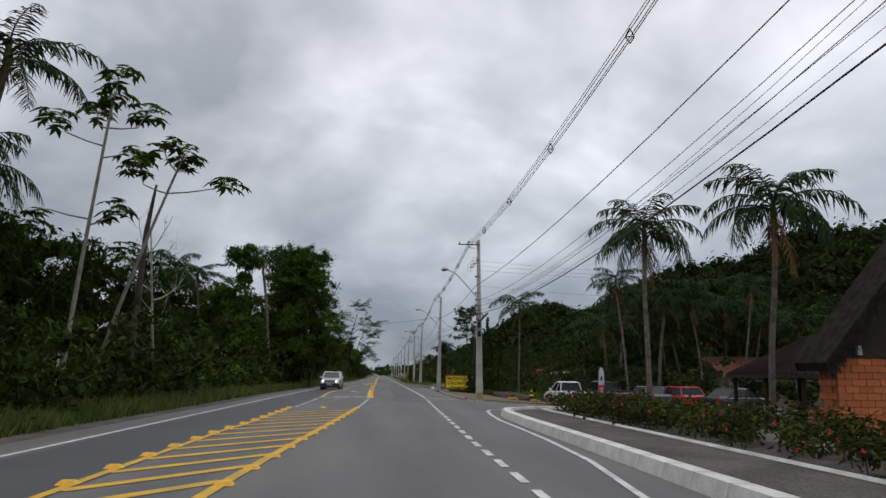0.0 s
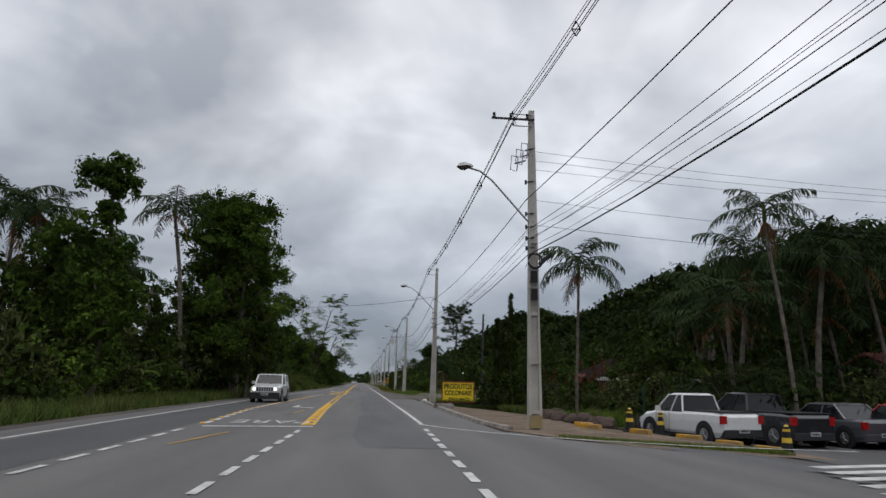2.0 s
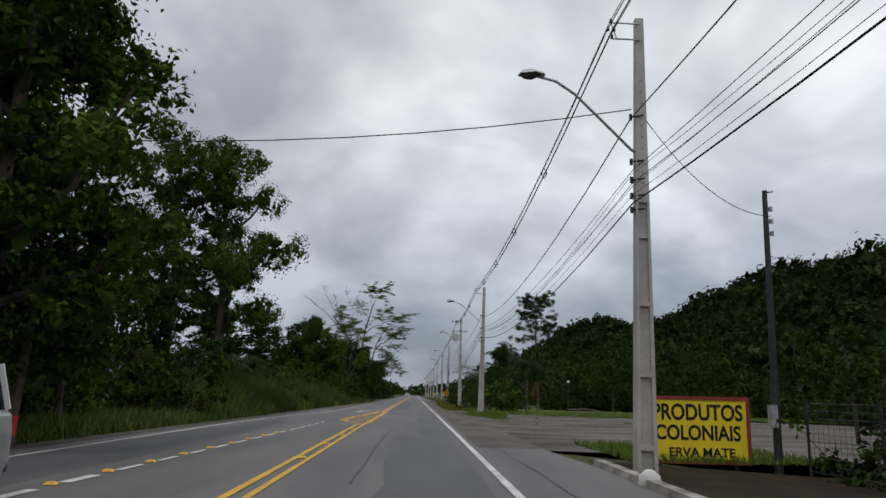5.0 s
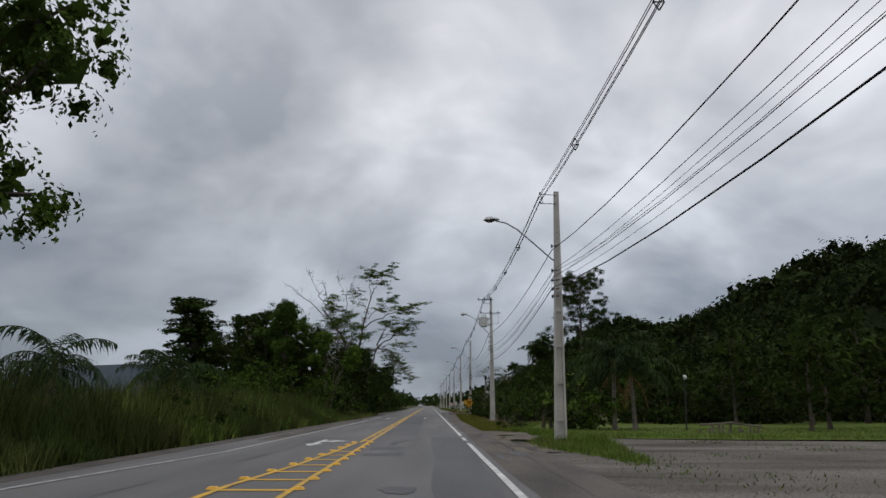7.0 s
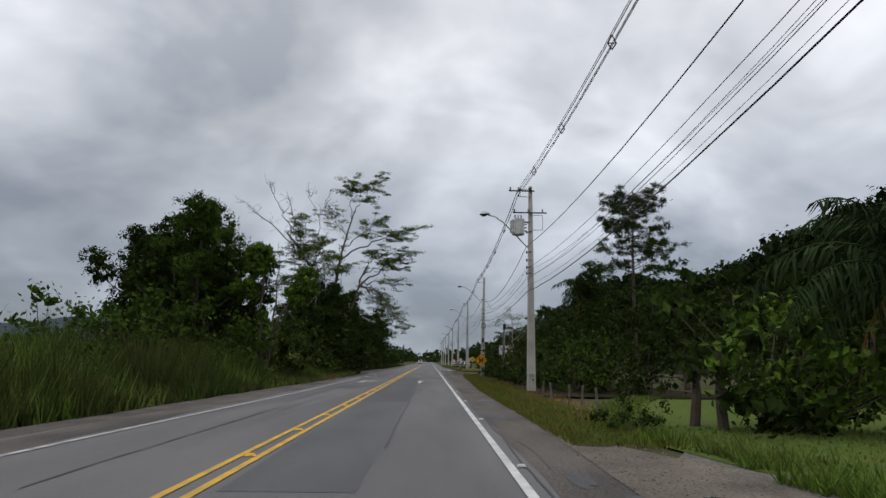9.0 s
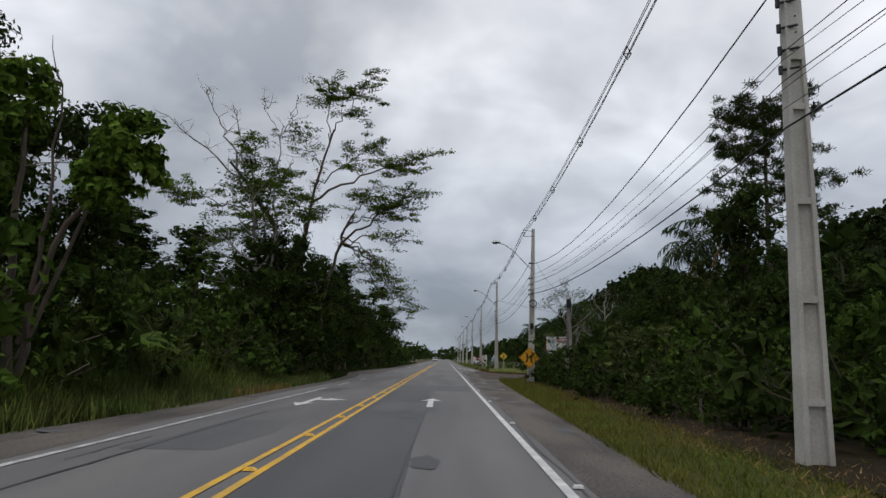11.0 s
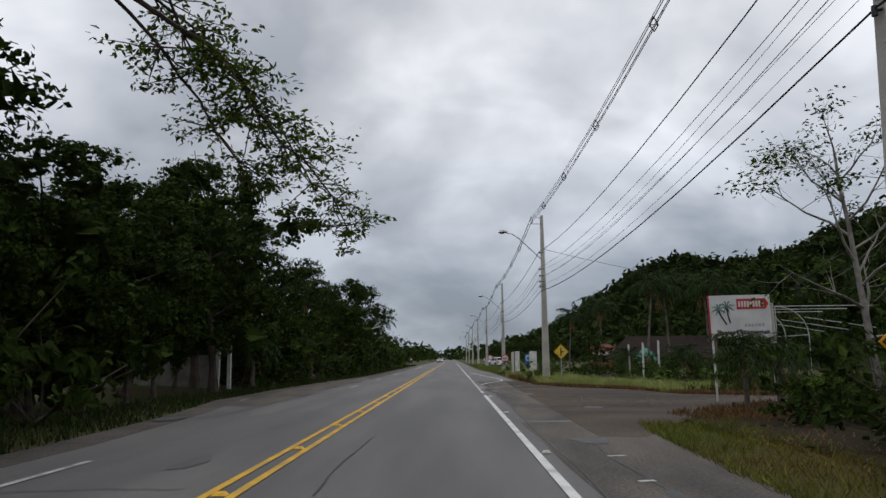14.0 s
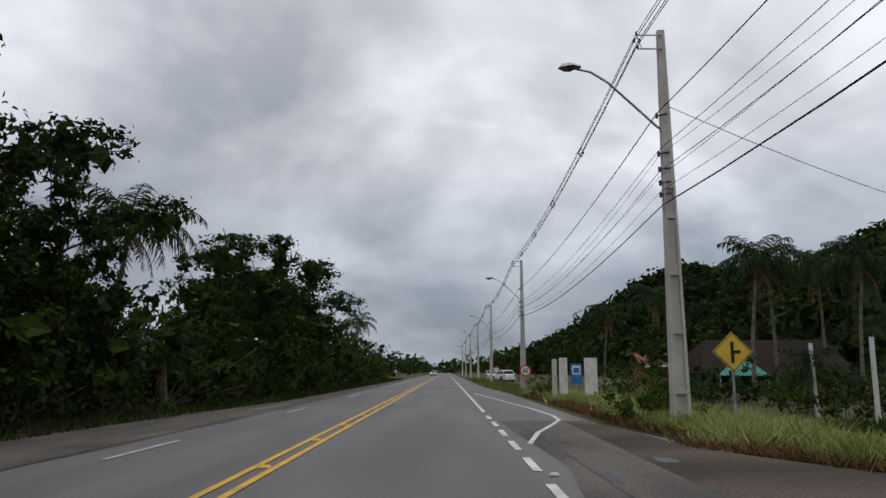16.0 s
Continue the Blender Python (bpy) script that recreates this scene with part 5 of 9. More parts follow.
def make_pole(h=9.35, drop=0.33, reach=0.9, label="tapered concrete utility pole with a curved street lamp arm"):
    base = root("utility_pole", label, "utility pole", "poles along the road")
    put("shaft", pole_shaft(h), "concrete", base)
    hole = Geo().disc((0, -0.15, 0), (0, 1, 0), 0.011, 0.03, 6).mesh("bolt_hole")
    hole.materials.append(M["dark_steel"])
    for i in range(10):
        put("bolt_hole", hole, None, base).matrix_basis = spot(0, 0.03 * i / 10, h * 0.62 + i * 0.24)
    put("bracket", Geo().tube([(0, -0.1, h - 0.15), (-0.62, -0.1, h - 0.15)], 0.016, 5).tube([(0, -0.1, h - 0.5), (-0.6, -0.1, h - 0.5)], 0.018, 5).tube([(-0.62, -0.1, h - 0.15), (-0.5, -0.1, h - 0.5)], 0.012, 5), "steel", base)
    ins = Geo().disc((0, 0, -0.05), (0, 0, 1), 0.035, 0.09, 8, 0.02).mesh("insulator")
    ins.materials.append(M["dark_steel"])
    for dx, dz in ((-0.62, -0.1), (-0.68, -0.28), (-0.55, -0.28), (-0.6, -0.44)):
        put("insulator", ins, None, base).matrix_basis = spot(dx, -0.1, h + dz)
    top = h
    h = h - drop
    k = reach
    a = [(-0.1, 0, h - 2.55), (-0.2, 0, h - 2.5), (-0.95, 0, h - 1.85), (-1.5, 0, h - 1.38), (-1.95, 0, h - 1.12), (-2.4, 0, h - 1.03)]
    arm = put("lamp_arm", Geo().tube(a, 0.03, 6), "steel", base)
    head = Geo()
    head.add([(-2.2, -0.06, h - 1.0), (-2.2, 0.06, h - 1.0), (-2.45, 0.14, h - 0.99), (-2.78, 0.1, h - 1.02), (-2.84, 0, h - 1.03), (-2.78, -0.1, h - 1.02), (-2.45, -0.14, h - 0.99),
              (-2.25, 0, h - 0.93), (-2.5, 0, h - 0.87), (-2.72, 0, h - 0.9),
              (-2.3, 0, h - 1.06), (-2.55, 0, h - 1.1), (-2.74, 0, h - 1.08)],
             [(0, 1, 7), (1, 2, 8, 7), (2, 3, 9, 8), (3, 4, 9), (4, 5, 9), (5, 6, 8, 9), (6, 0, 7, 8)])
    hd = put("lamp_head", head, "lamp_grey", arm, smooth=True)
    glass = Geo()
    glass.add([(-2.3, -0.05, h - 1.01), (-2.3, 0.05, h - 1.01), (-2.48, 0.12, h - 1.0), (-2.74, 0.09, h - 1.03), (-2.8, 0, h - 1.04), (-2.74, -0.09, h - 1.03), (-2.48, -0.12, h - 1.0), (-2.52, 0, h - 1.12), (-2.68, 0, h - 1.11)],
              [(1, 0, 7), (2, 1, 7), (3, 2, 7, 8), (4, 3, 8), (5, 4, 8), (6, 5, 8, 7), (0, 6, 7)])
    put("lamp_cover", glass, "lamp_glass", arm, smooth=True)
    arm.matrix_basis = Matrix.Translation((-0.1 * (1 - k), 0, 0)) @ Matrix.Diagonal((k, 1, 1, 1))
    h = top
    clamp = Geo().tube([(-0.2, -0.02, 0), (0.02, -0.17, 0)], 0.02, 5).disc((-0.2, -0.02, -0.06), (0, 0, 1), 0.035, 0.12, 8).mesh("cable_clamp")
    clamp.materials.append(M["dark_steel"])
    for z in (0.77, 0.67, 0.63, 0.595, 0.565):
        put("cable_clamp", clamp, None, base).matrix_basis = spot(0, 0, h * z)
    return base


POLES = [(4.5, 12.0, 9.6, 0.0), (4.27, 50.0, 9.75, -0.5), (4.1, 79.1, 9.25, 0.8), (4.38, 117.3, 9.05, 1.0), (4.96, 151.6, 10.1, 0.0), (5.0, 185.5, 9.38, 0.9), (5.29, 219.4, 9.6, 0.0), (5.3, 253.6, 9.1, 0.0), (5.3, 290, 9.2, 0.3), (5.3, 326, 9.3, 0), (5.2, 362, 9.3, 0), (5.1, 398, 9.3, 0), (5.0, 434, 9.3, 0)]
proto = make_pole()
poles = []
for i, (px, py, ph, pl) in enumerate(POLES):
    m = Matrix.Translation((px, py, -0.4 if py == 50.0 else -0.42 if py == 79.1 else 0)) @ Matrix.Rotation(radians(pl), 4, "Y") @ Matrix.Diagonal((1, 1, (ph + (0.4 if py == 50.0 else 0.42 if py == 79.1 else 0)) / 9.35, 1))
    if i == 0:
        proto.matrix_basis = m
        poles.append(proto)
    else:
        poles.append(copy_thing(proto, m) if i not in (1, 3, 5, 6) else make_pole(drop={1: 0.75, 3: 0.15, 5: -0.08, 6: -0.08}[i], reach={1: 0.83, 3: 0.96, 5: 0.9, 6: 0.9}[i]))
        poles[-1].matrix_basis = m


put("stained_band", Geo().box(-0.2, 0.2, -0.152, -0.146, 0.38, 0.72), "rust_stain", poles[1], "ochre-stained band near the foot")


def at_pole(i, dx, f, dy=-0.1):
    """A point on pole i at the share f of its height."""
    px, py, ph, pl = POLES[i]
    return np.array((px + dx - (0.32 if i == 0 and dx < -0.5 else 0.1 if i == 0 else 0) + math.sin(radians(pl)) * ph * f, py + dy, ph * f))


def cable(name, label, dx, f, radius, sag=0.45, mat="cable", wob=0.0, start=0):
    gg = Geo()
    share = f if isinstance(f, list) else [f] * len(POLES)
    first = at_pole(start, dx, share[start])
    pts = [first + np.array((0, -40, 0.2))] if start == 0 else []
    for i in range(start, len(POLES)):
        b = at_pole(i, dx, share[i])
        if pts:
            a = pts[-1]
            n = 9
            for k in range(1, n):
                u = k / n
                q = a + (b - a) * u
                q[2] -= (sag[i - 1] if isinstance(sag, list) else sag) * 4 * u * (1 - u) * (np.linalg.norm(b - a) / 36) ** 2
                q[0] += wob * math.sin(u * math.pi)
                pts.append(q)
        pts.append(b)
    gg.tube(pts, radius, 4, caps=False)
    return tagged(put(name, gg, mat), label, "cable", "overhead cables")


for dx, f, rad_ in ((-0.64, 0.985, 0.010), (-0.69, 0.966, 0.012), (-0.59, 0.966, 0.012), (-0.64, 0.95, 0.012)):
    cable("power_cable", "black covered power cable strung between the poles", dx, f, rad_, 0.6)
# attachment heights on each pole, as shares of its height
SEC = [0.74, 0.70, 0.753, 0.752, 0.697, 0.765, 0.773, 0.77, 0.77, 0.77, 0.77, 0.77, 0.77]
TOP = [0.66, 0.602, 0.632, 0.668, 0.589, 0.685, 0.679, 0.67, 0.67, 0.67, 0.67, 0.67, 0.67]
THK = [0.57, 0.523, 0.558, 0.60, 0.475, 0.568, 0.536, 0.56, 0.56, 0.56, 0.56, 0.56, 0.56]
cable("secondary_cable", "thick twisted black secondary cable along the poles", -0.22, SEC, 0.016, [0.4, 0.55, 0.85, 0.6, 1.2, 0.65] + [0.5] * 7)
for u, rad_, sg in ((0.0, 0.009, 0.6), (0.1, 0.006, 0.85), (0.38, 0.009, 0.72), (0.48, 0.006, 0.5), (0.74, 0.006, 0.7)):
    cable("telephone_cable", "thin dark telephone cable along the poles", -0.2, [a + (b - a) * u for a, b in zip(TOP, THK)], rad_, sg)
cable("telephone_cable", "thick black bundled telephone cable along the poles", -0.2, THK, 0.018, [0.6, 0.6, 0.8] + [0.6] * 10)
# cable spacers that hold the power cables apart
sp_geo = Geo()
for a, b in (((0, 0.2), (-0.1, 0.0)), ((0, 0.2), (0.1, 0.0)), ((-0.1, 0), (0, -0.16)), ((0.1, 0), (0, -0.16)), ((-0.1, 0), (0.1, 0))):
    sp_geo.tube([(a[0], 0, a[1]), (b[0], 0, b[1])], 0.014, 4)
sp_me = sp_geo.mesh("cable_spacer")
sp_me.materials.append(M["cable"])
for i in range(len(POLES) - 1):
    for u in (0.22, 0.42, 0.62, 0.82):
        a, b = at_pole(i, -0.63, 0.962), at_pole(i + 1, -0.63, 0.962)
        q = a + (b - a) * u
        q[2] -= 0.62 * 4 * u * (1 - u) * (np.linalg.norm(b - a) / 36) ** 2
        o = put("cable_spacer", sp_me, None)
        o.matrix_basis = spot(*q)
        tagged(o, "small black diamond spacer on the power cables", "spacer", "cable spacers")


def loose_cable(a, b, sag, radius, label):
    a, b = np.array(a, float), np.array(b, float)
    u = np.linspace(0, 1, 14)
    p = a + (b - a) * u[:, None]
    p[:, 2] -= sag * 4 * u * (1 - u)
    tagged(put("service_cable", Geo().tube(p, radius, 4, caps=False), "cable"), label, "cable", "service cables")


loose_cable(at_pole(2, -0.2, 0.775), (-15.1, 79.2, 6.75), 0.8, 0.012, "thin cable crossing the road to a leaning pole")
loose_cable(at_pole(2, 0.1, 0.75), (7.95, 81.3, 5.6), 0.5, 0.010, "thin service cable to a slender pole")
loose_cable(at_pole(6, 0.1, 0.79), (34, 236, 6.8), 1.0, 0.011, "thin cable leading off to the nursery")
for dz in (0.86, 0.83, 0.8):
    loose_cable(at_pole(1, 0.1, dz), (45, 52, 8.2 + dz), 0.8, 0.006, "thin side cable leading to the restaurant")
loose_cable(at_pole(1, 0.1, 0.7), (45, 52, 7.6), 0.9, 0.006, "thin side cable leading to the restaurant")
loose_cable(at_pole(1, 0.1, 0.62), (45, 52, 6.2), 0.7, 0.007, "thin side cable leading to the restaurant")
loose_cable(at_pole(5, 0.1, 0.79), (6.75, 182.6, 4.7), 0.3, 0.009, "thin service cable to an old pole")


def crossarm(i, f, length, dx):
    c = at_pole(i, dx, f, -0.14)
    b = root("crossarm", "steel crossarm with dark insulators on a pole", "crossarm")
    put("bar", Geo().box(c[0] - length / 2, c[0] + length / 2, c[1] - 0.03, c[1] + 0.03, c[2] - 0.028, c[2] + 0.028), "dark_steel", b)
    for k in range(3):
        x = c[0] - length / 2 + 0.08 + k * (length - 0.3) / 2
        gg = Geo()
        for q in range(3):
            gg.disc((x, c[1], c[2] + 0.04 + q * 0.055), (0, 0, 1), 0.055, 0.035, 8, 0.03)
        put("insulator", gg, "dark_steel", b)


crossarm(1, 0.965, 1.35, -0.62)
crossarm(4, 0.975, 1.3, -0.45)
crossarm(4, 0.865, 1.7, -0.05)
# fuse cut-outs, clamp band and splice boxes on the second pole
for k in range(3):
    c = at_pole(1, -0.25 - 0.16 * k, 0.86 - 0.022 * k, -0.15)
    b = root("fuse_cutout", "tilted fuse cut-out hanging on a concrete pole", "fuse cut-out", "fuse cut-outs")
    put("frame", Geo().tube([c + (0.1, 0, 0.22), c + (-0.1, 0, 0.25), c + (-0.14, 0, -0.2), c + (0.06, 0, -0.24), c + (0.1, 0, 0.22)], 0.02, 5), "lamp_grey", b)
    put("arm", Geo().tube([c + (0, 0, 0), c + (0.35, 0.1, 0.14)], 0.024, 5), "dark_steel", b)
for i, fs in ((1, (0.455, 0.40)), (5, (0.36,))):
    for f in fs:
        c = at_pole(i, -0.02, f, -0.2)
        b = root("splice_box", "black cable splice box strapped to a pole", "splice box")
        put("box", Geo().box(c[0] - 0.1, c[0] + 0.1, c[1] - 0.07, c[1] + 0.06, c[2] - 0.17, c[2] + 0.17, 0.85), "black_rubber", b)
        put("strap", Geo().box(c[0] - 0.17, c[0] + 0.17, c[1] + 0.03, c[1] + 0.07, c[2] + 0.2, c[2] + 0.24), "lamp_grey", b)
for i in (1, 5):
    c = at_pole(i, 0.02, 0.505, -0.2)
    b = root("cable_coil", "coil of spare black cable hung on a pole", "cable coil")
    a = np.linspace(0, 2 * math.pi, 15)
    put("coil", Geo().tube(np.stack([c[0] + 0.22 * np.cos(a), np.full(15, c[1]), c[2] + 0.22 * np.sin(a)], 1), 0.035, 6, caps=False), "black_rubber", b)
    if i == 1:
        put("closure", Geo().tube([c + (0.12, -0.05, -0.12), c + (0.5, -0.05, 0.25)], 0.06, 8), "black_rubber", b)
# transformer on its pole
c = at_pole(4, -0.62, 0.795, -0.05)
b = root("transformer", "pale grey pole-mounted transformer with bushings", "transformer")
put("tank", Geo().tube([c + (0, 0, -0.42), c + (0, 0, -0.38), c + (0, 0, 0.38), c + (0, 0, 0.42)], [0.26, 0.31, 0.31, 0.27], 16), "transformer", b)
fin = Geo()
for k in range(7):
    a = math.pi + (k - 3) * 0.3
    fin.box(c[0] + 0.3 * math.cos(a) - 0.012, c[0] + 0.42 * math.cos(a) + 0.012, c[1] + 0.36 * math.sin(a) - 0.01, c[1] + 0.36 * math.sin(a) + 0.01, c[2] - 0.3, c[2] + 0.3)
put("cooling_fins", fin, "transformer", b)
for k in range(3):
    gg = Geo()
    for q in range(4):
        gg.disc(c + ((k - 1) * 0.15, 0, 0.42 + q * 0.05), (0, 0, 1), 0.045, 0.03, 8, 0.025)
    put("bushing", gg, "dark_steel", b)
    put("side_bushing", Geo().tube([c + (0.28, 0, -0.2 + 0.16 * k), c + (0.42, 0, -0.2 + 0.16 * k)], 0.03, 6), "dark_steel", b)
put("hanger", Geo().box(c[0] + 0.25, c[0] + 0.6, c[1] - 0.05, c[1] + 0.05, c[2] + 0.2, c[2] + 0.28), "steel", b)
# frame for low-tension terminals
c = at_pole(4, 0.32, 0.82, -0.05)
b = root("terminal_frame", "square steel frame with terminals on a pole", "frame")
put("frame", Geo().tube([c + (-0.2, 0, 0.35), c + (0.28, 0, 0.35), c + (0.28, 0, -0.4), c + (-0.2, 0, -0.4)], 0.02, 5), "steel", b)


# ---- planting ----
rp = random.Random(21)
T = {}
T["round"] = tree("broadleaf_tree", "broadleaf tree with a dense dark green crown", 11, 10, 3.6, 0.2, 9, 8, 18, 0.30, 0.18, "leaf_dark", crad=0.40)
T["round2"] = tree("broadleaf_tree", "broadleaf tree with an uneven mid-green crown", 12, 10, 3.8, 0.28, 9, 10, 24, 0.26, 0.15, "leaf_mid", crad=0.36)
T["olive"] = tree("broadleaf_tree", "bushy olive-green tree beside the road", 13, 8, 3.6, 0.12, 9, 9, 22, 0.27, 0.14, "leaf_olive", crad=0.38, rise=(0.1, 1.2))
T["tall"] = tree("broadleaf_tree", "tall many-limbed tree with clumped green crown", 14, 13, 4.0, 0.2, 12, 10, 26, 0.28, 0.15, "leaf_dark", crad=0.36, rise=(0.35, 1.25), thick=0.02)
T["bright"] = tree("broadleaf_tree", "round tree with fresh green foliage", 15, 8, 3.2, 0.25, 9, 10, 26, 0.24, 0.13, "leaf_bright", crad=0.38)
T["airy"] = tree("broadleaf_tree", "slim open tree with sparse twiggy crown", 16, 10, 2.6, 0.3, 14, 4, 29, 0.17, 0.08, "leaf_mid", "bark_grey", crad=0.24, twigs=3, thick=0.011)
T["wide"] = tree("broadleaf_tree", "broad low forest tree with heavy foliage", 17, 8, 4.4, 0.15, 11, 10, 24, 0.30, 0.17, "leaf_dark", crad=0.33, rise=(0.0, 1.1), shape="umbrella")
T["dead"] = tree("bare_tree", "leafless pale tree with fine bare twigs", 18, 9, 2.0, 0.45, 9, 4, 0, 0.2, 0.1, "leaf_mid", "bark_pale", twigs=4, thick=0.011)
T["big"] = tree("broadleaf_tree", "very tall roadside tree with dense clumped crown and vines", 20, 15, 4.3, 0.1, 17, 13, 36, 0.21, 0.125, "leaf_mid", crad=0.34, rise=(0.1, 1.2), thick=0.017)
T["dense"] = tree("broadleaf_tree", "tall dark tree with a heavy crown hung with climbers", 22, 12, 4.0, 0.06, 12, 9, 22, 0.28, 0.17, "leaf_dark", crad=0.37, rise=(0.0, 1.2), thick=0.017)
T["fine"] = tree("broadleaf_tree", "tall roadside tree with fine dense foliage and a mossy trunk", 23, 15, 4.0, 0.36, 15, 14, 46, 0.17, 0.10, "leaf_mid", crad=0.31, rise=(0.1, 1.2), thick=0.018)
T["dome"] = tree("broadleaf_tree", "broad domed tree with dense dark foliage hanging over the verge", 24, 9, 4.2, 0.3, 14, 10, 28, 0.24, 0.15, "leaf_dark", crad=0.33, rise=(0.0, 0.8), thick=0.02, shape="umbrella")
T["far"] = tree("broadleaf_tree", "dark broadleaf tree in the forest behind the verge", 19, 10, 4.0, 0.2, 6, 5, 10, 0.44, 0.28, "leaf_dark", crad=0.44)
B = {}
B["a"] = bush("bush", "leafy green roadside bush", 31, 2.2, 1.5, 14, 48, 0.2, 0.12)
B["b"] = bush("bush", "dark leafy undergrowth bush", 32, 2.6, 1.6, 12, 26, 0.26, 0.15, "leaf_dark")
B["c"] = bush("bush", "small bright green leafy shrub", 33, 1.8, 1.3, 12, 50, 0.2, 0.11, "leaf_bright")
B["d"] = bush("bush", "dense olive undergrowth thicket", 34, 2.3, 1.5, 13, 36, 0.29, 0.1, "leaf_olive")
P = {}
P["queen"] = palm("feathery queen palm with drooping fronds and smooth grey trunk", 41, 8.0, 0.125, 16, 1.08, 3, fronds=[LIGHT_FRONDS[0], LIGHT_FRONDS[1], LIGHT_FRONDS[2], FRONDS[2]])
P["feather"] = palm("slender palm with a light open crown of arching fronds", 48, 8.0, 0.085, 12, 1.0, 1, 0.03)
P["slim"] = palm("slender palm with a small feathery crown on a thin pale trunk", 42, 9.0, 0.075, 12, 0.72, 1)
P["slim2"] = palm("slender leaning palm with a thin ringed trunk", 43, 8.0, 0.08, 12, 0.8, 2, 0.07)
P["low"] = palm("low young palm with arching fronds", 44, 2.2, 0.14, 14, 0.95, 2, fruit=False)
P["grove"] = palm("slim grove palm with a full drooping dark crown", 46, 7.0, 0.07, 13, 0.95, 2)
P["tall"] = palm("tall roadside palm with rusty fruit stalks under the crown", 45, 12.0, 0.12, 15, 0.95, 2)
BAN = banana(51)
used = {}
HEIGHT = {"round": TOPS["broadleaf_tree11"], "round2": TOPS["broadleaf_tree12"], "olive": TOPS["broadleaf_tree13"], "tall": TOPS["broadleaf_tree14"], "bright": TOPS["broadleaf_tree15"], "airy": TOPS["broadleaf_tree16"], "wide": TOPS["broadleaf_tree17"], "dead": 9, "far": TOPS["broadleaf_tree19"], "big": TOPS["broadleaf_tree20"], "dense": TOPS["broadleaf_tree22"] / 0.77, "fine": TOPS["broadleaf_tree23"], "dome": TOPS["broadleaf_tree24"]}


def plant(ob, x, y, s=1.0, z=None, turn=None, sz=None):
    """Places the first of a kind, or a copy of it."""
    z = (-0.05 if x > -9 else 0.15) if z is None else z
    m = spot(x, y, z, rp.uniform(0, 360) if turn is None else turn, s, sz)
    if ob.name in used:
        if ob in (T["dense"], T["dome"]) or ob.name in ("conical_tree", "vine_covered_tree", "cypress", "ornamental_shrub"):
            m = m @ Matrix.Diagonal([1 / q for q in ob.scale] + [1])
        return copy_thing(ob, m)
    used[ob.name] = True
    ob.matrix_basis = m
    return ob


def tr(kind, x, y, h, w=1.0, turn=None, z=None):
    """A tree of kind, h metres tall to its leafy top, w times as wide as its kind."""
    if kind not in ("airy", "dead", "big", "dense", "fine", "dome") and (abs(x) > 14.9 or y > 246):
        kind = "far"
    k = h / HEIGHT[kind]
    return plant(T[kind], x, y, k * w, z, turn, k)


# sparse giant leaning over the road, and its neighbours
limb_tree("rain_tree", "tall sparse-crowned tree with layered leaf tiers and epiphytes", -9.6, 187.0,
          [([(-9.9, 187, 0.1), (-10.6, 187, 5), (-11.2, 187, 9.5), (-12.6, 187, 11.5), (-14.2, 186.5, 13.6)], 0.24, 0.08, False),
           ([(-9.3, 187.3, 0.1), (-9.6, 187.2, 5), (-9.2, 187, 9.5), (-8.6, 187, 13), (-7.7, 187, 16)], 0.18, 0.05, False),
           ([(-8.7, 188, 0.1), (-8.2, 188, 5), (-7.2, 188, 8.5), (-6.4, 188, 10.5)], 0.15, 0.06, False),
           ([(-11.3, 185, 0.1), (-11.0, 185.2, 5), (-10.9, 186, 9), (-11.3, 186.5, 13), (-11.0, 187, 16.2)], 0.10, 0.03, True)],
          [(0, 0.99, (-16.2, 187, 18.5), 0, 0.07), (0, 0.9, (-14.4, 187, 17.6), 0, 0.06), (0, 0.65, (-19.3, 187, 17.0), 0, 0.09), (3, 0.95, (-12.6, 187, 18.0), 0, 0.03), (3, 0.99, (-10.2, 187.4, 18.2), 0, 0.03), (3, 0.7, (-9.5, 186.5, 14.2), 0, 0.03),
           (0, 0.55, (-17.3, 186.5, 11.4), 24, 0.06), (0, 0.8, (-12.8, 187, 15.2), 20, 0.05), (3, 0.8, (-13.4, 188, 13.6), 14, 0.03), (0, 0.6, (-15.0, 188, 8.6), 22, 0.05),
           (1, 0.99, (-5.8, 186.5, 18.6), 30, 0.05), (1, 0.95, (-8.2, 187, 18.8), 26, 0.04), (1, 0.8, (-9.9, 187.5, 15.8), 16, 0.03),
           (1, 0.62, (-2.1, 186.5, 14.0), 26, 0.09), (1, 0.7, (-5.2, 187.5, 15.0), 24, 0.06), (2, 0.75, (-2.3, 187, 11.7), 24, 0.09), (2, 0.9, (-3.9, 188, 10.8), 20, 0.06), (2, 0.85, (-5.2, 189, 12.6), 22, 0.06),
           (2, 0.7, (-3.0, 187, 8.8), 9, 0.05), (2, 0.7, (-4.9, 196, 5.4), 5, 0.05), (2, 0.75, (-2.9, 197, 5.0), 13, 0.07), (2, 0.75, (-3.7, 196.2, 6.0), 7, 0.05), (2, 0.8, (-4.8, 194.4, 7.3), 6, 0.05), (0, 0.62, (-12.4, 185.6, 11.6), 30, 0.05), (3, 0.62, (-11.8, 185.8, 12.2), 30, 0.03), (0, 0.7, (-10.6, 186.4, 12.6), 28, 0.05), (1, 0.55, (-10.4, 186.2, 11.2), 28, 0.05), (1, 0.5, (-8.5, 184.5, 10.0), 26, 0.05), (0, 0.45, (-11.5, 184, 9.5), 26, 0.05)], 71)
tr("airy", -11.6, 184.6, 12.5, 1.2)
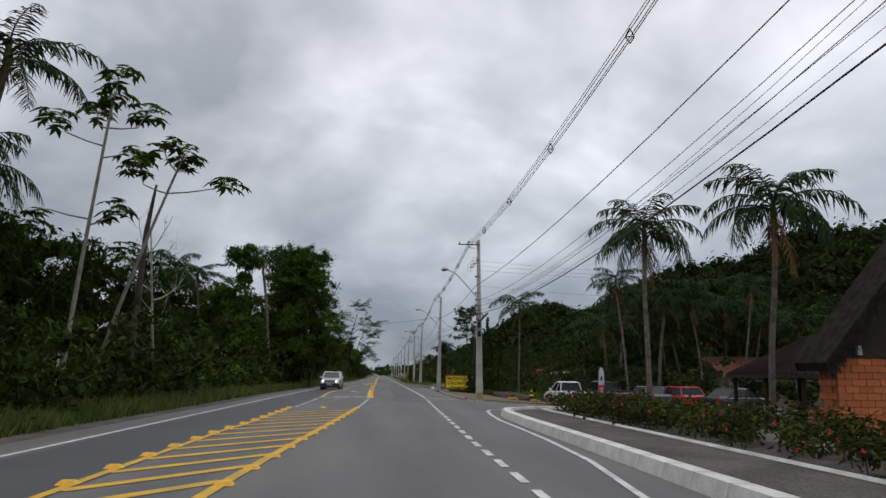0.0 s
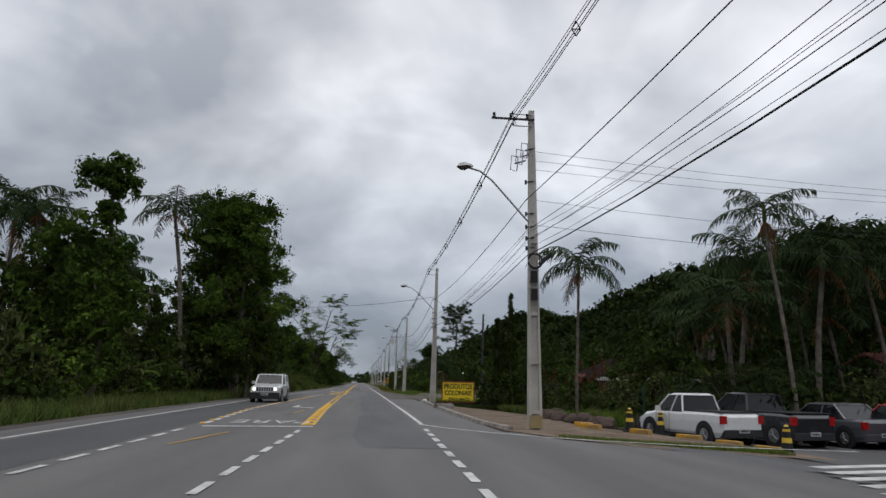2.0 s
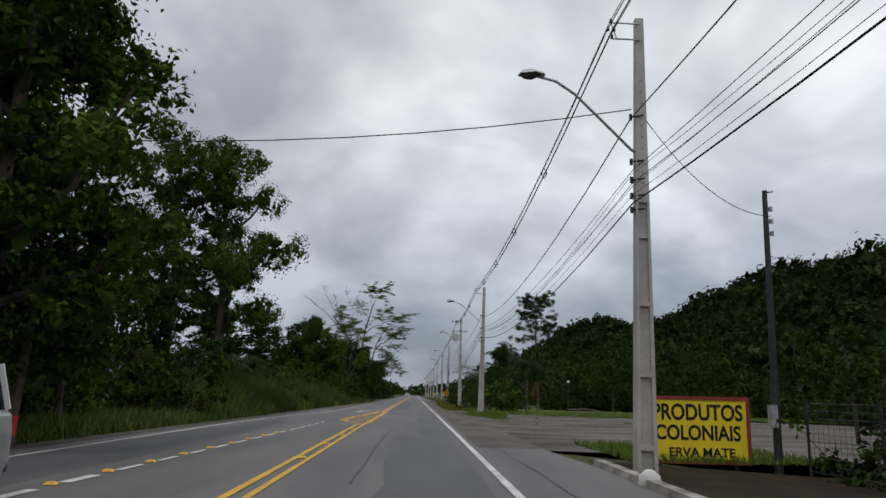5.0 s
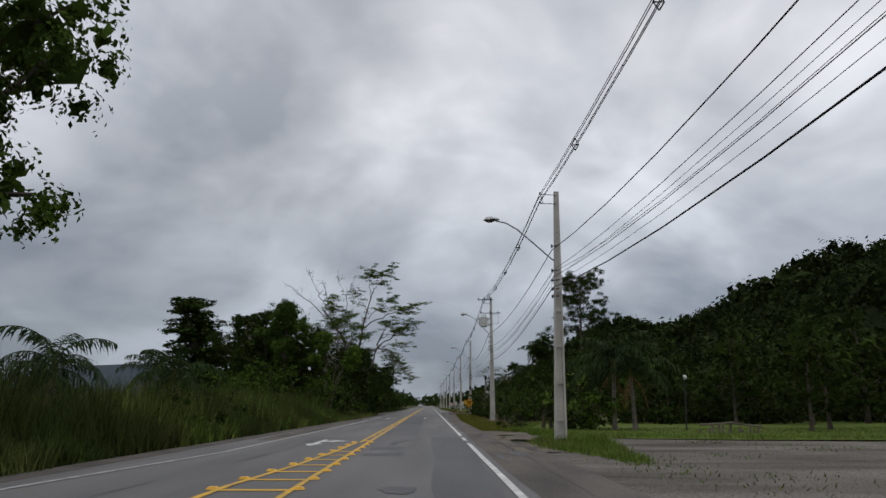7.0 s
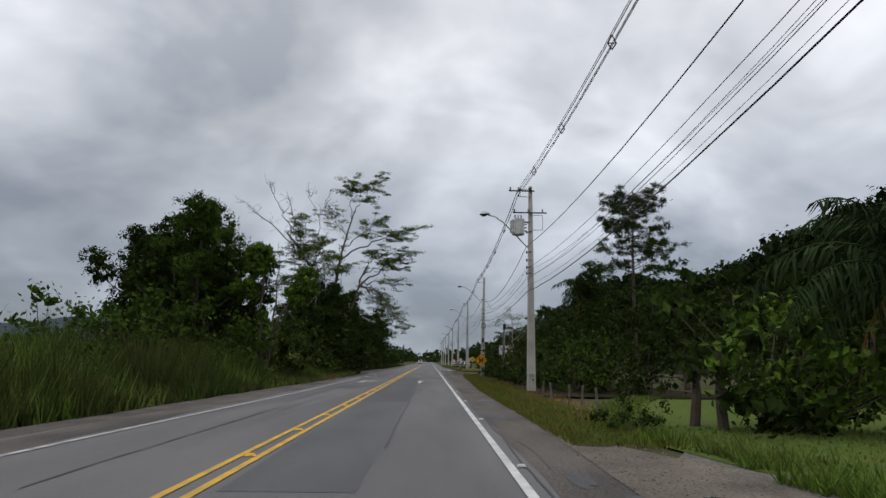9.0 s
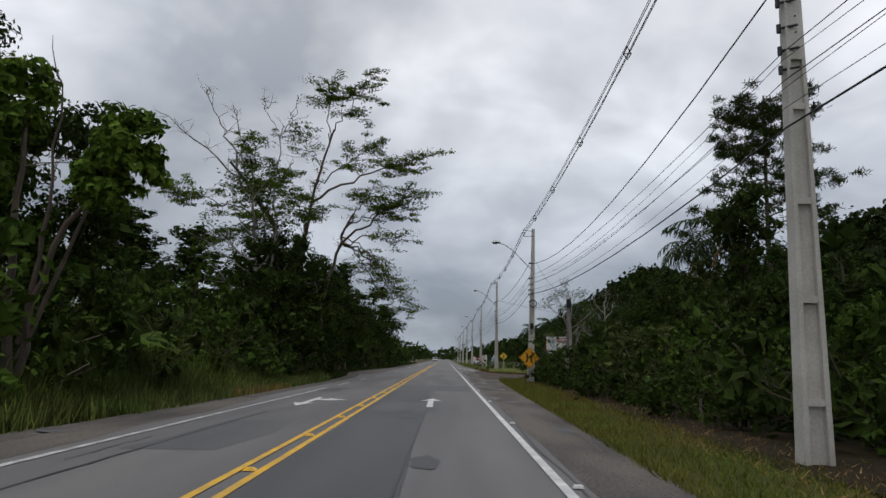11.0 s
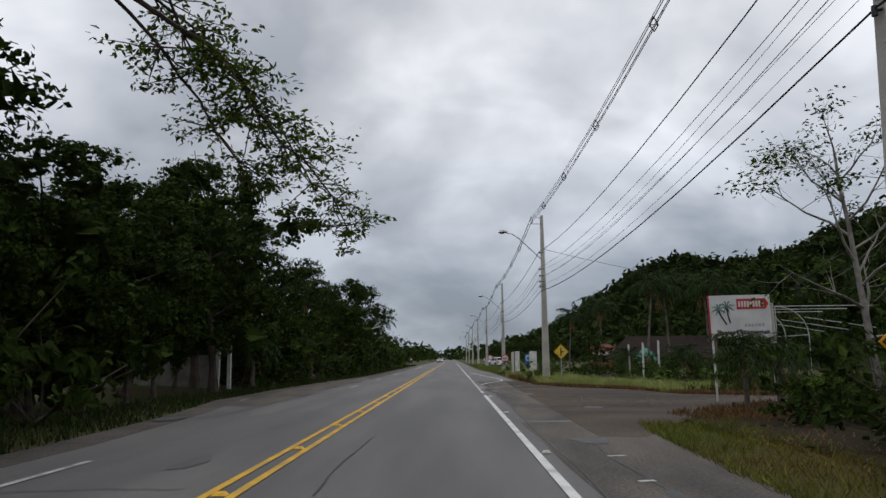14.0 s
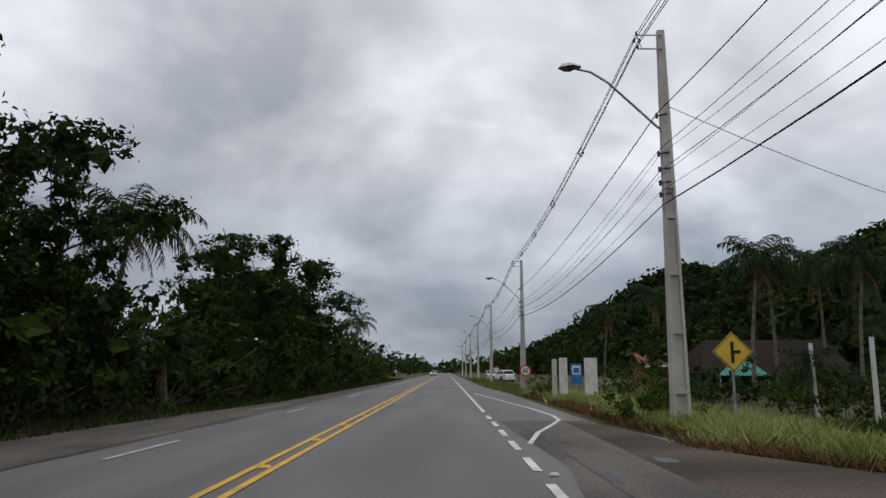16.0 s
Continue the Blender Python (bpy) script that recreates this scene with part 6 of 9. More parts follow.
for x, y, h in ((-9.2, 182.5, 6.0), (-8.8, 187.0, 6.4), (-9.2, 191.0, 7.6), (-10.6, 186.2, 8.8), (-9.8, 194.5, 6.4), (-11.8, 182.6, 8.2), (-9.8, 199.5, 5.8), (-12.0, 188.5, 8.4), (-9.8, 184.6, 8.6), (-13.2, 185.0, 8.0), (-10.8, 191.5, 8.4), (-10.2, 196.5, 6.4)):
    tr("round", x, y, h)
for x, y, h, w in ((-10.0, 184.4, 8.2, 1.15), (-10.6, 190.2, 8.0, 1.2), (-12.8, 188.6, 8.4, 1.2), (-10.7, 195.4, 6.8, 1.3), (-10.9, 199.4, 6.4, 1.3)):
    tr("dome", x, y, h, w)
for x, y, h, w in ((-9.1, 189.5, 9.4, 0.8), (-8.6, 186.4, 8.4, 0.75), (-10.8, 186.6, 11.6, 0.6), (-9.4, 187.4, 11.0, 0.5), (-12.4, 186.0, 11.2, 0.7)):
    tr("dense", x, y, h, w)
tr("dead", -18.5, 172.0, 11.0, 1.3)

forked_tree("leaning_tree", "leaning tree with a bright green vine-clad head over the verge", -8.9, 156.2,
            [([(-8.9, 156.2, 0), (-8.8, 156.2, 2.2), (-8.0, 156, 4.0), (-6.9, 155.8, 5.3)], 0.09, 0.04), ([(-9.0, 156.3, 0), (-9.3, 156.3, 3.5), (-9.2, 156.2, 6.6)], 0.12, 0.04), ([(-8.9, 156.2, 1.5), (-8.5, 156.0, 4.0), (-8.3, 155.8, 6.9)], 0.07, 0.015), ([(-8.9, 156.2, 1.2), (-7.9, 156.4, 4.2), (-7.6, 156.6, 6.3)], 0.06, 0.012)],
            [(-6.75, 155.7, 5.6, 0.72), (-6.5, 155.9, 5.1, 0.55), (-7.3, 155.8, 5.0, 0.5), (-7.1, 155.6, 4.5, 0.42), (-9.5, 156.2, 7.0, 0.7), (-9.7, 156.3, 6.0, 0.6), (-10.3, 156.2, 5.2, 0.7)], "leaf_bright", 75)

for x, y, h, w in ((-18.2, 161.0, 9.4, 0.85), (-16.2, 163.0, 10.2, 0.9), (-13.6, 161.0, 10.6, 0.85), (-11.8, 163.0, 8.0, 0.75)):
    tr("dome", x, y, h, w)
for x, y in ((-15.4, 150.5), (-14.0, 153.0), (-12.6, 154.6), (-16.6, 155.0), (-11.2, 156.0), (-17.6, 151.0)):
    plant(B["a"], x, y, 1.3)

# left side, beginning of the walk
cecropia(-13.2, 33.2, 11.5, (1.2, -0.6), 3, [(0.84, 3.4, 1.7, 0.75), (0.8, 0.2, 1.3, -0.3), (0.9, 2.3, 1.2, 0.9), (0.9, 0.9, 1.6, 1.0), (0.6, 3.0, 2.2, -0.2), (0.97, 5.2, 1.1, 0.8), (0.58, 0.1, 0.9, 0.5)])
cecropia(-13.5, 36.6, 10.4, (3.3, -0.6), 4, [(0.84, 0.3, 2.4, 0.5), (0.84, 3.2, 1.3, 1.5), (0.93, 4.4, 1.0, 0.6), (0.93, 1.4, 1.0, 0.6), (0.55, 3.0, 0.7, 0.4)])
tr("dead", -11.9, 40.0, 7.6, 0.7)
put_stub = root("dead_snag", "broken dark snag covered in epiphytes", "tree", at=spot(-12.6, 38.4))
put("trunk", Geo().tube([(0, 0, -0.1), (0.2, 0, 4), (0.4, -0.2, 7.5), (0.7, -0.3, 9.6)], [0.16, 0.14, 0.12, 0.05], 8), "bark", put_stub)
plant(P["tall"], -12.6, 24.6, 1.0, sz=0.76)
tr("dense", -12.6, 21.6, 8.6, 0.9)
plant(P["queen"], -15.6, 31.0, 0.95)
for k, x, y, h in (("dense", -16.0, 22, 11), ("round", -15.0, 17, 9.5), ("round", -16.5, 28.5, 9.0), ("wide", -17.5, 34, 8.0), ("round", -17.0, 39, 8.0), ("round2", -16.0, 43.5, 7.5), ("wide", -19, 46, 6.0),
                   ("round", -13.5, 12, 9), ("tall", -15, 6, 11), ("round2", -14.5, 24.5, 6.0), ("round", -21, 30, 10), ("round", -21, 20, 11), ("olive", -13.6, 46.5, 3.8), ("olive", -13.4, 50.0, 4.0), ("bright", -14.2, 48.5, 4.0)):
    tr(k, x, y, h)
for k, x, y, h in (("far", -19.5, 12, 11), ("far", -20, 38, 10), ("far", -24, 25, 13), ("far", -25, 36, 12), ("far", -24, 46, 10), ("far", -22, 56, 9), ("far", -23, 66, 11), ("far", -22, 80, 12), ("round", -14.6, 20, 7.5), ("round", -14.4, 29, 7), ("round", -15, 36.5, 7.5), ("dense", -13.2, 42.6, 9.2), ("dense", -14.8, 39.4, 9.4), ("dense", -17.0, 36.0, 10.0), ("dense", -15.2, 30.5, 9.4), ("dense", -18.0, 42.5, 10.0), ("round", -15.8, 47.5, 6.0), ("round2", -14.5, 41.5, 5.5), ("wide", -17.5, 52, 6.0), ("round", -15.2, 54.5, 5.0)):
    tr(k, x, y, h)
# palms and the vine-covered cluster
plant(P["tall"], -15.8, 65.4, 1.25, sz=0.95)
plant(P["queen"], -20.0, 69.0, 1.05, sz=1.22)
plant(P["tall"], -12.3, 77.4, 1.3, sz=1.3, turn=0)
plant(P["queen"], -13.9, 66.8, 0.95, sz=0.9)
plant(P["queen"], -15.2, 70.8, 0.95, sz=0.85)
vine = tree("vine_covered_tree", "tree smothered by climbing vines into a leafy tower", 61, 11, 2.0, 0.1, 14, 9, 30, 0.22, 0.14, "leaf_mid", crad=0.55, rise=(0.0, 0.6), shape="spire")
forked_tree("vine_covered_tree", "tall trunk under a heavy ball of climbing vines", -12.3, 61.6,
            [([(-12.3, 61.6, 0), (-12.0, 61.6, 5), (-12.2, 61.5, 10.2)], 0.2, 0.06), ([(-12.4, 61.8, 0), (-13.1, 62, 4.5), (-13.4, 61.9, 7.6)], 0.14, 0.05)],
            [(-12.2, 61.5, 10.35, 1.1), (-12.7, 61.5, 9.7, 0.95), (-11.7, 61.6, 9.6, 0.7), (-12.2, 61.6, 8.4, 0.55), (-13.2, 61.8, 7.4, 1.2), (-11.8, 61.5, 6.2, 1.1), (-14.2, 61.6, 6.6, 1.2), (-12.6, 61.2, 5.2, 1.4), (-11.2, 61.9, 4.6, 1.0), (-13.9, 61.2, 4.0, 1.5), (-12.0, 61.1, 2.9, 1.3)], "leaf_mid", 76, 0.2, 0.12)
used[vine.name] = True
for k, x, y, h in (("round", -14.8, 63, 10.4), ("dense", -16.6, 68.5, 10.6), ("round", -14.8, 67.5, 7.6), ("round", -14.0, 60.5, 6.5), ("round", -13.2, 63.5, 6.5), ("round", -17.6, 71, 9.5), ("round", -15.6, 72.4, 8.6), ("round", -18.5, 76, 10)):
    tr(k, x, y, h)
for x, y, h, w in ((-18.6, 50.5, 9.4, 1.0), (-22.0, 45.0, 10.6, 1.1), (-24.5, 53.0, 11.6, 1.1), (-18.0, 58.5, 8.8, 1.0), (-20.8, 63.0, 9.6, 1.0), (-17.2, 64.0, 8.0, 0.9), (-19.0, 71.5, 9.6, 1.0), (-16.2, 74.5, 8.8, 0.9), (-13.4, 74.8, 6.2, 0.8)):
    tr("dense", x, y, h, w)
# the great roadside trees
for k, x, y, h, w in (("big", -9.4, 80.0, 13.9, 0.98), ("big", -11.9, 80.6, 14.2, 1.0), ("big", -10.4, 83.0, 14.2, 0.9), ("round", -8.8, 81.0, 11.2, 0.95), ("round", -12.8, 79.4, 11.5, 1.0), ("round", -9.4, 78.8, 7.8, 0.95), ("round2", -14.8, 81.2, 7.6, 0.95), ("round", -10.4, 86.5, 9.5, 0.95), ("round2", -12.5, 89.5, 9.0, 0.95)):
    tr(k, x, y, h, w)
for k, x, y, h, w in (("fine", -11.2, 105.6, 15.6, 0.95), ("dense", -13.4, 101.6, 10.5, 0.95), ("fine", -13.8, 105.2, 14.8, 0.95), ("round", -13.4, 101.0, 10.5, 0.9), ("round", -13.5, 93, 9.5, 1.0), ("olive", -11.8, 96, 6.0, 1.0), ("round", -15, 97, 10, 1.0), ("far", -19, 88, 11, 1.0), ("far", -20, 98, 11, 1.0)):
    tr(k, x, y, h, w)
plant(vine, -11.1, 105.8, 0.42, sz=0.75)
# meadow of tall grass with a few plants
plant(P["low"], -12.6, 127.2, 1.0)
plant(P["low"], -12.6, 116.2, 0.95, sz=0.95)
plant(P["low"], -15.5, 120.0, 0.8)
con = tree("conical_tree", "dense conical evergreen rising over the scrub", 62, 16, 2.0, 0.06, 26, 7, 14, 0.34, 0.2, "leaf_dark", crad=0.72, rise=(-0.1, 0.9), shape="spire")
plant(con, -51.8, 262, 4.6, turn=0, sz=2.0)
plant(con, -51.6, 262.6, 4.2, turn=75, sz=1.9)
plant(con, -42, 262, 4.0, sz=1.6, turn=140)
for k, x, y, h, *w in (("round2", -19.0, 166, 8), ("round", -17.5, 172, 7.0), ("big", -13.4, 157.5, 10.4), ("dense", -12.4, 159.0, 10.4), ("round2", -15.2, 160.0, 9.6), ("bright", -13.5, 165.6, 10.4), ("round", -13.4, 169.5, 6.4), ("round", -16, 165, 7.0), ("olive", -11.4, 171.5, 5.4), ("round2", -16.6, 178, 7.2), ("olive", -11.3, 175, 5.2),
                   ("round", -14.0, 183, 7.8), ("wide", -13.0, 190, 8.2), ("round", -11.0, 194.5, 7.2), ("wide", -12.4, 199, 7.4), ("olive", -10.4, 180.0, 6.0), ("round", -11.4, 184.0, 8.6), ("round", -10.0, 190.0, 9.0), ("round", -9.6, 186.8, 7.4), ("round", -10.4, 203, 7.0), ("round", -9.6, 196.5, 5.6), ("dome", -9.8, 207.5, 9.3, 1.12), ("dome", -11.6, 210.5, 10.2, 1.2), ("dome", -11.2, 202.6, 7.0, 1.25), ("dome", -13.2, 213.0, 11.2, 1.1), ("dome", -10.9, 217.5, 8.6, 1.05), ("dome", -10.8, 223.0, 7.7, 1.0), ("dome", -9.5, 239.0, 7.9, 1.0), ("dome", -10.4, 233.5, 6.4, 0.9), ("dome", -9.8, 245.5, 6.2, 0.9), ("round", -13.2, 206.0, 6.0), ("wide", -12.8, 214.5, 6.0), ("round", -12.0, 204.5, 6.5), ("round", -22, 186, 8.5), ("round", -22, 196, 9),
                   ("wide", -14.5, 207, 8.0), ("round", -12.9, 213.5, 9.4), ("round", -13.0, 218.5, 9.8), ("round", -12.2, 222.0, 8.6), ("round2", -12.6, 227.0, 5.6), ("round", -15.5, 231, 5.4), ("olive", -11.4, 235, 4.4),
                   ("round", -11.4, 207.5, 7.2), ("round", -10.9, 226.0, 6.4), ("round", -13.2, 222.5, 9.0), ("far", -16, 214, 11), ("far", -16.5, 224, 7), ("far", -16.5, 236, 6), ("far", -15, 250, 8), ("dome", -13.6, 254.0, 10.6, 1.5), ("dome", -11.2, 259.0, 9.4, 1.3), ("round2", -13.4, 243.5, 7.6), ("round2", -11.5, 253, 8.0), ("round", -13.0, 242, 6.4), ("olive", -11.2, 262, 7.0), ("round", -12.0, 270, 7.5), ("round", -13.0, 280, 8), ("wide", -12.5, 292, 8), ("round", -13.0, 304, 7.5), ("round", -19, 240, 6.5), ("round", -19, 255, 8), ("round", -19, 218, 10)):
    tr(k, x, y, h, *w)
plant(P["low"], -10.2, 214.8, 0.8)
plant(P["low"], -9.6, 227.6, 0.7)
plant(P["queen"], -10.9, 225.6, 0.9, sz=0.75)
plant(P["queen"], -12.2, 298, 1.0, sz=0.95)
for x, y, s in ((-12.8, 70.4, 1.0), (-13.6, 71.8, 1.15), (-12.2, 72.6, 0.9), (-9.9, 163.2, 1.0), (-10.6, 165.0, 1.15), (-11.6, 161.5, 1.2), (-10.3, 168.3, 0.9), (-10.3, 219.6, 0.7), (-10.8, 230.5, 0.7)):
    plant(BAN, x, y, s)
# undergrowth along the left verge
for i in range(92):
    y = -2 + i * 3.4
    if 106 < y < 156:
        continue
    for row in range(2):
        x = edge(LEFT, y) - (3.5 if y < 105 else 3.0) - row * 2.0 - rp.uniform(0, 1.1)
        if (160 < y < 172 and row == 0) or 198 < y < 213.5:
            continue
        plant(B[rp.choice("abbcd" if y < 60 else "abbd" if y < 150 else "abbb")], x, y + rp.uniform(-1, 1), rp.uniform(0.8, 1.15) * (1.0 if row == 0 else 1.3))
for i in range(9):
    plant(B[rp.choice("abd")], rp.uniform(-11.5, -9.4), 108 + i * 5.4 + rp.uniform(-2, 2), rp.uniform(0.35, 0.6))
for i in range(16):
    y = 106 + i * 3.2
    plant(B[rp.choice("abd")], -16.0 - rp.uniform(0, 5), y, rp.uniform(0.6, 0.95))

# right side: palm grove behind the parking lot
plant(P["queen"], 8.95, 34.2, 1.0, sz=0.91, z=0.1)
plant(P["queen"], 11.8, 30.3, 1.05, sz=1.01, z=-0.66)
plant(P["feather"], 8.7, 60.4, 0.9, sz=0.86, z=-0.66)
plant(P["slim"], 14.7, 53.6, 1.1, sz=0.92, z=-0.66)
for i in range(34):
    x, y = rp.uniform(15, 32), rp.uniform(57, 86)
    x = max(x, 15 + (y - 57) * 0.4)
    plant(P[rp.choice(("slim", "slim2", "queen", "grove", "grove"))], x, y, rp.uniform(0.95, 1.25), z=-0.66, sz=rp.uniform(0.75, 1.12))
for i in range(13):
    x, y = 13.5 + i * 1.55, 57.5 + 7 * rp.random()
    plant(P["grove"] if i % 2 else P["low"], x, y, rp.uniform(0.9, 1.2), z=-0.66, sz=rp.uniform(0.6, 0.9))
for i in range(26):
    plant(B[rp.choice("bbd")], rp.uniform(13, 34), rp.uniform(56, 68), rp.uniform(0.8, 1.35), z=-0.66)
for k, x, y, h in (("far", 22, 70, 7), ("far", 28, 66, 7.5), ("far", 32, 74, 8), ("far", 26, 80, 8), ("far", 34, 57, 9), ("far", 36, 44, 9), ("far", 33, 50, 8), ("far", 18, 78, 6.5), ("round", 15.5, 70, 5), ("olive", 13.2, 66, 3.4), ("far", 38, 36, 10), ("far", 34, 28, 9), ("far", 37, 66, 10), ("far", 19, 66, 6), ("far", 23.5, 64.5, 6), ("far", 17.5, 72, 6.5), ("far", 30, 62, 6.5), ("far", 40, 52, 11), ("far", 26, 72, 8), ("far", 21.6, 60.6, 4.6), ("far", 22.0, 63.5, 5),
                   ("far", 20, 90, 6.5), ("far", 15.5, 91, 5.5), ("far", 26, 94, 7.5), ("far", 34, 90, 9), ("far", 36, 102, 9), ("far", 33, 112, 8)):
    tr(k, x, y, h, z=-0.66)
rust = bush("ornamental_shrub", "small rusty orange ornamental tree", 36, 2.6, 1.0, 14, 40, 0.2, 0.09, "leaf_rust")
plant(rust, 12.0, 76.0, 0.62, z=-0.5, sz=1.2)
plant(rust, 14.2, 73.5, 0.9, z=-0.5, sz=1.45)
plant(rust, 12.5, 75.6, 0.5, z=-0.5, sz=0.9)
for x, y, h_ in ((13.6, 72.6, 3.2), (16.0, 72.8, 3.6), (18.6, 73.0, 4.0), (13.2, 83.0, 3.4)):
    tr("round", x, y, h_, 0.9, z=-0.66)
for x, y, s_, k in ((8.1, 69.6, 0.6, "b"), (8.3, 69.7, 0.75, "b"), (9.2, 70.2, 0.8, "b"), (8.1, 71.6, 0.65, "b"), (8.6, 70.6, 0.75, "b"), (8.9, 63.6, 0.4, "d"), (9.3, 66.0, 0.5, "b"), (9.8, 62.0, 0.5, "b"), (9.6, 60.0, 0.45, "d"), (10.6, 58.4, 0.6, "b"), (10.4, 65.4, 0.7, "b"), (11.4, 61.2, 0.7, "d")):
    plant(B[k], x, y, s_, z=-0.25)
for x, y, h, w in ((10.4, 74.2, 3.6, 0.7), (12.4, 79.4, 4.6, 0.8), (16.4, 73.8, 4.0, 0.7), (10.0, 77.0, 4.0, 0.7), (13.8, 70.0, 3.4, 0.8), (15.8, 68.6, 4.6, 0.9)):
    tr("dense", x, y, h, w, z=-0.5)
CY = cypress(81)
for x, y, h in ((7.8, 70.6, 6.7), (7.1, 71.3, 5.3), (8.9, 70.6, 5.5), (7.9, 71.6, 4.2), (8.4, 72.5, 4.6), (7.4, 70.9, 4.4)):
    plant(CY, x, y, 0.8, -0.3, sz=h / 9)
for i in range(16):
    plant(B[rp.choice("bbd")], rp.uniform(8.6, 13), rp.uniform(66, 83), rp.uniform(0.5, 0.95), z=-0.66)
# behind the yard: field trees and palms
P["field"] = palm("stout palm with a reddish ringed trunk and long drooping fronds", 49, 3.2, 0.14, 11, 1.05, 2, 0.03, False, fronds=[LIGHT_FRONDS[0], LIGHT_FRONDS[0], LIGHT_FRONDS[1], LIGHT_FRONDS[2]])
for x, y, s, h in ((9.7, 131.0, 1.0, 1.0), (10.7, 130.6, 0.95, 0.92)):
    plant(P["field"], x, y, s, z=-0.1, sz=h)
plant(P["field"], -18.4, 140.0, 0.9, z=0.1, sz=0.95)
plant(B["b"], 4.15, 131.4, 0.3, z=-0.03)
plant(B["c"], 7.8, 132.3, 1.35, z=-0.1)
plant(B["b"], 8.3, 132.9, 1.0, z=-0.1)
for y in (157.0, 160.4, 163.0, 166.2, 169.0, 171.8, 174.6, 177.0, 179.4, 181.6, 184.2, 186.0):
    plant(B["b"], 6.2 + 0.3 * math.sin(y * 3), y, 0.5, z=0.0)
for x, y, h_, l_ in ((6.2, 133.2, 1.6, 3), (6.5, 132.2, 1.75, -2)):
    sn = root("vine_stump", "dead trunk wrapped in dark climbers on the lawn", "stump", at=spot(x, y, -0.1))
    put("trunk", Geo().tube([(0, 0, -0.1), (0.03 * l_, 0.02, h_ * 0.5), (0.02 * l_, 0, h_)], [0.13, 0.11, 0.06], 7), "bark", sn)
    vn = Geo()
    clump(np.random.RandomState(int(x * 10)), vn, np.array((0.0, 0.0, h_ * 0.75)), 0.32, 60, 0.13, 0.08, 1.6, 0.3)
    put("climber", vn, "leaf_dark", sn)
for k, x, y, h, *w in (("olive", 18.5, 127.5, 6.2), ("bright", 20.5, 129.5, 6.4), ("olive", 23.5, 126, 6.0), ("round", 27, 131, 8), ("round", 16.5, 143, 6.5), ("wide", 20, 140, 7.5), ("round", 24, 138, 8), ("round", 31, 124, 8.5), ("wide", 36, 120, 8),
                   ("round", 14, 149, 6.0), ("wide", 18, 152, 7.0), ("round", 11.5, 155, 5.6), ("round", 24, 148, 8.5), ("round", 30, 142, 9), ("tall", 15.5, 160, 8.5), ("round", 10.5, 161.5, 5.6), ("wide", 11.6, 166.0, 6.6), ("tall", 12.4, 171, 9.2), ("round", 9.6, 169.5, 5.6), ("round", 9.6, 174.5, 6.2), ("wide", 11.6, 178.0, 8.4), ("round", 9.0, 179.5, 5.4), ("round", 9.4, 184.5, 6.0), ("dense", 12.4, 186, 8.4), ("dense", 10.8, 188.5, 6.4, 1.0), ("airy", 8.9, 193.0, 5.6), ("dome", 12.6, 192.6, 4.6, 0.9), ("dead", 10.2, 187.6, 5.4), ("round", 8.4, 166, 6.8), ("round", 8.2, 171, 6.6), ("round", 7.9, 177, 5.8), ("round", 8.6, 161, 6.6), ("round", 7.8, 182.5, 5.0), ("round2", 8.2, 156, 5.2), ("round", 12.8, 192.5, 6.0), ("round", 17, 184, 9), ("round", 18, 174, 9), ("round", 20, 163, 9), ("wide", 19, 194, 8)):
    tr(k, x, y, h, *w, z=-0.2)
for i in range(46):
    x, y = (rp.uniform(15, 36), rp.uniform(141, 152)) if i < 28 else (rp.uniform(29, 38), rp.uniform(104, 142))
    plant(B["b"], x, y, rp.uniform(1.0, 1.5), z=-0.2)
PI = pine(91)
plant(PI, 19.4, 184.9, 1.08, z=-0.2, turn=10)
plant(P["slim2"], 12.8, 175.0, 1.35, z=-0.2, sz=1.2)
plant(P["queen"], 13.8, 182.5, 0.9, z=-0.2, sz=1.0)
for i in range(24):
    y = 149 + i * 1.7
    plant(B[rp.choice("bbad")], 6.9 + rp.uniform(0, 1.6), y, rp.uniform(0.6, 1.05), z=-0.1)
# nursery plants and palms beyond the driveway
for x, y, s, h in ((18.5, 247, 1.05, 1.02), (21.5, 250.5, 1.05, 1.05), (24.5, 246, 1.0, 1.0), (17, 262, 1.0, 0.9), (27, 255, 1.0, 1.1), (15.5, 275, 0.9, 0.85)):
    plant(P["queen"], x, y, s, z=-0.1, sz=h)
for k, x, y, h in (("round", 16.5, 262, 4.6), ("round", 19.5, 264, 4.4), ("round", 22.5, 264, 4.6), ("round", 15, 254, 5.0), ("wide", 21, 262, 6.0), ("round", 28, 238, 7), ("wide", 33, 244, 8), ("round", 12.0, 266, 5), ("round", 11.5, 282, 5.5), ("wide", 14, 296, 6.5), ("round", 11, 310, 6), ("round", 12, 326, 6), ("wide", 15, 344, 7), ("round", 11, 360, 6.5), ("round", 30, 228, 8), ("round", 35, 218, 9), ("wide", 34, 205, 9), ("round", 28, 196, 8), ("wide", 12, 385, 7), ("round", 13, 410, 7), ("round", -13, 330, 7), ("wide", -14, 355, 7), ("round", -13, 385, 7), ("wide", -14, 420, 8), ("wide", 12, 440, 7), ("round", -13, 450, 7)):
    tr(k, x, y, h, z=-0.1)
for i in range(24):
    x, y = rp.uniform(9.5, 22), rp.uniform(213, 245)
    plant(B[rp.choice("abbd")], x, y, rp.uniform(0.25, 0.5), z=-0.1)
for i in range(11):
    plant(B["b"], 10.5 + i * 1.2, 233 + 5 * rp.random(), rp.uniform(0.4, 0.6), z=-0.1)
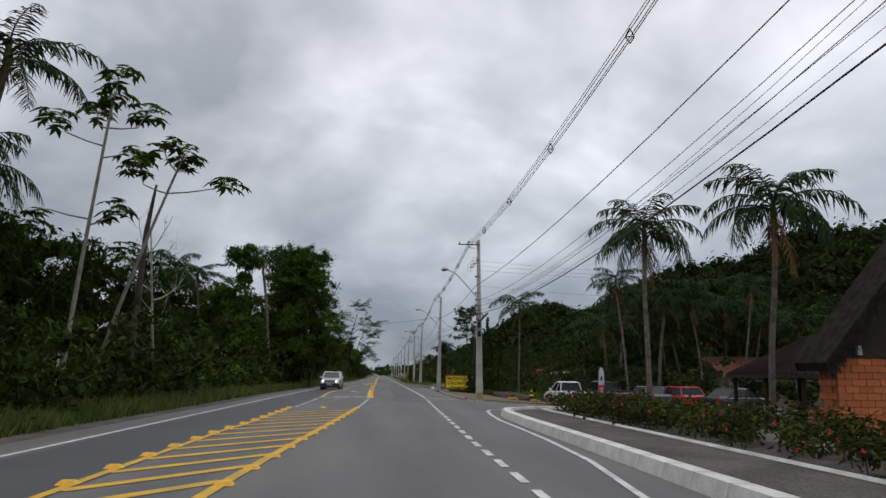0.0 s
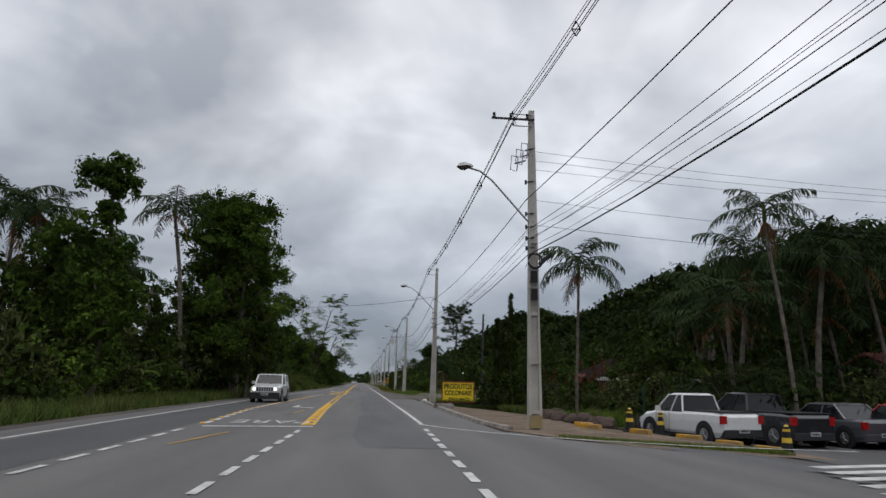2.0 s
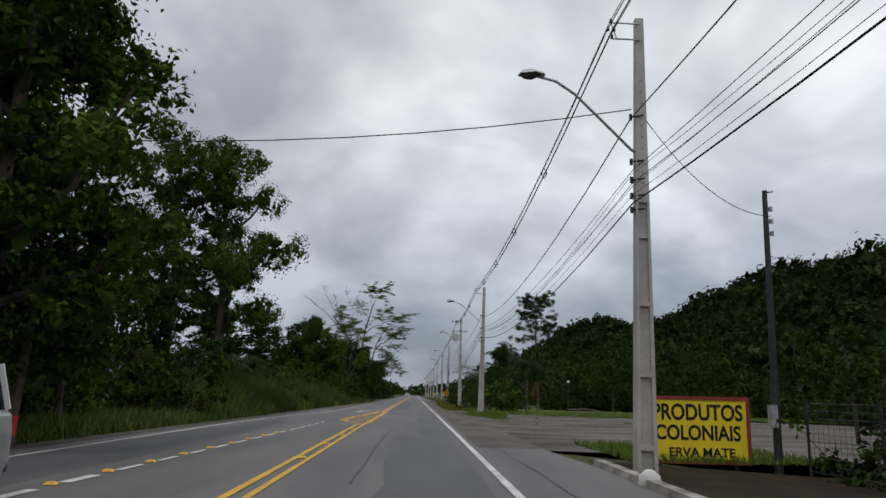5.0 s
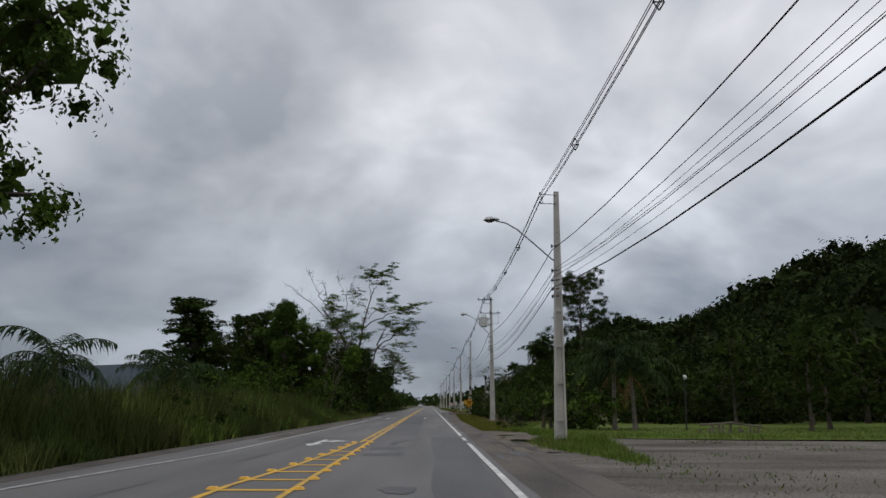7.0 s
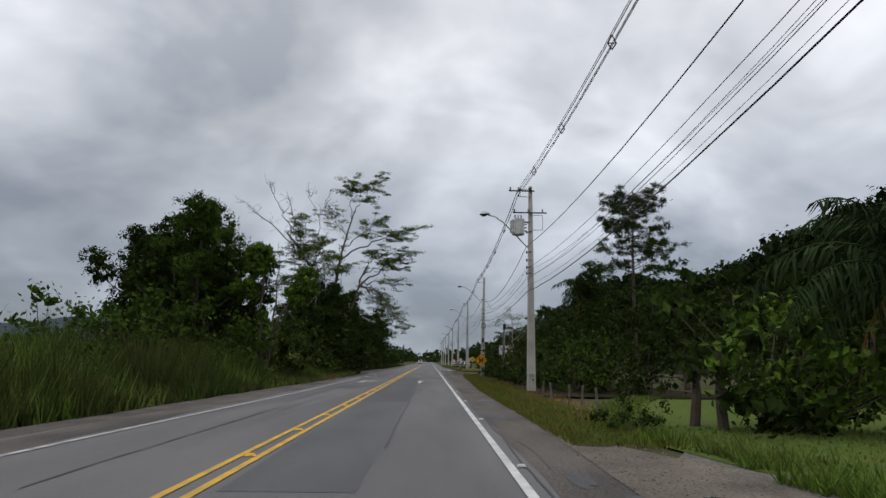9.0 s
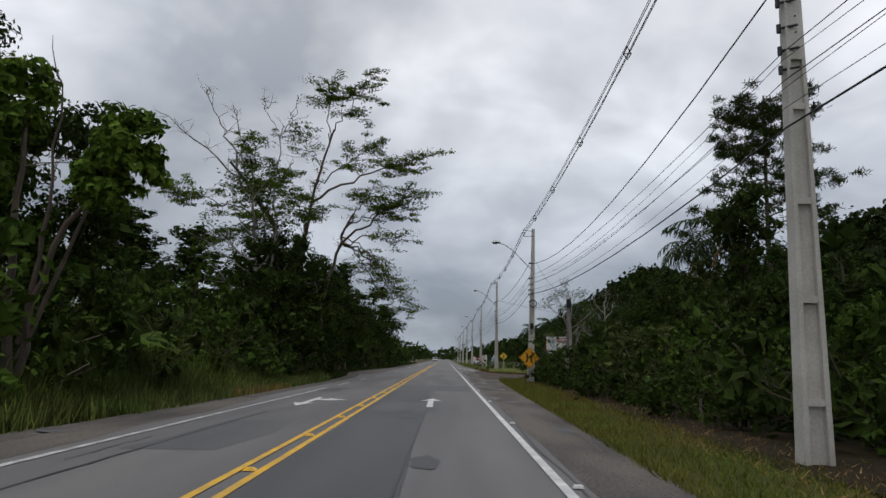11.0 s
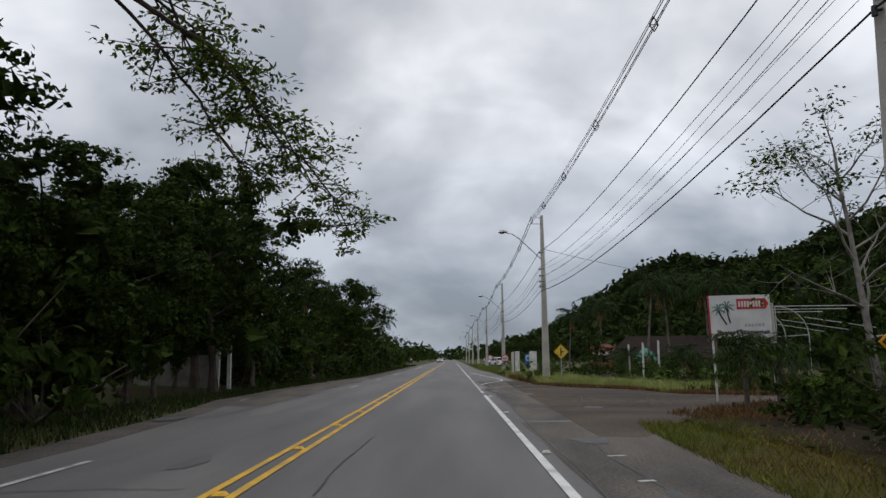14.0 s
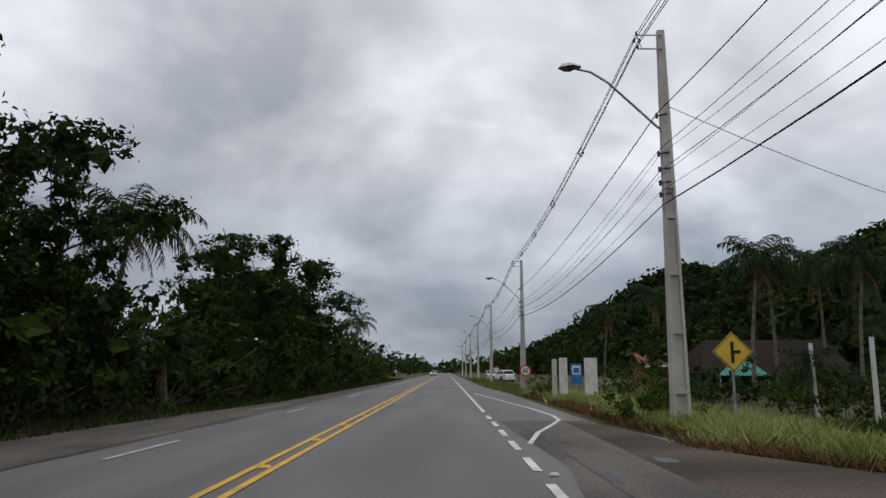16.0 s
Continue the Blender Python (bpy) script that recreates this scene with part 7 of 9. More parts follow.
for x, y in ((8.7, 192.6), (9.5, 193.6), (10.3, 194.4), (8.3, 194.4), (7.6, 192.4)):
    plant(B["b"], x, y, 0.48, z=-0.05)
for i in range(9):
    plant(B["c"], 8.3 + rp.uniform(0, 2.6), 196.2 + rp.uniform(0, 3.0), rp.uniform(0.28, 0.42), z=-0.05)
for x, y in ((7.9, 197.6), (9.4, 199.0), (12.5, 218), (14.0, 222), (11.5, 226)):
    plant(P["low"], x, y, 0.55, z=-0.1)
for x, y, s_ in ((10.4, 214.4, 0.4), (11.6, 215.8, 0.45), (9.6, 211.6, 0.34), (12.8, 213.4, 0.42), (13.6, 216.4, 0.45), (10.9, 217.8, 0.4), (15.0, 214.6, 0.45), (9.4, 216.6, 0.3)):
    plant(BAN, x, y, s_, z=-0.1)
# verge shrubs near the bus stop
for x, y, s in ((4.9, 221.3, 0.45), (5.6, 221.9, 0.4), (4.7, 239.5, 0.35), (5.3, 241.5, 0.4), (8.3, 236.5, 0.5)):
    plant(B["a"], x, y, s, z=-0.05)

# grasses
def band(x0, x1, y0, y1):
    return lambda r, n: (r.uniform(x0, x1, n), r.uniform(y0, y1, n))


def left_band(y0, y1, w0, w1):
    def f(r, n):
        y = r.uniform(y0, y1, n)
        return np.interp(y, [p[0] for p in LEFT], [p[1] for p in LEFT]) - w0 - r.uniform(0, 1, n) ** 1.2 * (w1 - w0), y
    return f


def right_band(y0, y1, w0, w1):
    def f(r, n):
        y = r.uniform(y0, y1, n)
        return np.interp(y, [p[0] for p in RIGHT], [p[1] for p in RIGHT]) + w0 + r.uniform(0, 1, n) ** 1.4 * (w1 - w0), y
    return f


grass("verge_grass", "unmown green grass along the verge", "grass_tall", 1, 46000, left_band(8, 108, 0.75, 4.2), lambda x, y, r: r.uniform(0.12, 0.5, len(x)) + 0.25 * (np.sin(y * 0.9) > 0.2), 0.035)
grass("verge_grass", "unmown green grass along the verge", "grass_tall", 2, 8000, left_band(158, 184, 0.7, 3.4), lambda x, y, r: r.uniform(0.12, 0.5, len(x)), 0.035)
# this strip takes the grass tone darkened for the trees' shade
grass("verge_grass", "grass strip under the trees, their shade put in its colour", "grass_shade", 21, 22000, left_band(184, 330, 0.9, 3.6), lambda x, y, r: r.uniform(0.06, 0.32, len(x)), 0.035)
grass("tall_grass", "bank of tall reedy grass beside the road", "grass_bank", 3, 78000, left_band(98, 186, 1.0, 7.5), lambda x, y, r: r.uniform(0.45, 1.0, len(x)) * np.interp(-x, [7.0, 8.2, 9.6, 11.0, 15], [0.35, 0.95, 2.1, 2.7, 2.5]) * (0.72 + 0.28 * np.sin(y * 0.63 + 1.3 * np.sin(x * 0.9)) + 0.2 * np.sin(y * 1.71 + x)), 0.05, 0.26)
grass("tall_grass", "yellow-green clumps of reedy grass on the bank", "grass_lush", 16, 20000, left_band(98, 186, 0.9, 6.5), lambda x, y, r: r.uniform(0.4, 1.0, len(x)) * np.interp(-x, [7.0, 8.2, 9.6, 11.0], [0.35, 0.9, 2.0, 2.6]) * (np.sin(y * 0.37 + 2 * np.sin(x * 0.5)) + 0.6 * np.sin(y * 1.3) > 0.35), 0.05, 0.3)
grass("dry_grass", "straw-coloured cut grass on the verge", "grass_dry", 4, 3000, left_band(165.5, 173.5, 0.7, 2.6), lambda x, y, r: r.uniform(0.08, 0.35, len(x)), 0.04)
grass("verge_grass", "short green grass on the verge", "grass_verge", 5, 42000, right_band(128.5, 193, -0.12, 1.95), lambda x, y, r: r.uniform(0.06, 0.2, len(x)), 0.018, 0.6)
grass("dry_grass", "cut straw lying on the verge", "grass_dry", 6, 6500, right_band(134, 192, 1.3, 3.0), lambda x, y, r: r.uniform(0.04, 0.14, len(x)), 0.03, 1.2)
grass("field_grass", "lush green field grass", "grass_lush", 7, 26000, band(4.0, 34, 115, 133), lambda x, y, r: r.uniform(0.08, 0.28, len(x)) * (y > np.interp(x, [4, 7, 12, 18, 27, 37], [129, 121.4, 119.4, 118.4, 116.5, 113]) + 0.35 * np.sin(x * 2.3)) * (x > np.interp(y, [119, 126, 131], [4.3, 4.4, 4.1])) * np.interp(y - np.interp(x, [4, 7, 12, 37], [129, 121.4, 119.4, 113]), [0, 1.2, 2.6, 3.2], [1.5, 0.9, 0.45, 0.3]), 0.03, 0.5)
def wedge(r, n):
    y = 108 + 11.8 * r.uniform(0, 1, n) ** 0.7
    a, b = np.interp(y, [108, 110.3, 113.7, 116.8, 119.8], [4.5, 4.4, 3.4, 3.25, 4.0]), np.interp(y, [108, 111.4, 113, 114.7, 119.8], [4.8, 5.3, 5.5, 5.8, 6.4])
    return a + (b - a) * r.uniform(0, 1, n) + r.normal(size=n) * 0.12, y


grass("verge_grass", "clumps of green grass round the pole and yard edge", "grass_lush", 8, 8500, wedge, lambda x, y, r: r.uniform(0.06, 0.3, len(x)) * (0.75 + 0.4 * np.sin(y * 1.9 + x * 1.3)) * np.interp(y, [108, 113, 116], [0.45, 0.8, 1.25]), 0.026, 0.5)
yard_c = np.random.RandomState(8).uniform((4.2, 99), (22, 117.6), (34, 2))
grass("verge_grass", "scattered low weeds growing through the gravel", "grass_tall", 22, 1900, lambda r, n: (lambda k: (yard_c[k, 0] + r.normal(size=n) * 0.5, yard_c[k, 1] + 0.6 * r.normal(size=n)))(r.randint(0, 34, n)), lambda x, y, r: r.uniform(0.02, 0.1, len(x)), 0.03, 0.7)
grass("verge_grass", "ragged tufts of grass along the edge of the dirt", "grass_lush", 23, 5200, lambda r, n: (lambda q: (4.0 + 0.35 * np.sin(q * 0.9) + r.gamma(1.3, 0.35, n) + np.interp(q, [119, 122, 126], [0, 1.5, 0.2]), q))(r.uniform(118, 130, n)), lambda x, y, r: r.uniform(0.05, 0.34, len(x)) * (np.sin(y * 2.1 + x) > -0.5), 0.03, 0.5)
grass("verge_grass", "ragged grass where the lawn meets the verge", "grass_lush", 24, 4200, lambda r, n: (lambda q: (np.interp(q, [129, 132, 140, 147], [4.1, 4.4, 6.2, 9.0]) + r.normal(size=n) * 0.4, q))(r.uniform(129, 147, n)), lambda x, y, r: r.uniform(0.05, 0.25, len(x)) * (0.7 + 0.4 * np.sin(y * 2.3)), 0.03, 0.5)
grass("dry_grass", "reddish dry grass at the foot of the verge", "litter", 9, 7000, right_band(214.5, 242, 0.5, 1.6), lambda x, y, r: r.uniform(0.05, 0.25, len(x)), 0.04, 0.6)
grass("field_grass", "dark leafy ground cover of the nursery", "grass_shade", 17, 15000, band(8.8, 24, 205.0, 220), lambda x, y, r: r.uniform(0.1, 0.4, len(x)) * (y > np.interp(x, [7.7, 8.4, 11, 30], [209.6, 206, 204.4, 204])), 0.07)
grass("dry_grass", "reddish dry litter along the edge of the plants", "litter", 18, 12000, lambda r, n: (lambda x: (x, np.interp(x, [4.1, 5.5, 7.7, 8.4, 11, 30], [215.2, 212.4, 209.0, 205.1, 203.4, 203.1]) + r.uniform(0, 1.3, n)))(r.uniform(4.1, 16, n)), lambda x, y, r: r.uniform(0.04, 0.2, len(x)), 0.04, 0.7)
for i in range(16):
    x = rp.uniform(8.4, 22)
    plant(B[rp.choice("abcd")], x, rp.uniform(207 if x > 9 else 211, 216), rp.uniform(0.25, 0.5), z=-0.1)
def tufts(seed, n_c, y0, y1, w0, w1, spread):
    rc = np.random.RandomState(seed)
    cy = rc.uniform(y0, y1, n_c)
    cx = np.interp(cy, [206, 209.3, 212.5, 215, 246], [8.6, 7.9, 5.8, 4.7, 4.3]) + rc.uniform(w0, w1, n_c)

    def f(r, n):
        k = r.randint(0, n_c, n)
        return cx[k] + r.normal(size=n) * spread, cy[k] + r.normal(size=n) * spread * 1.4
    return f


grass("tufted_grass", "soft pale-green tufted grass on a low mound", "grass_pale", 10, 30000, tufts(61, 80, 206.5, 244, 0.2, 2.4, 0.26), lambda x, y, r: r.uniform(0.2, 0.5, len(x)), 0.028, 0.7)
grass("verge_grass", "green grass between the pale tufts", "grass_lush", 20, 5000, tufts(62, 90, 206.5, 245, 1.8, 5.0, 0.4), lambda x, y, r: r.uniform(0.06, 0.2, len(x)), 0.04, 0.5)
grass("dry_grass", "brown dry grass beside the driveway", "litter", 11, 4200, band(5.2, 9.5, 193.0, 199.8), lambda x, y, r: r.uniform(0.04, 0.17, len(x)) * (y < 196 + (x - 5.2) * 0.95), 0.04)
grass("verge_grass", "green grass strip on the island tip", "grass_lush", 12, 4500, lambda r, n: (lambda x: (x, 34.75 + 0.14 * (x - 4) + r.uniform(0.0, 0.75, n)))(r.uniform(3.6, 9.2, n)), lambda x, y, r: r.uniform(0.04, 0.14, len(x)), 0.02)
grass("verge_grass", "green grass strip in front of the pavement", "grass_lush", 13, 4500, lambda r, n: (lambda x: (x, 46.7 - 0.42 * (x - 4) + r.uniform(0.0, 0.9, n)))(r.uniform(4.2, 9.0, n)), lambda x, y, r: r.uniform(0.04, 0.14, len(x)), 0.02, z=lambda x, y: -0.06 - 0.03 * (x - 4))
grass("verge_grass", "green grass strip beside the gravel yard", "grass_lush", 14, 5000, band(4.4, 9.0, 81, 87), lambda x, y, r: r.uniform(0.05, 0.22, len(x)), 0.03)
grass("verge_grass", "sparse grass along the far verge", "grass", 15, 9000, right_band(242, 330, 0.3, 3.5), lambda x, y, r: r.uniform(0.1, 0.4, len(x)), 0.05)

# forest canopy on the hill and far woods along the horizon
r = np.random.RandomState(77)
g = Geo()
cnt = 0
for _ in range(6200):
    y = r.uniform(-20, 900) if r.uniform() < 0.8 else r.uniform(600, 1600)
    x = 36 + 130 * r.uniform() ** 0.8
    z = hill_z(x, y)
    rad_ = r.uniform(1.8, 4.6) * (1.5 if y > 500 else 1.0)
    n, fz = (32, 0.36) if y < 330 else (22, 0.52) if y < 450 else (10, 0.75)
    hh = r.uniform(0.4, 1.5)
    clump(r, g, np.array((x, y, z + rad_ * hh)), rad_, n, fz * rad_ * 0.8, fz * rad_ * 0.5, r.uniform(0.7, 1.1), 0.2, 0.64)
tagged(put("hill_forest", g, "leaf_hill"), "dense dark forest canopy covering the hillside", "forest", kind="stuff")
g = Geo()
for _ in range(900):
    x, y = r.uniform(-420, 300), r.uniform(520, 1150)
    if abs(x + 2) < 9 and y < 700:
        continue
    rad_ = r.uniform(2.5, 5.0)
    n = 18
    d = rand_dirs(r, n, 0.3)
    p = np.array((x, y, rad_ * 1.1)) + d * rad_ * np.array((1, 1, 1.1))
    g.quads(leaf_quads(p, rand_dirs(r, n), d, rad_ * r.uniform(0.6, 1.1, n), rad_ * r.uniform(0.4, 0.8, n)))
tagged(put("far_woods", g, "leaf_dark"), "low dark woods along the horizon", "forest", kind="stuff")


# ---- more materials for things ----
M.update({
    "sign_yellow": material("sign_yellow", (0.92, 0.70, 0.03), 0.6, spots=(0.85, 0.63, 0.03), scale=3, fine=40),
    "sign_amber": material("sign_amber", (0.72, 0.33, 0.01), 0.5, spots=(0.64, 0.28, 0.01), scale=3, fine=40),
    "sign_lemon": material("sign_lemon", (0.70, 0.47, 0.05), 0.5, spots=(0.62, 0.40, 0.05), scale=3, fine=40),
    "sign_black": material("sign_black", (0.015, 0.015, 0.015), 0.6, fine=40),
    "sign_red": material("sign_red", (0.50, 0.03, 0.04), 0.6, spots=(0.42, 0.03, 0.04), fine=40),
    "sign_white": material("sign_white", (0.66, 0.67, 0.66), 0.6, spots=(0.55, 0.56, 0.55), scale=2, fine=30),
    "sign_blue": material("sign_blue", (0.03, 0.16, 0.45), 0.5, fine=40),
    "sign_back": material("sign_frame_red", (0.30, 0.05, 0.04), 0.7, fine=40),
    "palm_print": material("printed_green_grey", (0.16, 0.24, 0.22), 0.6, fine=40),
    "brick": material("orange_brick", (0.50, 0.15, 0.055), 0.85, spots=(0.36, 0.10, 0.045), scale=3, fine=25, bump=0.4, rnd=0.16),
    "mortar": material("mortar", (0.25, 0.14, 0.09), 0.95, fine=30),
    "thatch": material("dark_thatch", (0.03, 0.025, 0.021), 0.95, spots=(0.016, 0.014, 0.012), scale=4, fine=30, bump=0.7, spec=0.04),
    "dark_wood": material("dark_wood", (0.036, 0.024, 0.018), 0.85, spots=(0.03, 0.02, 0.016), scale=3, fine=30, bump=0.3),
    "grey_wood": material("weathered_wood", (0.16, 0.135, 0.11), 0.9, spots=(0.09, 0.075, 0.06), scale=4, fine=25, bump=0.5, rnd=0.15),
    "roof_tile": material("clay_roof_tile", (0.20, 0.075, 0.055), 0.85, spots=(0.12, 0.05, 0.04), scale=2, fine=20, bump=0.3, rnd=0.2),
    "roof_dark": material("dark_roof_tile", (0.026, 0.018, 0.015), 0.9, spots=(0.017, 0.013, 0.012), scale=2, fine=20, bump=0.3, rnd=0.2, spec=0.08),
    "plaster": material("cream_plaster", (0.42, 0.36, 0.28), 0.9, spots=(0.33, 0.28, 0.22), scale=1.2, fine=25, bump=0.2),
    "pink_plaster": material("pink_plaster", (0.44, 0.28, 0.25), 0.9, spots=(0.34, 0.21, 0.19), scale=1.0, fine=25, bump=0.2),
    "orange_plaster": material("orange_plaster", (0.30, 0.085, 0.045), 0.9, spots=(0.22, 0.07, 0.04), fine=25),
    "white_wall": material("white_paint_post", (0.66, 0.66, 0.64), 0.8, spots=(0.48, 0.47, 0.44), scale=2.5, amount=0.4, fine=25),
    "teal": material("teal_tarpaulin", (0.10, 0.32, 0.27), 0.7, spots=(0.08, 0.26, 0.22), scale=2, fine=20),
    "stone": material("brown_stone", (0.085, 0.058, 0.048), 0.9, spots=(0.05, 0.036, 0.032), scale=2.5, fine=18, bump=0.6, rnd=0.2),
    "kerb_yellow": material("yellow_kerb_paint", (0.50, 0.27, 0.03), 0.8, spots=(0.25, 0.17, 0.08), scale=3, fine=25, rnd=0.15),
    "flower": material("red_petals", (0.48, 0.035, 0.03), 0.6, spots=(0.36, 0.04, 0.03), fine=30, rnd=0.15, island=True),
    "banner_red": material("banner_red", (0.55, 0.02, 0.06), 0.7, spots=(0.45, 0.02, 0.05), fine=20),
    "glass": material("dark_car_glass", (0.012, 0.014, 0.016), 0.08, spec=0.3),
    "tyre": material("tyre", (0.02, 0.02, 0.02), 0.85, fine=50),
    "rim": material("alloy_rim", (0.30, 0.30, 0.31), 0.4, 0.7),
    "plastic": material("black_plastic", (0.03, 0.03, 0.032), 0.65, fine=50),
    "tail": material("tail_light_red", (0.40, 0.012, 0.012), 0.25, spec=0.5),
    "car_white": material("car_white_paint", (0.68, 0.69, 0.70), 0.35, spec=0.5, clear=0.5, amount=0.1),
    "fence_green": material("green_fence_paint", (0.012, 0.05, 0.03), 0.5, spots=(0.01, 0.03, 0.02), scale=9),
    "rust_red": material("rusty_red_tank", (0.16, 0.045, 0.03), 0.8, spots=(0.09, 0.03, 0.022), scale=2.0, fine=20, bump=0.3),
    "car_pearl": material("car_pearl_paint", (0.62, 0.63, 0.64), 0.35, 0.2, spec=0.5, clear=0.5, amount=0.1),
    "car_silver": material("car_silver_paint", (0.42, 0.44, 0.46), 0.35, 0.35, spec=0.5, clear=0.5, amount=0.1),
    "car_black": material("car_black_paint", (0.02, 0.021, 0.024), 0.25, spec=0.5, clear=0.6, amount=0.1),
    "car_grey": material("car_dark_grey_paint", (0.06, 0.065, 0.075), 0.3, spec=0.5, clear=0.5, amount=0.1),
    "car_red": material("car_red_paint", (0.36, 0.014, 0.022), 0.3, spec=0.5, clear=0.6, amount=0.1),
    "plate": material("number_plate", (0.55, 0.56, 0.57), 0.5),
})
lampm = bpy.data.materials.new("lit_headlamp")
lampm.use_nodes = True
lampm.node_tree.nodes["Principled BSDF"].inputs["Emission Color"].default_value = (1.0, 0.93, 0.8, 1)
lampm.node_tree.nodes["Principled BSDF"].inputs["Emission Strength"].default_value = 2.2
M["headlamp_lit"] = lampm
M["headlamp"] = material("headlamp_glass", (0.45, 0.46, 0.47), 0.15, spec=0.6)


# ---- vehicles ----
def loft(st, sides=3):
    """A closed skin through stations (y, half width, z low, z high), with rounded shoulders."""
    gg = Geo()
    v = []
    for y, w, a, b in st:
        d = b - a
        ring = [(-w * 0.9, a), (-w, a + d * 0.22), (-w, a + d * 0.62), (-w * 0.965, a + d * 0.88), (-w * 0.84, b), (w * 0.84, b), (w * 0.965, a + d * 0.88), (w, a + d * 0.62), (w, a + d * 0.22), (w * 0.9, a)]
        v += [(x, y, z) for x, z in ring]
    k = 10
    f = [(i * k + j, i * k + (j + 1) % k, (i + 1) * k + (j + 1) % k, (i + 1) * k + j) for i in range(len(st) - 1) for j in range(k)]
    f += [tuple(range(k))[::-1], tuple((len(st) - 1) * k + j for j in range(k))]
    return gg.add(v, f)


def vehicle(name, label, at, paint, L, W, H, belt, hood, deck, cab, roof, wheel=0.33, bed=None, lit=False, rack=False, square=False, slots=0):
    """A car facing +y. cab: rear and front foot of the cabin; roof: rear and front end of the roof."""
    c = root(name, label, name.replace("_", " "), at=at)
    hw = W / 2
    f = 0.97 if square else 0.88
    st = [(-L / 2, hw * 0.86, 0.36, deck * 0.86), (-L / 2 + 0.12, hw * 0.95, 0.24, deck * 0.98), (-L / 2 + 0.5, hw, 0.22, deck), (cab[0], hw, 0.22, belt if bed is None else deck), (cab[0] + 0.25, hw, 0.22, belt), (cab[1], hw, 0.22, belt), (cab[1] + 0.15, hw, 0.22, hood + 0.03), (L / 2 - 0.45, hw * 0.98, 0.22, hood * 0.97), (L / 2 - 0.12, hw * f, 0.24, hood * (0.93 if square else 0.82)), (L / 2, hw * (f - 0.08), 0.34, hood * (0.88 if square else 0.7))]
    body = put("body", loft(st), paint, c, bevel=0.012)
    rw = hw * (0.79 if square else 0.74)
    # glasshouse with pillars and roof
    g1 = Geo()
    y0, y1, r0, r1 = cab[0] + 0.04, cab[1] - 0.02, roof[0], roof[1]
    z0, z1 = belt - 0.03, H - 0.05
    q = hw * 0.9
    low = [(-q, y0), (q, y0), (q, y1), (-q, y1)]
    top = [(-rw, r0), (rw, r0), (rw, r1), (-rw, r1)]
    g1.add([(x, y, z0) for x, y in low] + [(x, y, z1) for x, y in top], [(0, 1, 5, 4), (1, 2, 6, 5), (2, 3, 7, 6), (3, 0, 4, 7), (4, 5, 6, 7)])
    put("glazing", g1, "glass", c)
    put("roof", Geo().add([(-rw - 0.03, r0 - 0.05, H - 0.07), (rw + 0.03, r0 - 0.05, H - 0.07), (rw + 0.03, r1 + 0.06, H - 0.07), (-rw - 0.03, r1 + 0.06, H - 0.07), (-rw * 0.9, r0 + 0.1, H), (rw * 0.9, r0 + 0.1, H), (rw * 0.9, r1 - 0.15, H), (-rw * 0.9, r1 - 0.15, H)],
        [(3, 2, 1, 0), (4, 5, 6, 7), (0, 1, 5, 4), (1, 2, 6, 5), (2, 3, 7, 6), (3, 0, 4, 7)]), paint, c, bevel=0.02)
    for s in (-1, 1):
        for yl, yt in ((y0, r0), (y1, r1), ((y0 + y1) / 2 - 0.1, (r0 + r1) / 2 - 0.1)):
            put("pillar", Geo().tube([(s * (q + 0.005), yl, z0), (s * (rw + 0.012), yt, z1)], 0.045 if square else 0.035, 5), paint, c)
        m = put("mirror", Geo().box(s * (hw + 0.02), s * (hw + 0.19), y1 - 0.42, y1 - 0.3, belt - 0.02, belt + 0.14, 0.85), paint, c)
        dr = Geo()
        for yd in ((y0 + y1) / 2 - 0.1, y1 - 0.12):
            dr.box(s * hw * 0.992, s * (hw + 0.003), yd - 0.006, yd + 0.006, 0.32, belt - 0.06)
        put("door_gap", dr, "plastic", c)
        put("door_handle", Geo().box(s * hw * 0.99, s * (hw + 0.02), (y0 + y1) / 2 + 0.0, (y0 + y1) / 2 + 0.16, belt - 0.2, belt - 0.16), "plastic" if square else paint, c)
        put("sill", Geo().box(s * hw * 0.9, s * (hw + 0.012), -L / 2 + 0.75, L / 2 - 0.75, 0.2, 0.3), "plastic", c)
        # rear lamps
        put("tail_lamp", Geo().box(s * hw * 0.72, s * (hw * 0.97), -L / 2 - 0.004, -L / 2 + 0.09, deck * 0.66, deck * 0.9), "tail", c)
        if square:
            put("headlamp", Geo().tube([(s * hw * 0.68, L / 2 - 0.06, hood * 0.77), (s * hw * 0.68, L / 2 + 0.02, hood * 0.77)], 0.085, 16), "headlamp_lit" if lit else "headlamp", c)
        else:
            put("headlamp", Geo().box(s * hw * 0.5, s * hw * 0.86, L / 2 - 0.2, L / 2 - 0.02, hood * 0.6, hood * 0.78, 0.8), "headlamp", c)
    bw = hw * (0.985 if square else 0.88)
    put("front_bumper", Geo().box(-bw, bw, L / 2 - 0.2, L / 2 + 0.05, 0.2, 0.56 if square else 0.52, 0.97), "plastic", c, bevel=0.03)
    put("rear_bumper", Geo().box(-hw * 0.9, hw * 0.9, -L / 2 - 0.05, -L / 2 + 0.2, 0.26, 0.5, 0.97), "plastic" if square or bed else paint, c, bevel=0.03)
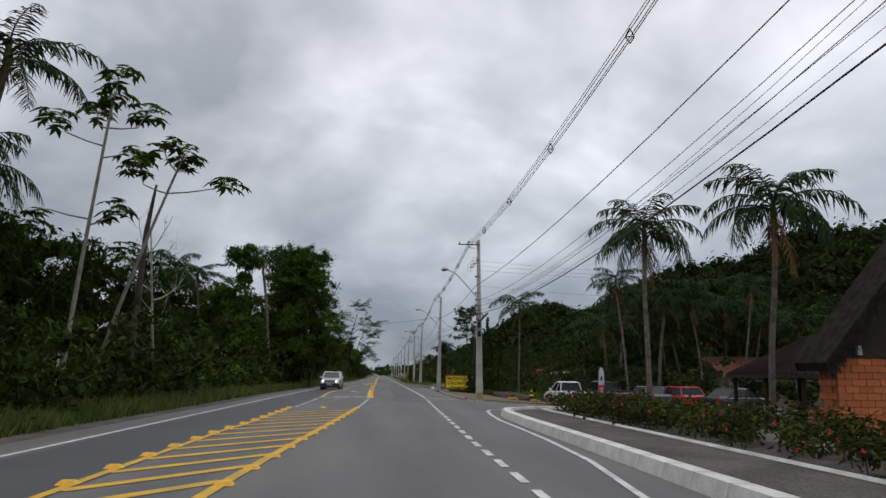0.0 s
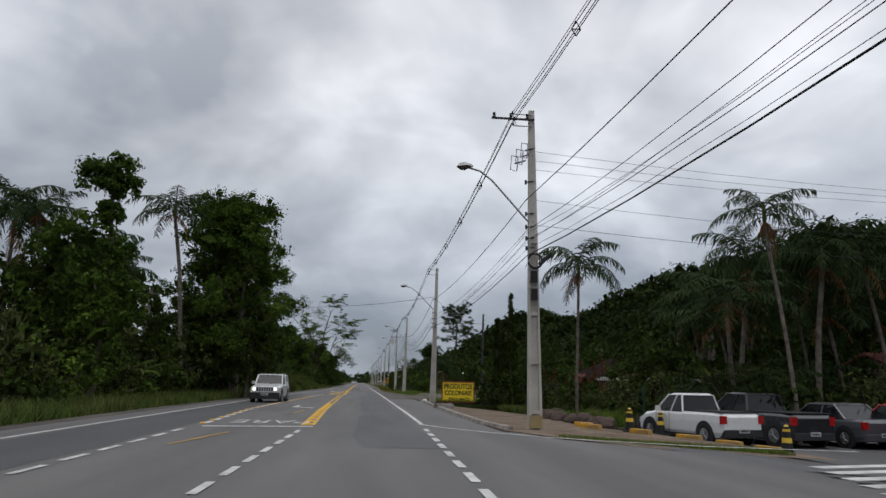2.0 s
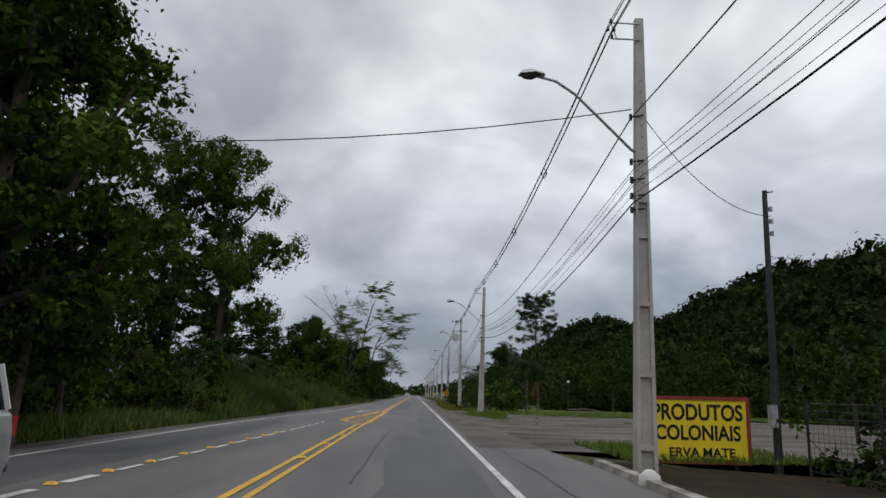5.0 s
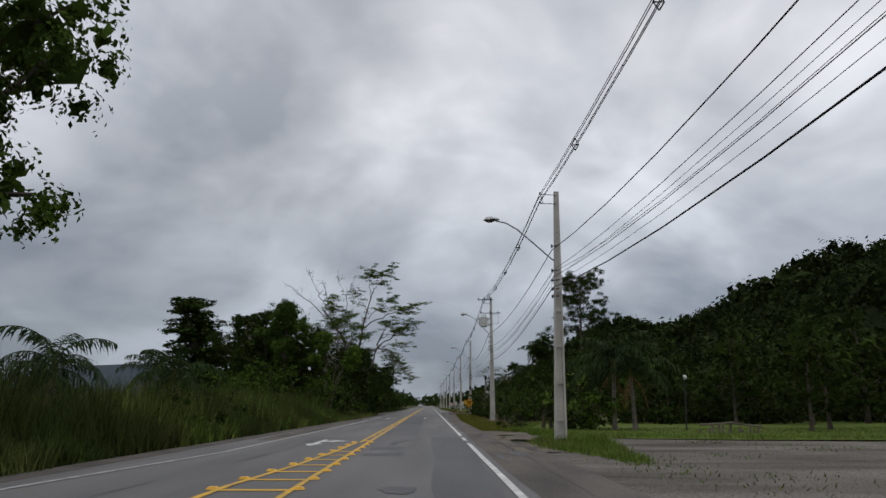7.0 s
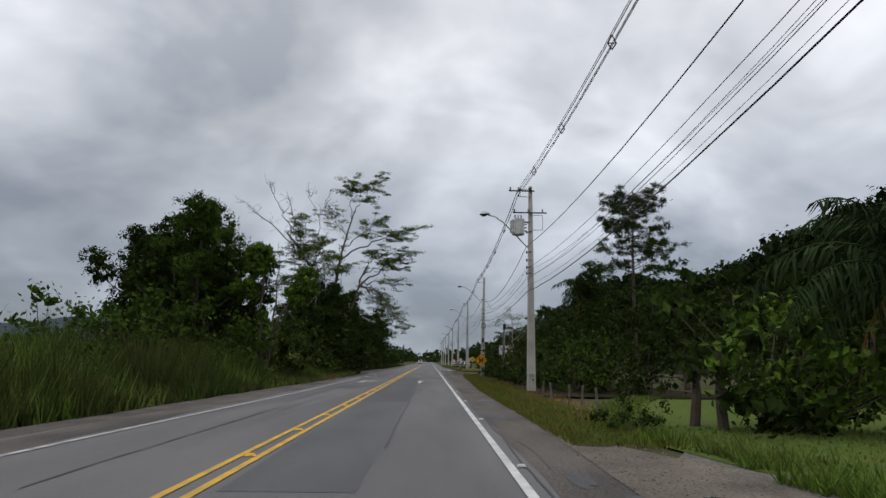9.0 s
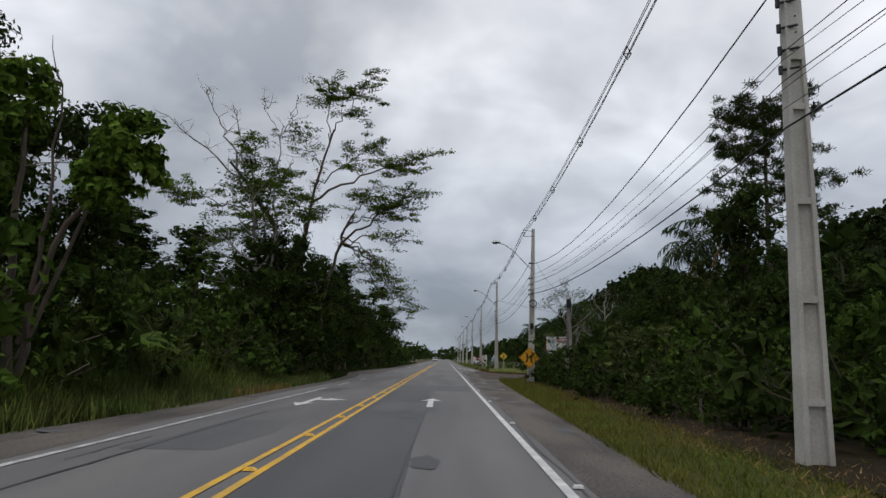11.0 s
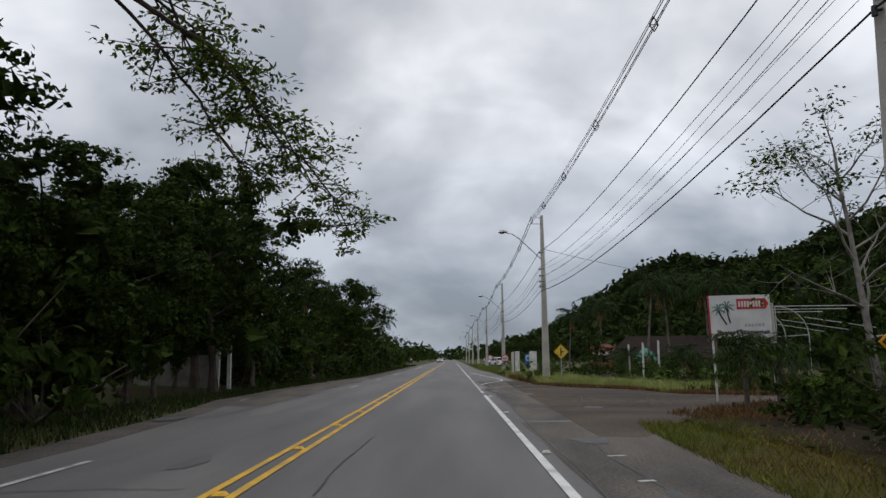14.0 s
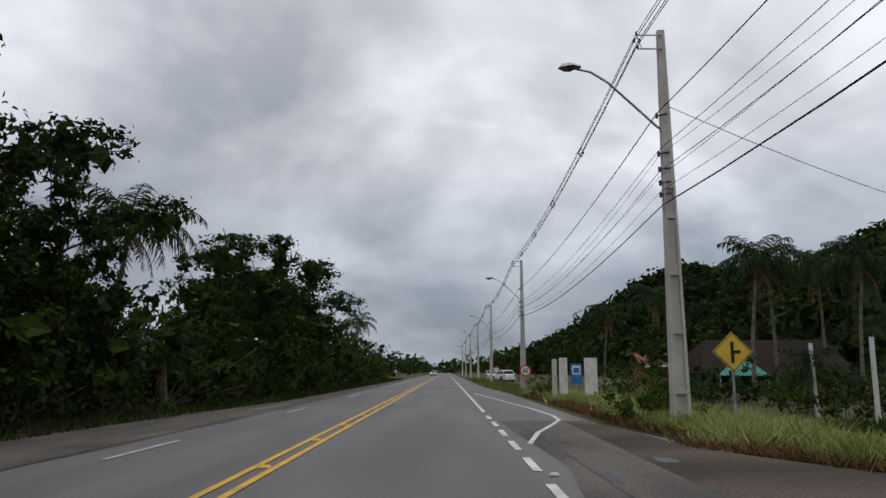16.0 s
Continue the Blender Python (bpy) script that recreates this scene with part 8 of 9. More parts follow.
    for yy, s in ((-L / 2 - 0.056, -1), (L / 2 + 0.056, 1)):
        pl = put("number_plate", Geo().box(-0.2, 0.2, yy - 0.006, yy + 0.006, 0.40, 0.53), "plate", c)
        bars = Geo()
        for k in range(7):
            bars.box(-0.16 + k * 0.047, -0.125 + k * 0.047, yy + s * 0.006, yy + s * 0.009, 0.43, 0.495)
        put("plate_bars", bars, "sign_black", pl)
    gr = put("grille", Geo().box(-hw * 0.52, hw * 0.52, L / 2 - 0.05, L / 2 + 0.012, hood * 0.66, hood * 0.88), "plastic", c)
    for k in range(slots):
        x = (k - (slots - 1) / 2) * hw * 0.155
        put("grille_bar", Geo().box(x + hw * 0.05, x + hw * 0.1, L / 2, L / 2 + 0.02, hood * 0.67, hood * 0.87), paint, gr)
    if bed:
        put("bed_cover", Geo().box(-hw * 0.88, hw * 0.88, -L / 2 + 0.08, cab[0] + 0.02, deck - 0.012, deck + 0.02), "plastic", c)
    if rack:
        for s in (-1, 1):
            put("roof_rail", Geo().tube([(s * rw * 0.9, r0 + 0.2, H - 0.01), (s * rw * 0.9, r0 + 0.3, H + 0.05), (s * rw * 0.9, r1 - 0.3, H + 0.05), (s * rw * 0.9, r1 - 0.2, H - 0.01)], 0.018, 5), "plastic", c)
    for s in (-1, 1):
        for yw in (-L / 2 + 0.78, L / 2 - 0.82):
            put("wheel_arch", Geo().disc((s * (hw - 0.1), yw, wheel + 0.02), (s, 0, 0), wheel + 0.085, 0.108, 22), "plastic", c)
            wh = put("wheel", Geo().disc((s * (hw - 0.18), yw, wheel), (s, 0, 0), wheel * 0.6, 0.17, 16), "plastic", c)
            put("tyre", Geo().tube([(s * (hw - 0.19), yw, wheel), (s * (hw - 0.15), yw, wheel), (s * (hw - 0.02), yw, wheel), (s * (hw + 0.016), yw, wheel)], [wheel * 0.92, wheel, wheel, wheel * 0.9], 22), "tyre", wh)
            rim = Geo().disc((s * (hw + 0.01), yw, wheel), (s, 0, 0), wheel * 0.62, 0.012, 20)
            for k in range(5):
                a = k * 1.257
                rim.tube([(s * (hw + 0.026), yw, wheel), (s * (hw + 0.026), yw + wheel * 0.55 * math.cos(a), wheel + wheel * 0.55 * math.sin(a))], 0.022, 4)
            put("rim", rim, "rim", wh)
    return c


PZ = -0.62
vehicle("car", "silver boxy off-roader with lit round headlights driving on the road", spot(-6.0, 72.3, 0, 178), "car_pearl", 4.0, 1.68, 1.58, 1.03, 0.96, 1.03, (-1.9, 0.72), (-1.74, 0.16), 0.34, lit=True, rack=True, square=True, slots=7)
vehicle("pickup_truck", "white compact pickup truck parked with its tailgate to the road", spot(10.5, 52.8, -0.5, 14), "car_white", 4.4, 1.68, 1.58, 1.0, 0.92, 1.02, (-0.35, 1.15), (-0.15, 0.5), 0.32, bed=True)
vehicle("pickup_truck", "large black pickup truck parked in the lot", spot(13.4, 54.0, PZ, 12), "car_black", 5.1, 1.85, 1.75, 1.15, 1.08, 1.12, (-0.5, 1.4), (-0.3, 0.7), 0.38, bed=True)
vehicle("car", "dark grey saloon car parked in the lot", spot(16.0, 53.6, PZ, 8), "car_grey", 4.5, 1.76, 1.46, 0.95, 0.88, 0.98, (-1.5, 1.05), (-0.85, 0.3), 0.32)
vehicle("car", "red hatchback parked in the lot", spot(17.6, 52.2, PZ, 6), "car_red", 3.95, 1.72, 1.48, 0.96, 0.9, 0.98, (-1.85, 0.85), (-1.45, 0.2), 0.31)
vehicle("car", "black saloon car parked by the restaurant", spot(19.6, 48.5, PZ, -70), "car_black", 4.4, 1.76, 1.46, 0.95, 0.88, 0.98, (-1.5, 1.05), (-0.85, 0.3), 0.32)
for k, (x, y, tn, pt, lb) in enumerate(((7.4, 299, 20, "car_white", "white hatchback parked by the distant verge"), (8.2, 306, 10, "car_white", "white hatchback parked by the distant verge"), (6.6, 313, 0, "car_silver", "silver hatchback parked by the distant verge"))):
    vehicle("car", lb, spot(x, y, -0.03, tn), pt, 3.95, 1.72, 1.48, 0.96, 0.9, 0.98, (-1.85, 0.85), (-1.45, 0.2), 0.31)
vehicle("car", "white car far down the road", spot(-4.0, 420, 0, 180), "car_white", 4.2, 1.76, 1.5, 0.96, 0.9, 0.98, (-1.85, 0.85), (-1.45, 0.2), 0.32)


# ---- restaurant corner ----
def flower_head(c, r, gg, size=0.07):
    n = 7
    d = rand_dirs(r, n, 0.3)
    gg.quads(leaf_quads(np.repeat(np.array(c)[None], n, 0), d, rand_dirs(r, n), np.full(n, size), np.full(n, size * 0.8)))


rr_ = np.random.RandomState(101)
hedge = root("flower_hedge", "clipped green hedge dotted with red flowers", "hedge")
lv, fl, st_ = Geo(), Geo(), Geo()
for i in range(480):
    y = rr_.uniform(6, 33.6)
    x = rr_.uniform(4.5, 6.3) + (0.3 if y > 32 else 0)
    top = 0.74 + 0.12 * math.sin(y * 1.7) + 0.08 * math.sin(y * 4.1 + x)
    z = 0.15 + rr_.uniform(0.05, 1.0) ** 0.6 * top * 0.8
    lv.quads(cluster(rr_, np.array((x, y, z)), 34, 0.3, 0.13, 0.07, 0.8))
    if i % 3 == 0:
        st_.tube([(x, y, 0.1), (x + rr_.uniform(-0.1, 0.1), y, z)], 0.012, 3, caps=False)
flower_head((0, 0, 0), rr_, fl, 0.042)
fl_me = fl.mesh("flower")
fl_me.materials.append(M["flower"])
for i in range(75):
    y, q_ = rr_.uniform(6, 33.6), rr_.uniform()
    x = rr_.uniform(4.28, 4.55) if q_ < 0.6 else rr_.uniform(4.7, 6.2)
    put("flower", fl_me, None, hedge).matrix_basis = pose(x, y, rr_.uniform(0.35, 0.75) if q_ < 0.6 else rr_.uniform(0.7, 0.9), rr_.uniform(0, 90), 0, rr_.uniform(0, 360))
put("foliage", lv, "leaf_hedge", hedge)
tagged(put("woody_stem", st_, "bark", hedge), kind="stuff")
g = Geo()
for a, b in (((4.45, 6), (4.45, 33.5)), ((4.45, 33.5), (6.4, 33.9))):
    g.tube([(a[0], a[1], 0.15), (b[0], b[1], 0.15)], 0.05, 4)
tagged(put("planter_edge", g, "kerb"), "pale concrete edging along the hedge bed", "edging", kind="structure")

hut = root("thatched_hut", "brick hut with a steep dark thatched roof", "hut")
BX0, BX1, BY0, BY1, BZ1 = 10.5, 15.8, 24.5, 25.4, 2.0
put("wall_core", Geo().box(BX0 + 0.05, BX1 - 0.05, BY0 + 0.05, BY1, -0.7, BZ1 - 0.02), "mortar", hut)
bw, bh, bd = 0.40, 0.185, 0.06
brick_me = Geo().box(-bw / 2 + 0.009, bw / 2 - 0.009, 0, bd, 0.008, bh - 0.008).mesh("brick")
brick_me.materials.append(M["brick"])
half_me = Geo().box(-bw / 4 + 0.009, bw / 4 - 0.009, 0, bd, 0.008, bh - 0.008).mesh("half_brick")
half_me.materials.append(M["brick"])
rb = random.Random(4)
for row in range(12):
    z = -0.25 + row * bh
    for k in range(13):
        x = BX0 + 0.2 + k * bw + (0.2 if row % 2 else 0)
        if x < BX1 - 0.1:
            put("brick", brick_me, None, hut).matrix_basis = pose(x, BY0 + rb.uniform(-0.004, 0.004), z)
    if row % 2:
        put("brick", half_me, None, hut).matrix_basis = pose(BX0 + 0.1, BY0, z)
    for k in range(14):
        y = BY0 + 0.3 + k * bw + (0.2 if row % 2 else 0)
        if y < BY1 - 0.1:
            put("brick", brick_me, None, hut).matrix_basis = pose(BX0, y, z, 0, 0, -90)
put("gable", Geo().add([(BX0 - 0.3, BY0 - 0.05, BZ1), (BX1 + 0.3, BY0 - 0.05, BZ1), (13.3, BY0 - 0.05, 5.2), (BX0 - 0.3, BY0 + 0.1, BZ1), (BX1 + 0.3, BY0 + 0.1, BZ1), (13.3, BY0 + 0.1, 5.2)], [(0, 1, 2), (5, 4, 3), (0, 3, 4, 1), (1, 4, 5, 2), (2, 5, 3, 0)]), "dark_wood", hut)
th = Geo()
for s in (-1, 1):
    ex = 13.3 + s * 3.2
    th.add([(ex, BY0 - 0.3, 1.62), (13.3, BY0 - 0.3, 5.5), (13.3, BY1 + 0.3, 5.5), (ex, BY1 + 0.3, 1.62), (ex + s * 0.1, BY0 - 0.3, 1.85), (13.3, BY0 - 0.3, 5.75), (13.3, BY1 + 0.3, 5.75), (ex + s * 0.1, BY1 + 0.3, 1.85)],
           [(0, 1, 2, 3), (7, 6, 5, 4), (0, 4, 5, 1), (3, 2, 6, 7), (0, 3, 7, 4), (1, 5, 6, 2)])
put("thatch_roof", th, "thatch", hut)
n = 900
u, s = rr_.uniform(0, 1, n), rr_.choice([-1, 1], n)
px_ = 13.3 + s * 3.2 * u
pz_ = 5.55 - 3.8 * u
fr = np.stack([px_, np.full(n, BY0 - 0.32) + rr_.uniform(-0.03, 0.03, n), pz_], 1)
put("thatch_fringe", Geo().quads(leaf_quads(fr, np.stack([rr_.normal(size=n) * 0.15, np.full(n, -0.1), np.full(n, -1.0)], 1), np.tile((0.0, 1.0, 0.0), (n, 1)), rr_.uniform(0.2, 0.5, n), np.full(n, 0.05))), "thatch", hut)
put("wall_lamp", Geo().box(11.0, 11.13, BY0 - 0.2, BY0 - 0.06, 2.05, 2.3, 0.7), "lamp_grey", hut, "pale lantern on the gable")
# open pavilion behind the hut
ver = root("pavilion", "dark open pavilion under a hipped tiled roof", "pavilion")
hip = Geo().add([(13.3, 31.0, 1.55), (21.5, 31.0, 1.55), (21.5, 36.75, 1.55), (13.3, 36.75, 1.55), (15.6, 33.9, 3.1), (19.2, 33.9, 3.1)], [(0, 1, 5, 4), (1, 2, 5), (2, 3, 4, 5), (3, 0, 4), (3, 2, 1, 0)])
vr = put("roof", hip, "roof_dark", ver)
ribs = Geo()
for x in np.arange(13.5, 21.4, 0.3):
    ribs.tube([(x, 31.0, 1.58), (15.6 + (x - 13.3) / 8.2 * 3.6, 33.9, 3.13)], 0.05, 4)
for y in np.arange(31.2, 36.7, 0.3):
    ribs.tube([(13.3, y, 1.58), (15.6, 33.9, 3.13)], 0.05, 4)
put("roof_tiles", ribs, "roof_dark", vr)
put("fascia", Geo().box(13.27, 13.3, 31.0, 36.75, 1.43, 1.57).box(13.3, 21.5, 30.97, 31.0, 1.43, 1.57), "dark_wood", ver)
for x, y in ((13.6, 31.3), (15.6, 31.3), (17.6, 31.3), (19.6, 31.3), (13.6, 33.9), (13.6, 36.45), (16.5, 36.45), (21.2, 33.9), (21.2, 36.45), (21.2, 31.3)):
    put("post", Geo().tube([(x, y, PZ), (x, y, 1.5)], 0.09, 8), "dark_wood", ver)
put("low_wall", Geo().box(14.4, 21, 32.0, 32.2, PZ, 0.3), "brick", ver)
put("back_wall", Geo().box(18.5, 21.0, 32.4, 36.3, PZ, 1.5), "dark_wood", ver)


def house(name, label, x0, x1, y0, y1, z0, eave, ridge, wall, roofm, along="x", over=0.5, doors=(), wins=()):
    """A plain house with a tiled gable roof; openings are recessed into the wall towards the road or the camera."""
    h_ = root(name, label, "house")
    put("wall", Geo().box(x0, x1, y0, y1, z0, eave), wall, h_)
    g_ = Geo()
    t = 0.12
    if along == "x":
        ym = (y0 + y1) / 2
        for s, ye in ((-1, y0 - over), (1, y1 + over)):
            zl = eave - 0.1
            g_.add([(x0 - over, ye, zl), (x1 + over, ye, zl), (x1 + over, ym, ridge), (x0 - over, ym, ridge), (x0 - over, ye, zl + t), (x1 + over, ye, zl + t), (x1 + over, ym, ridge + t), (x0 - over, ym, ridge + t)], [(3, 2, 1, 0), (4, 5, 6, 7), (0, 1, 5, 4), (1, 2, 6, 5), (2, 3, 7, 6), (3, 0, 4, 7)])
        gab = [(x, y, z) for x in (x0, x1) for y, z in ((y0, eave), (y1, eave), (ym, ridge))]
    else:
        xm = (x0 + x1) / 2
        for s, xe in ((-1, x0 - over), (1, x1 + over)):
            zl = eave - 0.1
            g_.add([(xe, y0 - over, zl), (xe, y1 + over, zl), (xm, y1 + over, ridge), (xm, y0 - over, ridge), (xe, y0 - over, zl + t), (xe, y1 + over, zl + t), (xm, y1 + over, ridge + t), (xm, y0 - over, ridge + t)], [(3, 2, 1, 0), (4, 5, 6, 7), (0, 1, 5, 4), (1, 2, 6, 5), (2, 3, 7, 6), (3, 0, 4, 7)])
        gab = [(x, y, z) for y in (y0, y1) for x, z in ((x0, eave), (x1, eave), (xm, ridge))]
    put("gable", Geo().add(gab[:3], [(0, 1, 2)]), wall, h_)
    put("gable", Geo().add(gab[3:], [(0, 2, 1)]), wall, h_)
    rf = put("roof", g_, roofm, h_)
    ribs = Geo()
    if along == "x":
        for x in np.arange(x0 - over + 0.1, x1 + over, 0.22):
            ribs.tube([(x, y0 - over, eave - 0.1 + t + 0.01), (x, (y0 + y1) / 2, ridge + t + 0.01)], 0.05, 4)
    else:
        for y in np.arange(y0 - over + 0.1, y1 + over, 0.22):
            ribs.tube([(x0 - over, y, eave - 0.1 + t + 0.01), ((x0 + x1) / 2, y, ridge + t + 0.01)], 0.05, 4)
    put("roof_tiles", ribs, roofm, rf)
    put("fascia", Geo().box(x0 - over, x1 + over, y0 - over - 0.03, y0 - over - 0.004, eave - 0.16, eave + 0.06), "white_wall", h_)
    for face, a, b, c0, c1, kind in list(doors) + list(wins):
        nm = "door" if kind == "door" else "window"
        if face == "y":
            fr_ = put(nm, Geo().box(a - 0.07, b + 0.07, y0 - 0.03, y0 - 0.003, c0, c1 + 0.07), "white_wall", h_)
            put("pane", Geo().box(a, b, y0 - 0.04, y0 - 0.032, c0 + 0.02, c1), "glass" if nm == "window" else "dark_wood", fr_)
        else:
            fr_ = put(nm, Geo().box(x0 - 0.03, x0 - 0.003, a - 0.07, b + 0.07, c0, c1 + 0.07), "white_wall", h_)
            put("pane", Geo().box(x0 - 0.04, x0 - 0.032, a, b, c0 + 0.02, c1), "glass" if nm == "window" else "dark_wood", fr_)
    return h_


house("restaurant", "low cream restaurant under a broad reddish tiled roof", 23.7, 40, 57.7, 65, PZ, 1.65, 2.95, "plaster", "roof_tile", "x", 0.7,
      wins=[("y", 24.4 + 2.6 * k, 26.2 + 2.6 * k, 0.2, 1.2, "window") for k in range(5)])
house("house", "small pink plastered house under a dark tiled gable roof", 15.4, 21.0, 76.6, 82.4, -0.6, 1.8, 3.2, "pink_plaster", "roof_dark", "y", 0.8,
      doors=[("y", 16.0, 16.9, -0.3, 1.7, "door"), ("x", 77.6, 78.5, -0.3, 1.7, "door")], wins=[("y", 17.4, 18.2, 0.5, 1.7, "window"), ("x", 79.6, 80.6, 0.5, 1.6, "window"), ("y", 18.6, 19.5, 0.5, 1.7, "window")])
house("house", "orange house far behind the nursery plants", 17.8, 20.4, 269, 273, -0.1, 1.8, 2.8, "orange_plaster", "roof_tile", "x", 0.4,
      wins=[("y", 18.5, 19.3, 0.7, 1.5, "window")])


def bollard(x, y, z=0.0, s=1.0):
    b = root("bollard", "black and yellow banded rubber bollard", "bollard", "bollards of the parking lot", at=spot(x, y, z, 0, s))
    put("base", Geo().box(-0.19, 0.19, -0.19, 0.19, 0, 0.06, 0.9), "black_rubber", b)
    put("cone", Geo().tube([(0, 0, 0.06), (0, 0, 0.28), (0, 0, 0.5), (0, 0, 0.72)], [0.155, 0.125, 0.1, 0.075], 14), "black_rubber", b)
    put("band", Geo().tube([(0, 0, 0.33), (0, 0, 0.45)], [0.126, 0.112], 14), "sign_lemon", b)
    put("band", Geo().tube([(0, 0, 0.6), (0, 0, 0.66)], [0.095, 0.088], 14), "sign_lemon", b)
    put("cap", Geo().tube([(0, 0, 0.72), (0, 0, 0.77)], [0.06, 0.03], 12), "sign_lemon", b)


for x, y in ((7.85, 51.9), (9.35, 53.0), (9.75, 46.2), (14.0, 40.3), (14.6, 41.2), (15.3, 40.6)):
    bollard(x, y, 0.03 - 0.045 * (x - 3) if x < 8.6 else lot_z(x))
rk = random.Random(8)
for k, (x, y) in enumerate(((7.0, 54.1), (6.8, 52.7), (7.9, 51.1), (9.0, 50.1), (9.7, 49.0), (10.2, 47.8))):
    o = put("kerb_block", Geo().box(-0.42, 0.42, -0.11, 0.11, 0, 0.17, 0.94), "kerb_yellow", None, bevel=0.02)
    o.matrix_basis = spot(x, y, (0.02 - 0.045 * (x - 3) if x < 8.6 else lot_z(x)) - 0.01, -64 + rk.uniform(-6, 6))
    tagged(o, "yellow-painted concrete kerb block of the parking lot", "kerb block", "kerb blocks")
ROCKS = ((7.15, 61.2, 0.42), (7.3, 59.9, 0.45), (7.3, 58.4, 0.4), (7.55, 55.8, 0.48), (7.6, 54.2, 0.44), (7.5, 57.1, 0.4), (8.0, 60.8, 0.45), (8.3, 62.6, 0.4), (8.2, 55.0, 0.35), (7.9, 63.9, 0.35), (8.6, 58.0, 0.45))
for k, (rx_, ry_, rs_) in enumerate(ROCKS):
    rg_ = np.random.RandomState(300 + k)
    bm = bmesh.new()
    bmesh.ops.create_icosphere(bm, subdivisions=2, radius=1.0)
    for v in bm.verts:
        v.co *= 1 + 0.28 * noise.noise(v.co * 1.3 + Vector((k * 3.1, 0, 0)))
    me = bpy.data.meshes.new("rock")
    bm.to_mesh(me)
    bm.free()
    o = put("rock", me, "stone")
    o.matrix_basis = Matrix.LocRotScale((rx_, ry_, -0.1), Euler((0, 0, rg_.uniform(0, 6))), (rs_ * rg_.uniform(0.9, 1.15), rs_ * rg_.uniform(0.75, 1.0), rs_ * rg_.uniform(0.65, 0.85)))
    tagged(o, "rounded brown landscape rock beside the pavement", "rock", "landscape rocks")
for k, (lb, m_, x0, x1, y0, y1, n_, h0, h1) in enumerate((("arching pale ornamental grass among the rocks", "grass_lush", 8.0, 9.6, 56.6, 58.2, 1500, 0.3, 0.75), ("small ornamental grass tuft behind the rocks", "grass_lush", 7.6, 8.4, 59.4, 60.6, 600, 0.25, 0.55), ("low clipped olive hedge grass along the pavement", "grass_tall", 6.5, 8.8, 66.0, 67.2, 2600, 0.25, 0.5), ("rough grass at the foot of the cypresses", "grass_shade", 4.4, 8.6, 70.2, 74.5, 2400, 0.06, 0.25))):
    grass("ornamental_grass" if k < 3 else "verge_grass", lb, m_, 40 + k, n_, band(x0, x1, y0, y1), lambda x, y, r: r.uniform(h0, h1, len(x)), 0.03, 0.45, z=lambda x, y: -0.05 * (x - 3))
gf = root("mesh_fence", "dark green wire mesh fence between green posts", "fence")
for x, y in ((10.6, 57.6), (11.5, 60.2), (12.4, 62.8), (13.3, 65.4)):
    put("post", Geo().tube([(x, y, -0.7), (x, y, 1.35)], 0.035, 6), "fence_green", gf)
for k in range(11):
    z = -0.25 + 0.15 * k
    put("wire", Geo().tube([(10.6, 57.6, z), (13.3, 65.4, z)], 0.006, 3), "fence_green", gf)

flag = root("feather_flag", "tall red and white feather flag by the parking lot", "flag", at=spot(7.95, 37.8, -0.25, 20))
put("mast", Geo().tube([(0, 0, 0), (0, 0, 1.5), (0.04, 0, 1.9), (0.14, 0, 2.08)], 0.014, 6), "steel", flag)
put("cloth", Geo().add([(0.0, 0, 0.25), (0.3, 0.02, 0.3), (0.33, 0.03, 1.3), (0.0, 0, 1.3), (0.0, 0.02, 0.25), (0.3, 0.04, 0.3), (0.33, 0.05, 1.3), (0, 0.02, 1.3)], [(3, 2, 1, 0), (4, 5, 6, 7), (0, 1, 5, 4), (1, 2, 6, 5), (2, 3, 7, 6), (3, 0, 4, 7)]), "banner_red", flag)
put("white_top", Geo().add([(0.0, 0, 1.3), (0.33, 0.03, 1.3), (0.34, 0.03, 1.8), (0.26, 0.03, 2.02), (0.14, 0.02, 2.08), (0.04, 0, 1.9), (0.0, 0.02, 1.3), (0.33, 0.05, 1.3), (0.34, 0.05, 1.8), (0.26, 0.05, 2.02), (0.14, 0.04, 2.08), (0.04, 0.02, 1.9)], [(5, 4, 3, 2, 1, 0), (6, 7, 8, 9, 10, 11)] + [(i, (i + 1) % 6, 6 + (i + 1) % 6, 6 + i) for i in range(6)]), "sign_white", flag)
g = Geo()
for k in range(6):
    g.box(0.1, 0.22, -0.012, -0.004, 0.5 + k * 0.12, 0.56 + k * 0.12)
put("lettering", g, "sign_white", flag)
put("emblem", Geo().box(0.11, 0.22, -0.012, -0.002, 1.5, 1.68, 0.6), "sign_black", flag)


# ---- roadside signs ----
def letters(text, size, x, z, y, parent, mat="sign_black", width=None, name="lettering"):
    me = text_mesh(text, size, 0.004, size * 0.025)
    w_ = max(v.co.x for v in me.vertices) - min(v.co.x for v in me.vertices)
    o = put(name, me, mat, parent)
    o.matrix_basis = Matrix.Translation((x, y, z)) @ Matrix.Rotation(radians(90), 4, "X") @ Matrix.Diagonal(((width / w_) if width else 1, 1, 1, 1))
    return o


